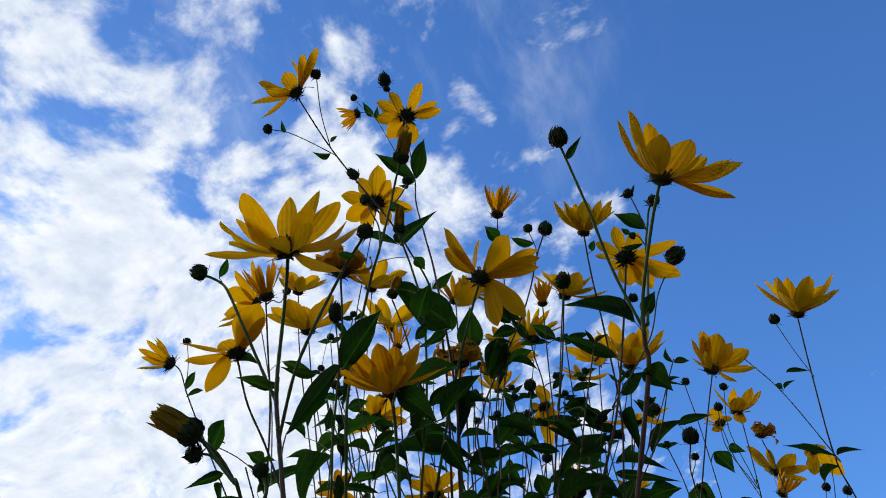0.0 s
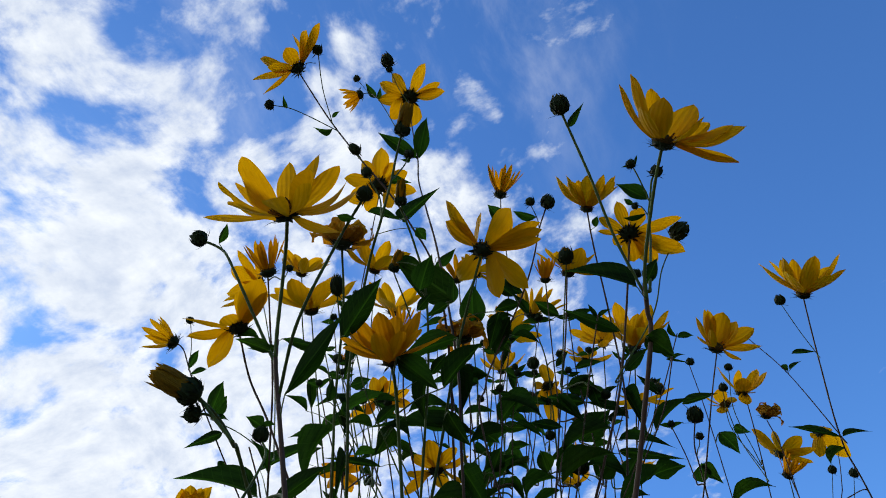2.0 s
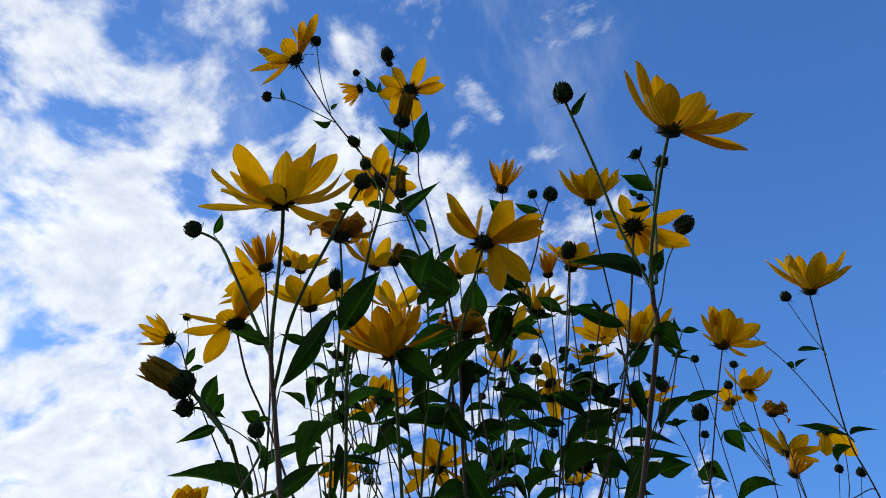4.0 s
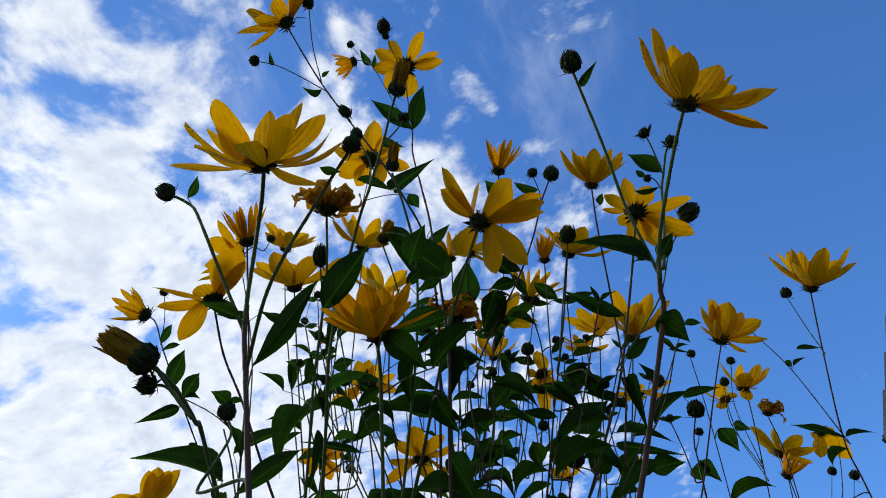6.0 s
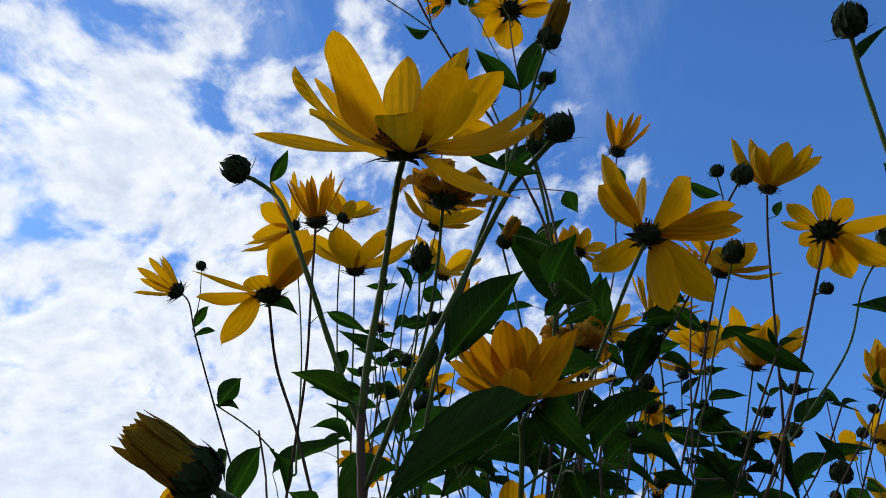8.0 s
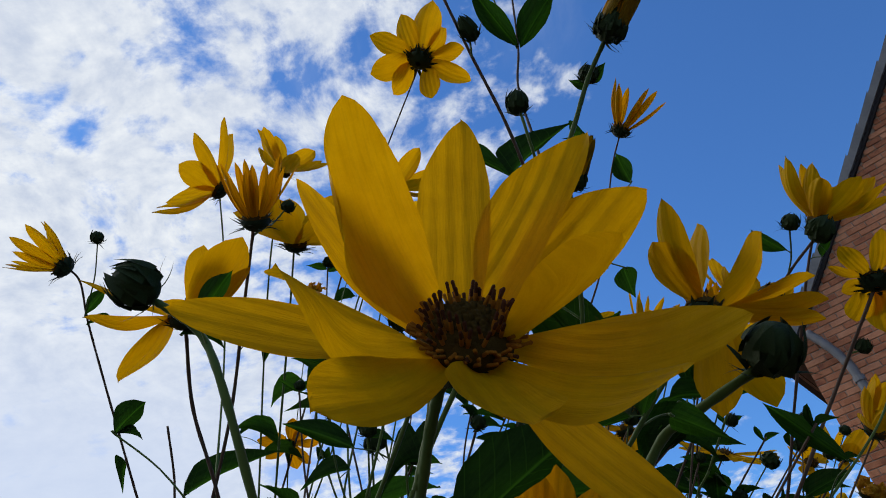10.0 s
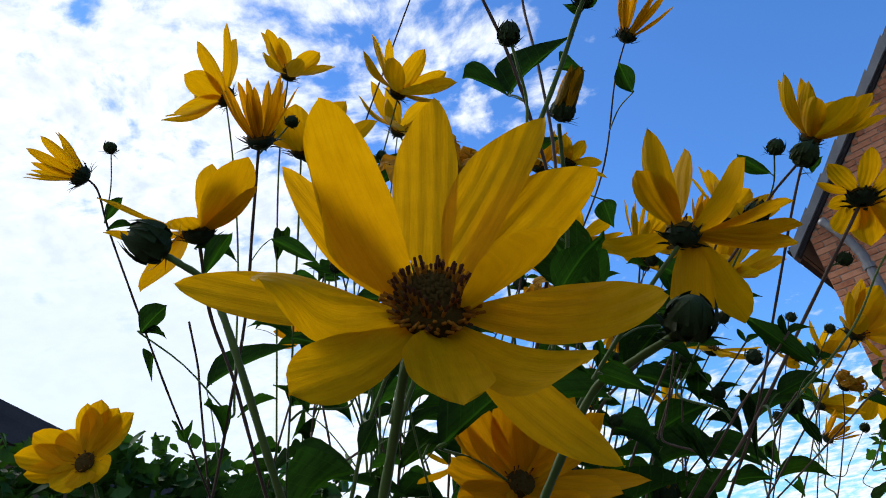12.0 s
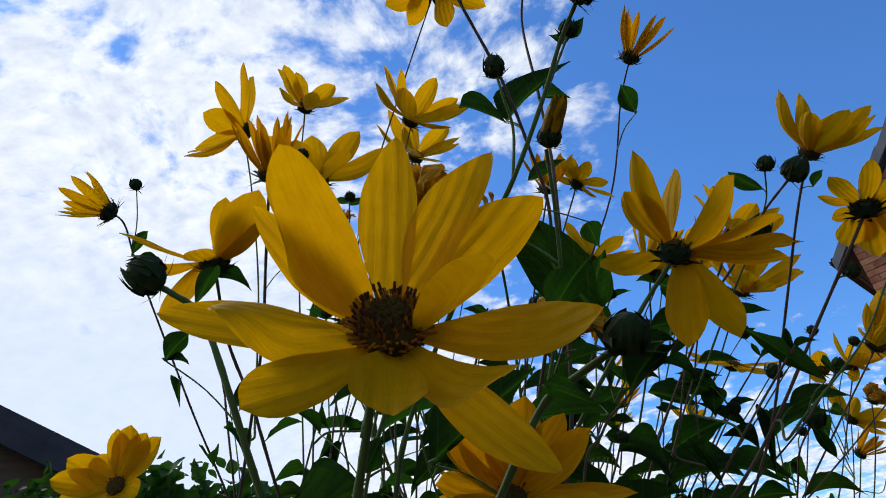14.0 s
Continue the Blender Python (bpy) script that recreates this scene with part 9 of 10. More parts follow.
leaf(p, (-0.1129, 0.9061, 1.1226), (-0.1727, 0.8962, 1.1324), 0.0134, (0.6318, -0.109, 1), 2)
p = plant("sunflower stalk with limp drooping petals", (-0.2209, 1.0125, 0))
stem(p, [(0.0305, 0.6649, 1.5954), (0.0109, 0.6972, 1.5624), (-0.0103, 0.726, 1.52), (-0.0943, 0.8403, 1.3518), (-0.1829, 0.9608, 1.0354), (-0.2209, 1.0125, 0)], 0.72, 2.028)
placed_flower(p, (0.0316, 0.663, 1.5969), (-0.0748, -0.2038, 0.9762), 0.0146, [(-46, 62, 0.0251, 0.0225), (-160, 26, 0.0159, 0.0207), (167, -34, 0.0316, 0.0225), (47, -15, 0.0148, 0.0188), (121, -52, 0.0509, 0.0207), (76, -53, 0.0373, 0.0188)], 31)
bud(p, (0.0252, 0.6007, 1.5822), (0.413, -0.7169, 0.5616), 0.0149, 0, 1.0)
stem(p, [(0.0227, 0.6051, 1.5787), (0.0068, 0.6381, 1.5402), (-0.0069, 0.6715, 1.5013)], 0.54, 0.676)
leaf(p, (-0.0338, 0.6182, 1.5049), (-0.0124, 0.6209, 1.5029), 0.0095, (0.3619, 0.6366, 0.7716), 1)
leaf(p, (-0.0093, 0.6294, 1.4708), (-0.0072, 0.6097, 1.4862), 0.0166, (0.2166, 0.7337, 0.6955), 3)
stem(p, [(0.0232, 0.6497, 1.6073), (-0.0028, 0.6801, 1.5581), (-0.0321, 0.6823, 1.5055)], 0.6, 0.78, red=True)
bud(p, (0.0243, 0.6478, 1.6088), (0.413, -0.7169, 0.5616), 0.0086, 1, 1.0)
leaf(p, (0.0218, 0.6521, 1.6054), (0.0099, 0.6426, 1.6128), 0.0060, (0.2593, 0.8207, 0.6274), 0)
leaf(p, (0.0213, 0.653, 1.6047), (0.0365, 0.6544, 1.6036), 0.0053, (-0.0248, 0.3206, 1.0191), 0)
bud(p, (0.009, 0.6371, 1.5155), (0.413, -0.7169, 0.5616), 0.0119, 1, 1.0)
stem(p, [(-0.1286, 0.5406, 1.5607), (-0.1446, 0.5646, 1.5418), (-0.1562, 0.5933, 1.5113), (-0.2151, 0.7385, 1.3569), (-0.2782, 0.8942, 1.0498), (-0.3053, 0.9609, 0)], 0.70308, 1.57374, red=True)
leaf(p, (-0.1442, 0.572, 1.536), (-0.1774, 0.5612, 1.5283), 0.0061, (-0.0447, 0.7361, 0.6937), 1)
leaf(p, (-0.1327, 0.5487, 1.5543), (-0.1202, 0.5727, 1.5623), 0.0060, (-0.4326, 0.6758, 0.7409), 0)
leaf(p, (-0.1301, 0.543, 1.5587), (-0.1378, 0.5359, 1.5643), 0.0053, (-0.2257, 0.6937, 0.7269), 0)
leaf(p, (-0.1301, 0.543, 1.5587), (-0.1175, 0.5374, 1.5632), 0.0039, (-0.176, 0.1695, 1.1375), 3)
bud(p, (-0.1277, 0.5389, 1.562), (0.413, -0.7169, 0.5616), 0.0096, 2, 1.0)
stem(p, [(0.1215, 0.5908, 1.5324), (0.0883, 0.6299, 1.5018), (0.0374, 0.6706, 1.4618), (-0.1091, 0.7875, 1.3467), (-0.2745, 0.9196, 1.0679), (-0.3453, 0.9761, 0)], 0.520824, 1.37051, red=True)
leaf(p, (0.0859, 0.6269, 1.5041), (0.0566, 0.6301, 1.5311), 0.0095, (-0.1108, 0.7017, 0.7207), 0)
leaf(p, (0.12, 0.5933, 1.5305), (0.1146, 0.5786, 1.542), 0.0048, (-0.2429, 0.2113, 1.1048), 3)
leaf(p, (0.12, 0.5933, 1.5305), (0.1387, 0.5928, 1.5308), 0.0046, (0.3245, 0.7942, 0.6482), 4)
bud(p, (0.1224, 0.5891, 1.5337), (0.413, -0.7169, 0.5616), 0.0096, 0, 1.0)
leaf(p, (-0.0269, 0.7486, 1.4868), (0.0202, 0.7762, 1.4928), 0.0136, (0.5219, 0.5021, 1), 0)
leaf(p, (-0.0543, 0.7858, 1.432), (-0.0904, 0.7471, 1.4408), 0.0142, (0.274, 0.0484, 1), 3)
leaf(p, (-0.0812, 0.8225, 1.378), (-0.1136, 0.8564, 1.3671), 0.0114, (-0.726, -0.039, 1), 3)
leaf(p, (-0.1042, 0.8538, 1.3165), (-0.048, 0.8261, 1.3105), 0.0146, (0.1167, 1.1087, 1), 1)
leaf(p, (-0.1191, 0.8741, 1.2632), (-0.1329, 0.8257, 1.2418), 0.0129, (0.2357, 0.1849, 1), 3)
leaf(p, (-0.1337, 0.8938, 1.2113), (-0.0982, 0.865, 1.1999), 0.0101, (-0.4741, 0.2758, 1), 3)
leaf(p, (-0.1777, 0.6463, 1.455), (-0.1559, 0.67, 1.4416), 0.0085, (0.3753, -0.0699, 1), 0)
leaf(p, (-0.2007, 0.7031, 1.3945), (-0.2561, 0.6938, 1.3977), 0.0147, (0.4829, 0.1671, 1), 4)
leaf(p, (-0.219, 0.7483, 1.3376), (-0.1964, 0.7157, 1.3261), 0.0109, (0.6097, -0.1952, 1), 0)
leaf(p, (-0.235, 0.7877, 1.2599), (-0.1969, 0.8407, 1.2536), 0.0178, (-0.7879, -0.5114, 1), 0)
leaf(p, (-0.2496, 0.8235, 1.1892), (-0.1947, 0.7835, 1.1968), 0.0185, (0.0391, -0.2401, 1), 2)
leaf(p, (-0.2624, 0.8552, 1.1267), (-0.2268, 0.8266, 1.1176), 0.0114, (-0.067, -0.0232, 1), 4)
leaf(p, (-0.0042, 0.7038, 1.4291), (-0.0144, 0.7614, 1.4364), 0.0119, (0.4662, -0.3406, 1), 2)
leaf(p, (-0.0561, 0.7453, 1.3883), (-0.0095, 0.7579, 1.3857), 0.0099, (0.1954, -0.5194, 1), 0)
leaf(p, (-0.1003, 0.7805, 1.3536), (-0.0711, 0.8116, 1.3521), 0.0095, (-0.4461, 0.032, 1), 2)
leaf(p, (-0.139, 0.8114, 1.2963), (-0.1061, 0.8325, 1.2973), 0.0097, (0.0109, -1.0872, 1), 4)
leaf(p, (-0.1642, 0.8315, 1.2539), (-0.101, 0.8092, 1.2666), 0.0168, (-0.3221, -0.1732, 1), 1)
leaf(p, (-0.2056, 0.8646, 1.184), (-0.2755, 0.8647, 1.1827), 0.0177, (0.2983, -0.5261, 1), 4)
p = plant("sunflower stalk with a flat dark-eyed head", (-0.2165, 1.0282, 0))
stem(p, [(0.1291, 0.7568, 1.5869), (0.1043, 0.7863, 1.5561), (0.0794, 0.805, 1.5217), (-0.0382, 0.8938, 1.3584), (-0.1631, 0.9879, 1.0452), (-0.2165, 1.0282, 0)], 0.72, 1.872, red=True)
flower(p, (0.1306, 0.7542, 1.5889), (0.3743, -0.3892, 0.8417), 0.0759, 9, 8, 32, broad=0.32)
bud(p, (0.148, 0.708, 1.5616), (0.8131, -0.4583, 0.359), 0.0159, 2, 1.0)
stem(p, [(0.1446, 0.7113, 1.559), (0.1194, 0.7412, 1.5356), (0.0853, 0.7598, 1.5083)], 0.54, 0.676)
leaf(p, (0.0905, 0.7022, 1.4645), (0.1247, 0.7052, 1.4622), 0.0225, (0.3753, 0.4967, 0.8812), 0)
leaf(p, (0.1155, 0.6885, 1.5007), (0.1657, 0.6726, 1.5132), 0.0130, (-0.4895, 0.654, 0.758), 1)
stem(p, [(0.1432, 0.744, 1.5334), (0.1428, 0.7634, 1.5055), (0.1358, 0.761, 1.4693)], 0.6, 0.78, red=True)
bud(p, (0.1443, 0.7421, 1.5349), (0.413, -0.7169, 0.5616), 0.0086, 1, 1.0)
leaf(p, (0.1418, 0.7464, 1.5316), (0.1293, 0.7379, 1.5382), 0.0060, (0.1325, 0.3301, 1.0117), 0)
leaf(p, (0.1413, 0.7473, 1.5308), (0.1581, 0.7459, 1.5319), 0.0053, (-0.0128, 0.3055, 1.0309), 0)
stem(p, [(-0.0613, 0.5804, 1.5962), (-0.0868, 0.6161, 1.5683), (-0.1088, 0.6592, 1.5258), (-0.1838, 0.8067, 1.3808), (-0.2651, 0.9666, 1.0803), (-0.3, 1.0352, 0)], 0.654154, 1.47572, red=True)
leaf(p, (-0.0645, 0.5861, 1.5918), (-0.0919, 0.5853, 1.6048), 0.0090, (-0.2376, 0.2196, 1.0983), 0)
leaf(p, (-0.095, 0.6394, 1.55), (-0.1069, 0.6038, 1.5438), 0.0052, (-0.2203, 0.1739, 1.1341), 2)
leaf(p, (-0.0628, 0.583, 1.5942), (-0.0755, 0.5782, 1.598), 0.0043, (-0.3497, 0.6277, 0.7786), 3)
leaf(p, (-0.0628, 0.583, 1.5942), (-0.0454, 0.5826, 1.5945), 0.0045, (0.4191, 0.4872, 0.8886), 4)
bud(p, (-0.0602, 0.5786, 1.5976), (0.413, -0.7169, 0.5616), 0.0112, 1, 1.0)
leaf(p, (0.0402, 0.8346, 1.4672), (0.08, 0.8351, 1.4691), 0.0097, (0.076, 0.0663, 1), 4)
leaf(p, (-0.0031, 0.8673, 1.4071), (-0.0453, 0.8813, 1.4111), 0.0117, (-0.2052, 0.1886, 1), 1)
leaf(p, (-0.0422, 0.8968, 1.3484), (-0.0355, 0.8599, 1.3317), 0.0103, (-0.0906, -0.5332, 1), 0)
leaf(p, (-0.061, 0.9109, 1.3013), (-0.0126, 0.8872, 1.3026), 0.0146, (-0.4463, -0.6687, 1), 4)
leaf(p, (-0.0792, 0.9246, 1.2557), (-0.0599, 0.8907, 1.265), 0.0100, (0.1183, 0.2857, 1), 0)
leaf(p, (-0.1063, 0.9451, 1.1875), (-0.1623, 0.943, 1.1917), 0.0125, (0.0784, 0.3279, 1), 0)
leaf(p, (-0.1385, 0.7177, 1.4683), (-0.1054, 0.7505, 1.4499), 0.0091, (0.7338, 0.2962, 1), 0)
leaf(p, (-0.1632, 0.7663, 1.4205), (-0.1786, 0.7249, 1.4379), 0.0089, (0.0215, 0.375, 1), 1)
leaf(p, (-0.1863, 0.8117, 1.3713), (-0.1408, 0.8125, 1.3583), 0.0085, (-0.2991, -0.0835, 1), 1)
leaf(p, (-0.1982, 0.8351, 1.3274), (-0.1476, 0.8568, 1.3235), 0.0119, (0.0545, -0.0997, 1), 3)
leaf(p, (-0.212, 0.8623, 1.2763), (-0.1999, 0.8143, 1.2608), 0.0119, (0.232, 0.2974, 1), 3)
leaf(p, (-0.2286, 0.8949, 1.2151), (-0.1809, 0.9317, 1.2013), 0.0141, (-0.0102, -0.302, 1), 3)
p = plant("sunflower stalk with a large spiky bud", (0.0204, 1.0909, 0))
stem(p, [(0.1646, 0.7258, 1.5146), (0.1522, 0.7458, 1.4975), (0.144, 0.7674, 1.4689), (0.0946, 0.8967, 1.298), (0.0427, 1.0326, 0.9796), (0.0204, 1.0909, 0)], 0.78, 1.872, red=True)
bud(p, (0.1678, 0.7203, 1.519), (0.3321, -0.7426, 0.5817), 0.0205, 0, 1.0)
bud(p, (0.2067, 0.7401, 1.6), (0.4908, -0.6859, 0.5373), 0.0105, 1, 1.0)
stem(p, [(0.204, 0.7434, 1.5974), (0.1978, 0.7835, 1.5583), (0.1824, 0.8418, 1.4929), (0.1441, 0.9858, 1.3311), (0.1034, 1.1389, 1.019), (0.086, 1.2045, 0)], 0.54, 1.404, red=True)
leaf(p, (0.152, 0.8043, 1.4862), (0.1568, 0.786, 1.5005), 0.0217, (-0.201, 0.5227, 0.8608), 2)
leaf(p, (0.1615, 0.712, 1.5331), (0.2027, 0.7167, 1.5294), 0.0095, (0.1274, 0.6897, 0.73), 0)
leaf(p, (0.2037, 0.815, 1.5414), (0.2169, 0.8416, 1.5205), 0.0196, (0.4396, 0.5256, 0.8586), 2)
leaf(p, (0.1549, 0.7893, 1.4979), (0.1713, 0.8112, 1.4808), 0.0174, (0.0217, 0.5302, 0.855), 3)
bud(p, (0.1684, 0.7633, 1.5183), (0.413, -0.7169, 0.5616), 0.0099, 1, 1.0)
leaf(p, (0.1259, 0.8146, 1.4064), (0.1211, 0.8461, 1.3987), 0.0089, (0.1222, -0.0938, 1), 1)
leaf(p, (0.1057, 0.8675, 1.3366), (0.1492, 0.8959, 1.3303), 0.0141, (0.0321, 0.2025, 1), 2)
leaf(p, (0.0939, 0.8985, 1.2937), (0.1055, 0.9495, 1.3133), 0.0128, (0.0325, -0.0852, 1), 0)
leaf(p, (0.0827, 0.9278, 1.2252), (0.0595, 0.9772, 1.2397), 0.0145, (0.4215, -0.1504, 1), 2)
leaf(p, (0.0749, 0.9481, 1.1775), (0.0974, 0.9855, 1.1892), 0.0096, (-0.0277, -0.444, 1), 2)
leaf(p, (0.0674, 0.968, 1.131), (0.0419, 0.9371, 1.1327), 0.0112, (-0.2473, -0.8008, 1), 4)
leaf(p, (0.1782, 0.8575, 1.4752), (0.2247, 0.8338, 1.4657), 0.0145, (0.2787, -0.532, 1), 3)
leaf(p, (0.1671, 0.8992, 1.4284), (0.153, 0.865, 1.4195), 0.0079, (-0.6947, 0.1152, 1), 2)
leaf(p, (0.1523, 0.9551, 1.3656), (0.1927, 0.9527, 1.3678), 0.0080, (-0.0528, 0.0995, 1), 3)
leaf(p, (0.1434, 0.9885, 1.3256), (0.1822, 1.0012, 1.334), 0.0120, (-0.0622, -0.5899, 1), 2)
leaf(p, (0.133, 1.0275, 1.246), (0.1799, 0.9817, 1.243), 0.0129, (0.0814, 0.4875, 1), 0)
leaf(p, (0.1229, 1.0656, 1.1684), (0.0756, 1.0384, 1.1463), 0.0149, (-0.0465, -0.3967, 1), 4)
p = plant("sunflower stalk with a leaning open head", (0.2594, 1.3707, 0))
stem(p, [(0.2918, 0.9596, 1.5551), (0.2896, 0.9884, 1.5248), (0.2776, 1.1399, 1.3658), (0.2649, 1.3014, 1.0555), (0.2594, 1.3707, 0)], 0.66, 1.56, red=True)
flower(p, (0.2931, 0.9573, 1.5569), (0.8474, -0.1088, 0.5197), 0.0723, 8, 26, 33)
half_open(p, (0.2748, 0.9303, 1.5145), (0.6996, -0.5625, 0.4406), 0.0327, 9, 62, 8, thin=0.17, body=0.36)
stem(p, [(0.2743, 0.9327, 1.5126), (0.2612, 0.9435, 1.4788)], 0.6, 0.78)
bud(p, (0.3484, 0.9961, 1.5265), (0.413, -0.7169, 0.5616), 0.0126, 1, 1.0)
bud(p, (0.3737, 1.0091, 1.5163), (0.413, -0.7169, 0.5616), 0.0141, 1, 1.0)
stem(p, [(0.3471, 0.9983, 1.5248), (0.3243, 1.024, 1.4919)], 0.42, 0.52)
stem(p, [(0.3717, 1.0125, 1.5136), (0.3512, 1.0336, 1.4844)], 0.42, 0.52)
leaf(p, (0.2809, 1.0985, 1.4093), (0.3167, 1.0568, 1.392), 0.0159, (0.11, 0.516, 1), 3)
leaf(p, (0.2767, 1.1513, 1.344), (0.2597, 1.1109, 1.3636), 0.0083, (-0.6709, 0.4004, 1), 2)
leaf(p, (0.2743, 1.1823, 1.2845), (0.3224, 1.2219, 1.2792), 0.0139, (0.3037, 0.3353, 1), 0)
leaf(p, (0.2718, 1.2142, 1.2232), (0.3136, 1.2567, 1.2382), 0.0139, (0.2648, -0.021, 1), 0)
leaf(p, (0.2689, 1.2502, 1.154), (0.2331, 1.2837, 1.1445), 0.0135, (0.116, 0.2806, 1), 3)
leaf(p, (0.2671, 1.2737, 1.1088), (0.2273, 1.2534, 1.1268), 0.0112, (0.4114, 0.0578, 1), 4)
p = plant("near sunflower stalk with a fat half-open bud", (-0.3585, 0.8968, 0))
stem(p, [(-0.1652, 0.2626, 1.3719), (-0.1699, 0.2901, 1.3809), (-0.1805, 0.3264, 1.3905), (-0.1906, 0.3587, 1.3907), (-0.2524, 0.5569, 1.318), (-0.3267, 0.7949, 1.0723), (-0.3585, 0.8968, 0)], 1.2, 2.34)
opening_bud(p, (-0.1649, 0.2622, 1.3722), (-0.5963, -0.632, 0.495), 0.0280, 0, fat=True)
stem(p, [(-0.1706, 0.2717, 1.3698), (-0.1638, 0.2738, 1.3657), (-0.1586, 0.2784, 1.3557)], 0.72, 0.832)
bud(p, (-0.1736, 0.2709, 1.3705), (-0.9433, -0.2614, 0.2048), 0.0107, 2, 1.0)
leaf(p, (-0.1607, 0.2803, 1.3568), (-0.1836, 0.2793, 1.3575), 0.0056, (-0.3333, 0.6941, 0.7265), 0)
leaf(p, (-0.174, 0.2889, 1.3818), (-0.1574, 0.2765, 1.3915), 0.0086, (-0.4259, 0.593, 0.8057), 0)
bud(p, (-0.1617, 0.3276, 1.3896), (0.6996, -0.5625, 0.4406), 0.0114, 1, 1.0)
stem(p, [(-0.1628, 0.3296, 1.388), (-0.1608, 0.3304, 1.3747), (-0.1666, 0.3241, 1.3542)], 0.72, 0.832)
leaf(p, (-0.1586, 0.325, 1.3916), (-0.1654, 0.3164, 1.3983), 0.0085, (0.0779, 0.7847, 0.6556), 0)
leaf(p, (-0.1609, 0.3248, 1.3918), (-0.1501, 0.3265, 1.3905), 0.0043, (-0.3419, 0.4226, 0.9392), 1)
leaf(p, (-0.1969, 0.3869, 1.3942), (-0.2426, 0.3594, 1.4172), 0.0099, (-0.209, 0.4307, 0.9457), 1)
leaf(p, (-0.2046, 0.4184, 1.4066), (-0.1526, 0.4107, 1.4137), 0.0128, (-0.1726, 0.6471, 0.7607), 0)
leaf(p, (-0.2519, 0.5552, 1.3186), (-0.2854, 0.5814, 1.3091), 0.0079, (-0.3676, -0.1139, 1), 3)
leaf(p, (-0.2705, 0.615, 1.258), (-0.2351, 0.5776, 1.2529), 0.0108, (0.4558, 0.357, 1), 3)
p = plant("sunflower stalk with a wide open low head", (-0.3148, 0.7927, 0))
stem(p, [(-0.3754, 0.5608, 1.5425), (-0.3693, 0.5674, 1.5308), (-0.3662, 0.5801, 1.5014), (-0.3452, 0.6669, 1.3004), (-0.3239, 0.7549, 0.9623), (-0.3148, 0.7927, 0)], 0.96, 2.184)
placed_flower(p, (-0.3725, 0.5608, 1.5427), (-0.0108, -0.973, 0.2308), 0.0143, [(82, 30, 0.0404, 0.0225), (70, 20, 0.0437, 0.0248), (50, 15, 0.0420, 0.0237), (31, 16, 0.0473, 0.0203), (147, 19, 0.0437, 0.0225), (170, 18, 0.0480, 0.0225), (-172, 16, 0.0391, 0.0192), (-138, 12, 0.0251, 0.0248), (-92, 4, 0.0194, 0.0248), (-30, -6, 0.0204, 0.0214), (128, 12, 0.0312, 0.0225)], 34)
leaf(p, (-0.3553, 0.6251, 1.3972), (-0.4018, 0.5921, 1.4139), 0.0101, (-0.0211, -0.0357, 1), 3)
leaf(p, (-0.3478, 0.6563, 1.3248), (-0.3545, 0.6137, 1.3261), 0.0111, (-0.6887, -0.1417, 1), 0)
leaf(p, (-0.3436, 0.6734, 1.2753), (-0.3049, 0.6312, 1.2569), 0.0166, (-0.1096, 0.5846, 1), 0)
leaf(p, (-0.3402, 0.6875, 1.2213), (-0.3018, 0.6573, 1.2265), 0.0108, (-0.0045, 0.021, 1), 1)
p = plant("sunflower stalk with a small dark-eyed head", (-0.4303, 1.1734, 0))
stem(p, [(-0.2776, 0.7949, 1.7022), (-0.2919, 0.8304, 1.6597), (-0.347, 0.9668, 1.4961), (-0.4053, 1.1115, 1.1828), (-0.4303, 1.1734, 0)], 0.72, 1.872)
flower(p, (-0.2755, 0.7907, 1.7058), (0.08, 0.58, 0.81), 0.0580, 8, -4, 35, broad=0.46, deep=True)
bud(p, (-0.2402, 0.7947, 1.6764), (0.3449, -0.7111, 0.6127), 0.0131, 1, 1.0)
stem(p, [(-0.2422, 0.7989, 1.6728), (-0.2654, 0.8181, 1.6429)], 0.54, 0.624)
withered(p, (-0.2209, 0.7158, 1.8363), (0.3449, -0.7111, 0.6127), 0.0236, 8, 4)
stem(p, [(-0.2223, 0.7186, 1.8339), (-0.2469, 0.7558, 1.7756), (-0.2727, 0.7963, 1.701)], 0.48, 0.572)
leaf(p, (-0.14, 0.5053, 1.4664), (-0.1828, 0.4831, 1.4837), 0.0069, (0.0397, 0.8365, 0.615), 0)
stem(p, [(-0.1735, 0.5588, 1.742), (-0.1876, 0.5744, 1.6663), (-0.2149, 0.5796, 1.5352)], 0.6, 0.78, red=True)
bud(p, (-0.1724, 0.5568, 1.7436), (0.413, -0.7169, 0.5616), 0.0091, 0, 1.0)
leaf(p, (-0.175, 0.5613, 1.74), (-0.1903, 0.5558, 1.7443), 0.0063, (0.3285, 0.7358, 0.6939), 0)
leaf(p, (-0.1756, 0.5623, 1.7392), (-0.1583, 0.5618, 1.7397), 0.0056, (0.055, 0.6516, 0.7599), 0)
bud(p, (-0.1724, 0.5568, 1.7436), (0.413, -0.7169, 0.5616), 0.0098, 1, 1.0)
leaf(p, (-0.3206, 0.9015, 1.5744), (-0.3039, 0.9485, 1.5697), 0.0119, (0.3631, -0.1207, 1), 2)
leaf(p, (-0.3365, 0.9409, 1.5271), (-0.3592, 0.9953, 1.5343), 0.0157, (0.0685, -0.1106, 1), 2)
leaf(p, (-0.3484, 0.9703, 1.4885), (-0.2897, 0.9579, 1.484), 0.0135, (-0.0447, 0.4908, 1), 3)
leaf(p, (-0.3588, 0.9961, 1.4327), (-0.4021, 1.0385, 1.4375), 0.0152, (0.1629, 0.309, 1), 4)
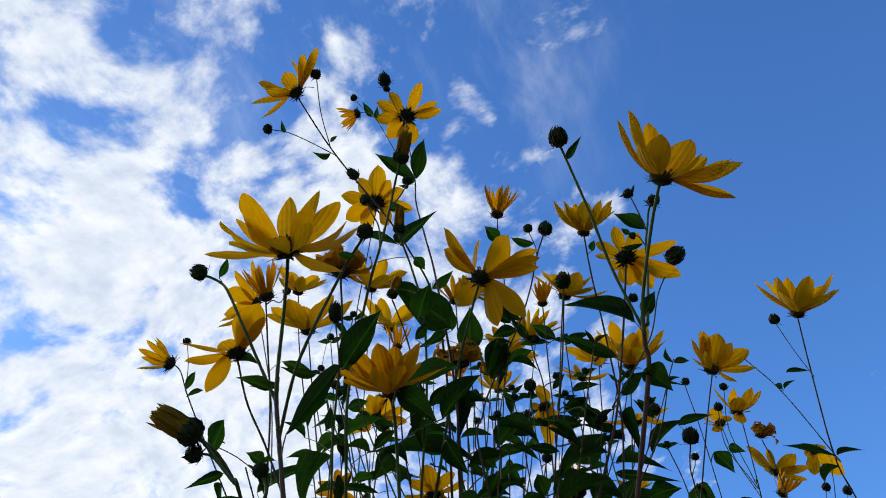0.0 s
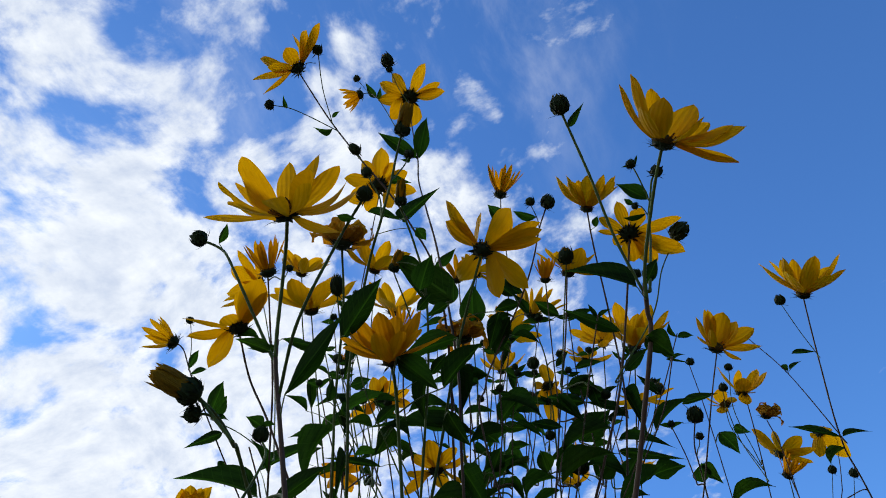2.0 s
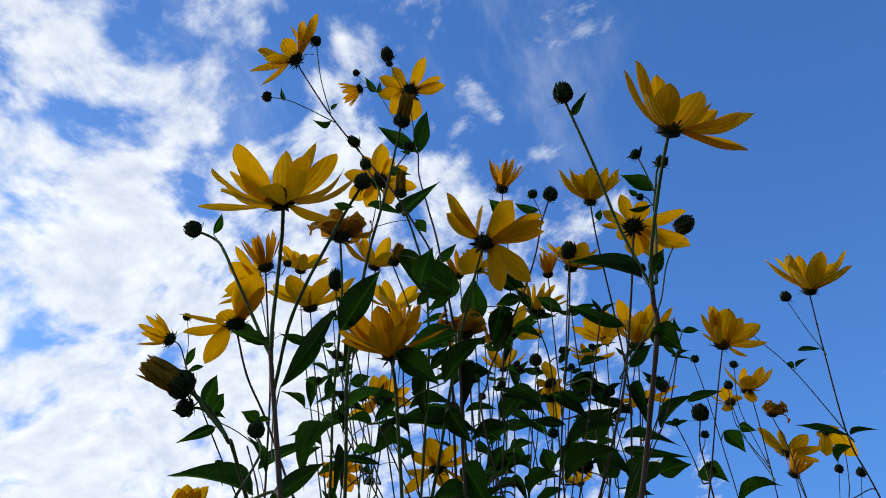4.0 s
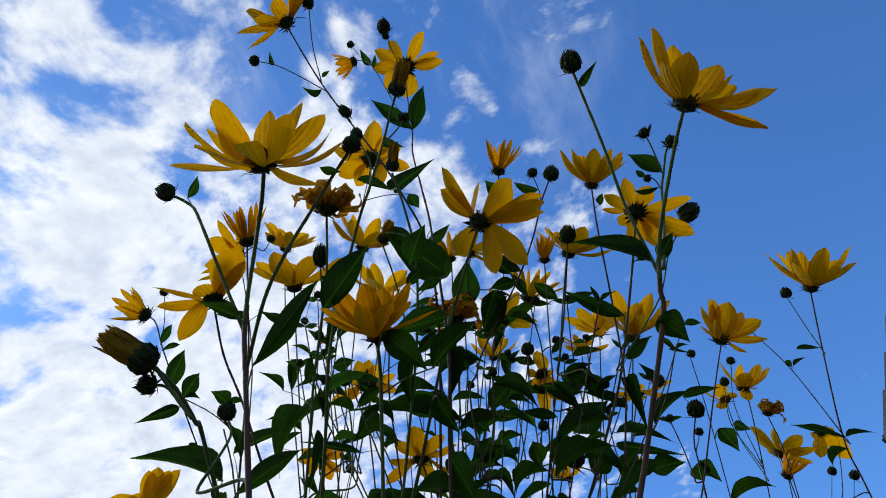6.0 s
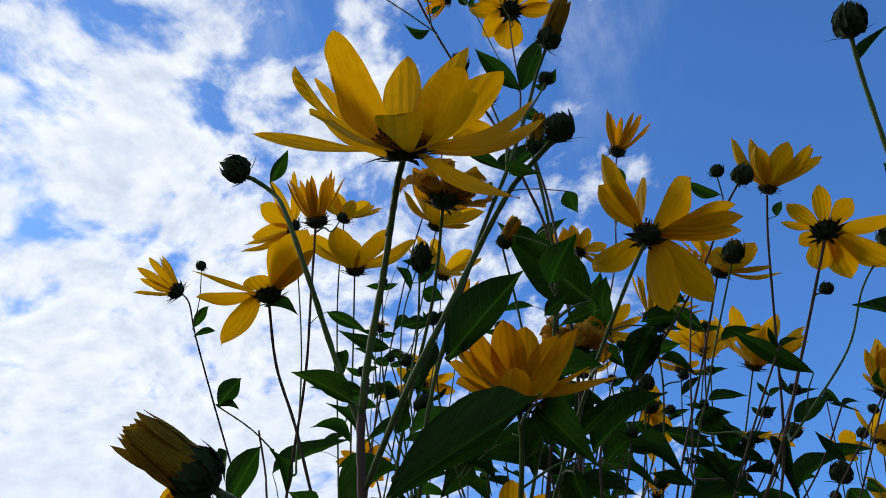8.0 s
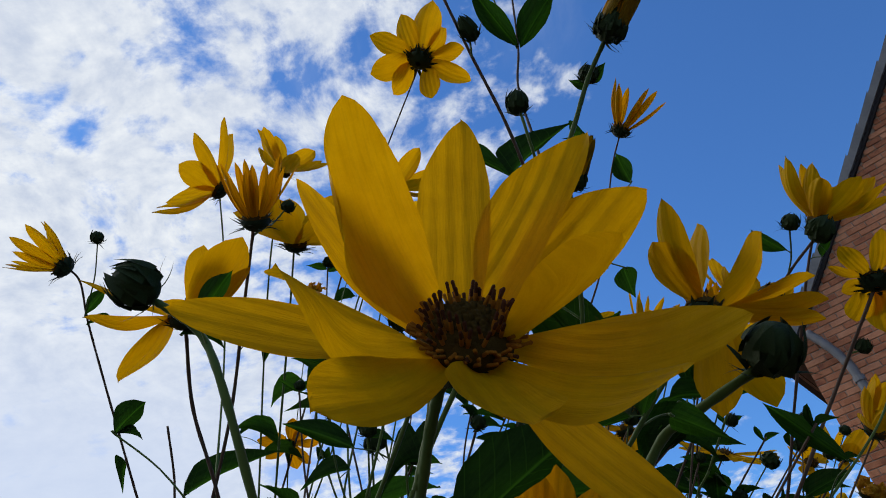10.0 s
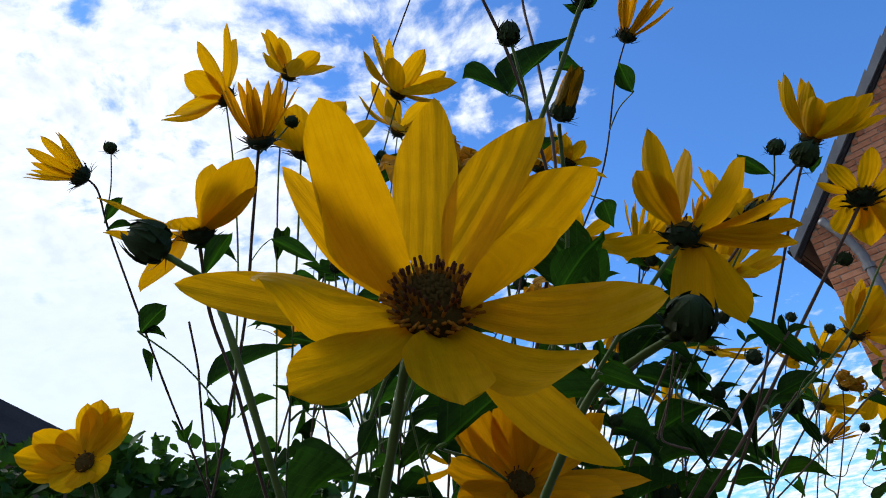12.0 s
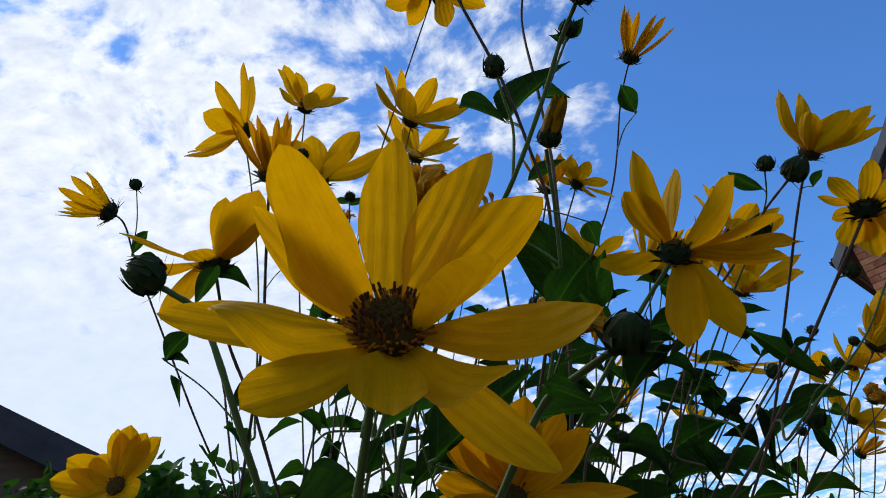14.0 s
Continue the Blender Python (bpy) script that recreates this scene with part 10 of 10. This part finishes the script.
leaf(p, (-0.3718, 1.0283, 1.3629), (-0.3569, 1.0814, 1.3401), 0.0116, (-0.6031, -0.0823, 1), 0)
leaf(p, (-0.3816, 1.0527, 1.3101), (-0.3415, 1.097, 1.2878), 0.0176, (0.32, 0.32, 1), 4)
p = plant("sunflower stalk with small yellow heads low in the clump", (-0.1336, 1.1946, 0))
stem(p, [(0.0999, 0.8791, 1.5681), (0.0837, 0.901, 1.5371), (-0.0028, 1.0179, 1.372), (-0.0944, 1.1416, 1.0577), (-0.1336, 1.1946, 0)], 0.72, 1.872)
flower(p, (0.1018, 0.8751, 1.5715), (0.4176, -0.5617, 0.7142), 0.0436, 8, 36, 36)
stem(p, [(0.0178, 0.8626, 1.5813), (0.0087, 0.8797, 1.5546), (-0.0526, 0.9935, 1.3766), (-0.1164, 1.112, 1.0535), (-0.1438, 1.1628, 0)], 0.72, 1.872)
flower(p, (0.0191, 0.8601, 1.5835), (0.1491, -0.3213, 0.9352), 0.0464, 7, 26, 38)
half_open(p, (0.032, 0.8411, 1.6), (0.3449, -0.7111, 0.6127), 0.0281, 8, 60, 9, thin=0.17, body=0.36)
stem(p, [(0.0313, 0.8426, 1.5987), (0.0193, 0.8538, 1.5758)], 0.48, 0.52)
stem(p, [(-0.3286, 0.6252, 1.667), (-0.3336, 0.654, 1.6364), (-0.3391, 0.6719, 1.6116), (-0.378, 0.7982, 1.4358), (-0.4187, 0.9302, 1.1142), (-0.4361, 0.9867, 0)], 0.96, 1.872, red=True)
leaf(p, (0.0331, 0.6469, 1.457), (0.0591, 0.6392, 1.4631), 0.0231, (0.2386, 0.9271, 0.5441), 3)
leaf(p, (0.0592, 0.6774, 1.4585), (0.0832, 0.6635, 1.4695), 0.0190, (0.2315, 0.8606, 0.5962), 2)
bud(p, (0.0215, 0.6151, 1.4565), (0.413, -0.7169, 0.5616), 0.0207, 1, 1.0)
leaf(p, (0.0147, 0.9942, 1.4055), (0.0111, 0.9613, 1.3946), 0.0061, (-0.5808, -0.1939, 1), 0)
leaf(p, (-0.0116, 1.0298, 1.3419), (0.0153, 1.0651, 1.3308), 0.0112, (-0.1332, 0.406, 1), 0)
leaf(p, (-0.0277, 1.0515, 1.2867), (-0.0732, 1.0537, 1.2935), 0.0108, (-0.3451, -0.0087, 1), 4)
leaf(p, (-0.0452, 1.0751, 1.2267), (-0.0073, 1.0413, 1.2222), 0.0100, (-0.1495, -0.5513, 1), 1)
leaf(p, (-0.0666, 1.1041, 1.153), (-0.1047, 1.1162, 1.1477), 0.0097, (0.2234, -0.1741, 1), 0)
leaf(p, (-0.0816, 1.1243, 1.1015), (-0.1274, 1.1209, 1.1105), 0.0083, (0.2336, 0.2878, 1), 1)
leaf(p, (-0.0377, 0.9658, 1.4199), (-0.0383, 1.0196, 1.4281), 0.0120, (0.4294, -0.0455, 1), 3)
leaf(p, (-0.0555, 0.9988, 1.3621), (-0.0113, 0.9991, 1.3701), 0.0128, (-0.2531, -0.0521, 1), 0)
leaf(p, (-0.0668, 1.0198, 1.3049), (-0.072, 1.0628, 1.2862), 0.0119, (-0.0155, -0.4959, 1), 3)
leaf(p, (-0.0804, 1.045, 1.236), (-0.1277, 1.0452, 1.2252), 0.0115, (0.4171, 0.2174, 1), 3)
leaf(p, (-0.0929, 1.0684, 1.1724), (-0.0514, 1.0653, 1.1707), 0.0115, (-0.4663, 0.0079, 1), 4)
leaf(p, (-0.1052, 1.0911, 1.1103), (-0.1441, 1.0995, 1.1221), 0.0085, (0.2073, 0.2995, 1), 4)
leaf(p, (-0.3522, 0.7145, 1.5523), (-0.3174, 0.6865, 1.5649), 0.0110, (0.2967, 0.3096, 1), 0)
leaf(p, (-0.3614, 0.7444, 1.5107), (-0.3329, 0.7793, 1.5281), 0.0092, (-0.1816, 0.0327, 1), 3)
leaf(p, (-0.3703, 0.7732, 1.4706), (-0.3629, 0.7423, 1.4576), 0.0078, (-0.2936, 0.206, 1), 4)
leaf(p, (-0.3818, 0.8103, 1.4063), (-0.3315, 0.8238, 1.3869), 0.0124, (-0.4935, -0.4506, 1), 2)
leaf(p, (-0.3888, 0.8331, 1.3507), (-0.4069, 0.7866, 1.3541), 0.0088, (-0.3603, -0.5749, 1), 4)
leaf(p, (-0.3983, 0.864, 1.2755), (-0.4184, 0.8162, 1.2881), 0.0126, (-0.0815, 0.6949, 1), 1)

# ---- joints: side stalks, leaf stalks and flower stalks run on to the stalk that bears them ----
def bearer(thing, place, lines, fall=0.35):
    """The point of the stalks, a little below the place, where a branch that ends at the place would leave them, and its distance."""
    best = None
    for own, line, _, _ in lines:
        apart = np.linalg.norm(line - np.array(place), axis=1)
        cost = apart + np.maximum(0.0, line[:, 2] - place.z + fall * apart) + (0.0 if own == thing else 0.03)
        k = int(cost.argmin())
        if best is None or cost[k] < best[0]:
            best = (cost[k], Vector(line[k]), apart[k])
    return best[1], best[2]


def join_stalks():
    grounded = [q for q in STALKS if q[1][-1][2] < 0.3]
    branches = [q for q in STALKS if q[1][-1][2] >= 0.3]
    for one in branches:
        thing, line, r, red = one
        end, ahead = Vector(line[-1]), Vector(line[-1] - line[-6]).normalized()
        if min(np.linalg.norm(other[1] - line[-1], axis=1).min() for other in STALKS if other is not one) > 0.002:
            at, apart = bearer(thing, end, grounded, 0.9)
            stem(thing, [end - ahead * 0.002, end + ahead * apart * 0.4, at.lerp(end, 0.25), at], r, r * 1.15, red)
    for thing, at, axis in HEADS:
        if min(np.linalg.norm(q[1] - np.array(at), axis=1).min() for q in STALKS) > 0.0075:
            foot, apart = bearer(thing, at - axis * 0.004, STALKS, 0.8)
            stem(thing, [at, at - axis * 0.3 * apart, foot.lerp(at, 0.3), foot], 0.5, 0.7)


def hang_leaves():
    for thing, foot, tip, wide, normal, shape in BLADES:
        at, apart = bearer(thing, foot, STALKS, 0.8)
        other, gap = bearer(thing, tip, STALKS, 0.8)
        if apart > 0.006 and gap < 0.5 * apart:
            foot, tip, at, apart = tip, foot, other, gap
        blade_of(thing, foot, tip, wide, normal, shape)
        if apart > 0.0025:
            into_blade = foot.lerp(tip, 0.06)
            bow = foot.lerp(at, 0.5) + Vector((0, 0, 0.07 * apart))
            r = min(0.8, max(0.3, wide * 38)) / 1000
            piece("leaf_stalk", tube("leaf_stalk", [into(thing, q) for q in (into_blade, foot, bow, at)], r * 0.8, r * 1.2, STEM, 5, 4), thing)


join_stalks()
hang_leaves()


# ---- the large open head, petal by petal ----
HERO_DISC = 0.0165
HERO_AT = Vector((-0.0881, 0.2286, 1.4580))
HERO_FRAME = Matrix(((0.9781, 0.1282, -0.1642), (0.1054, 0.3754, 0.9209), (0.1797, -0.9180, 0.3536))).transposed().to_4x4()
hero_head = piece("flower_head", disc_mesh(230, 11, True), hero, Matrix.Translation(into(hero, HERO_AT)) @ HERO_FRAME @ Matrix.Diagonal((HERO_DISC, HERO_DISC, HERO_DISC, 1)), "large open yellow head with a brown disc")
piece("calyx", calyx_mesh(18, 5, 0.5), hero_head, Matrix.Translation((0, 0, -0.2)) @ Matrix.Diagonal((0.98, 0.98, 0.55, 1)), "dark green cup of pointed bracts")
stem(hero, [HERO_AT - HERO_FRAME.to_3x3() @ Vector((0, 0, 0.004)), (-0.0945, 0.2425, 1.4569), (-0.0991, 0.2492, 1.4500), (-0.1030, 0.2528, 1.4420)], 1.2, 1.1, sides=10)


def hero_petal(az, rise, reach, wide, sag, side, roll, twist, cup, seed, under=0.1, end=(2.2, 0.75), furl=0.0, ragged=0.0, widest=0.5):
    """One petal of the large head. Its tip lies az degrees round the disc, rise degrees above it and reach metres away; wide in metres.
    sag bows it down and side sideways, in parts of its length; roll and twist turn it about its own line; cup lifts its edges; furl rolls
    one edge in; widest and end shape the outline, and ragged frays the tip."""
    rng = random.Random(seed)
    a, b = rng.uniform(0, 6), rng.uniform(0, 6)
    turn, long = from_rim(az, rise, reach / HERO_DISC, under, 0.44)
    w = wide / HERO_DISC

    def place(u, v):
        half = 0.5 * (0.3 + 0.7 * math.sin(min(1.0, v / widest) * math.pi / 2))
        if v > widest:
            half *= max(0.0, 1 - ((v - widest) / (1 - widest)) ** end[0]) ** end[1]
        half *= w * (1 + 0.012 * math.sin(v * 11 + a) + 0.010 * math.sin(v * 23 + b + u))
        ridge = 0.006 * w * (math.cos(u * 8.2 + 0.4 * math.sin(a)) + 0.55 * math.cos(u * 15 + a)) * math.sin(math.pi * min(1.0, v * 1.04)) * (1 - 0.45 * v)
        x, lift = u * half, cup * half * u * u + ridge + 0.012 * long * math.sin(v * 7 + b + u) * v
        edge = max(0.0, (-u - 0.62) / 0.38) * math.exp(-((v - 0.62) / 0.2) ** 2) * furl
        x, lift = x + 0.9 * half * edge * 0.38, lift + half * 0.42 * math.sin(edge * 2.2)
        ang = radians(roll + twist * v)
        y = v - ragged * max(0.0, v - 0.8) * (0.5 + 0.5 * math.sin(u * 5.5 + a))
        return (x * math.cos(ang) + lift * math.sin(ang) + side * long * math.sin(math.pi * v), y * long,
                -sag * long * math.sin(math.pi * v) - x * math.sin(ang) + lift * math.cos(ang))

    verts, faces = sheet(18, 30, place)
    return piece("petal", raw("petal", verts, faces, PETAL), hero_head, turn)


hero_petal(141, 54, 0.0456, 0.0190, 0.097, -0.039, -12, -5, 0.05, 12, furl=1.0)
hero_petal(151, 33, 0.0405, 0.0133, 0.073, 0.010, 2, 13, 0.07, 13, under=0.16)
hero_petal(90, 28, 0.0492, 0.0147, 0.057, -0.036, -6, -5, 0.19, 1)
hero_petal(52, 33, 0.0464, 0.0149, 0.073, -0.135, 11, -12, 0.16, 2)
hero_petal(35, 20, 0.0462, 0.0160, 0.027, -0.106, 22, 17, -0.11, 3, under=0.16)
hero_petal(-11, 44, 0.0318, 0.0156, 0.029, 0.014, -28, -39, 0.44, 4, furl=0.8)
hero_petal(-12, 14, 0.0456, 0.0142, 0.147, -0.095, 12, 2, -0.04, 5)
hero_petal(2, 3, 0.0470, 0.0128, 0.120, -0.03, 3, 6, 0.0, 14, under=0.24)
hero_petal(-54, 26, 0.0440, 0.0129, 0.116, 0.014, 10, -5, -0.05, 6, end=(3.2, 0.42), widest=0.68)
hero_petal(-38, -18, 0.0478, 0.0144, 0.050, 0.014, -11, -2, -0.05, 8, under=0.22)
hero_petal(-82, 22, 0.0405, 0.0143, -0.012, 0.036, -31, 32, 0.30, 7, under=0.12, end=(3.0, 0.5), ragged=0.22, widest=0.66)
hero_petal(-118, 23, 0.0460, 0.0115, 0.033, 0.023, -11, -20, 0.35, 9, end=(3.0, 0.5), ragged=0.06, widest=0.66)
hero_petal(-134, 40, 0.0466, 0.0142, 0.026, 0.124, -47, 41, -0.45, 10)
hero_petal(-176, 10, 0.0499, 0.0125, 0.049, 0.021, 11, -31, 0.15, 11, under=0.16)


# ---- bricks of the gable, those nearest the garden as single pieces ----
def brick_mesh(long, tag):
    bm = bmesh.new()
    bmesh.ops.create_cube(bm, size=1.0)
    for v in bm.verts:
        v.co = Vector((v.co.x * long, v.co.y * 0.05, v.co.z * 0.065))
    front = [e for e in bm.edges if all(v.co.y > 0 for v in e.verts)]
    bmesh.ops.bevel(bm, geom=front, offset=0.004, segments=1, affect="EDGES")
    me = bpy.data.meshes.new(tag)
    bm.to_mesh(me)
    bm.free()
    me.materials.append(BRICK)
    return me


STRETCHER = brick_mesh(0.215, "brick")


def add_brick(verts, faces, x0, x1, z, y):
    """One brick of the joined brickwork, from x0 to x1 in its course, with a chamfered face at y."""
    first = len(verts)
    for depth, inset in ((-0.02, 0.0), (y - 0.004, 0.0), (y, 0.004)):
        verts += [(x0 + inset, depth, z - 0.0325 + inset), (x1 - inset, depth, z - 0.0325 + inset), (x1 - inset, depth, z + 0.0325 - inset), (x0 + inset, depth, z + 0.0325 - inset)]
    for ring in (0, 4):
        faces += [(first + ring + i, first + ring + 4 + i, first + ring + 4 + (i + 1) % 4, first + ring + (i + 1) % 4) for i in range(4)]
    faces.append((first + 8, first + 11, first + 10, first + 9))


def lay_bricks():
    rng = random.Random(12)
    single, verts, faces = 0, [], []
    for row in range(int((gable_top(WALL_LONG / 2)) / 0.075)):
        z = 0.045 + row * 0.075
        reach = max(0.0, (z + 0.14 - EAVES) / math.tan(PITCH))
        x = -0.1125 if row % 2 else 0.0
        while x + 0.04 < min(5.5, WALL_LONG - reach):
            x0, x1, off = max(x, reach), min(x + 0.215, WALL_LONG - reach), rng.uniform(-0.003, 0.003)
            if x1 - x0 > 0.03:
                if x1 - x0 > 0.2149 and x < 2.35 and 2.3 < z < 4.45 and single < 300:
                    piece("brick", STRETCHER, wall, Matrix.Translation((x + 0.1075, -0.018 + off, z)))
                    single += 1
                else:
                    add_brick(verts, faces, x0, x1, z, 0.007 + off)
            x += 0.225
    tagged(piece("brickwork", raw("brickwork", verts, faces, BRICK_LAID, False), wall), kind="stuff")


def laid_brick_material():
    mat = bpy.data.materials.new("red_brick_laid")
    mat.use_nodes = True
    g = Graph(mat.node_tree)
    co = g.add("ShaderNodeTexCoord").outputs["Object"]
    rnd = g.add("ShaderNodeNewGeometry").outputs["Random Per Island"]
    return finish(mat, g, fired_clay(g, co, rnd))


BRICK_LAID = laid_brick_material()
lay_bricks()
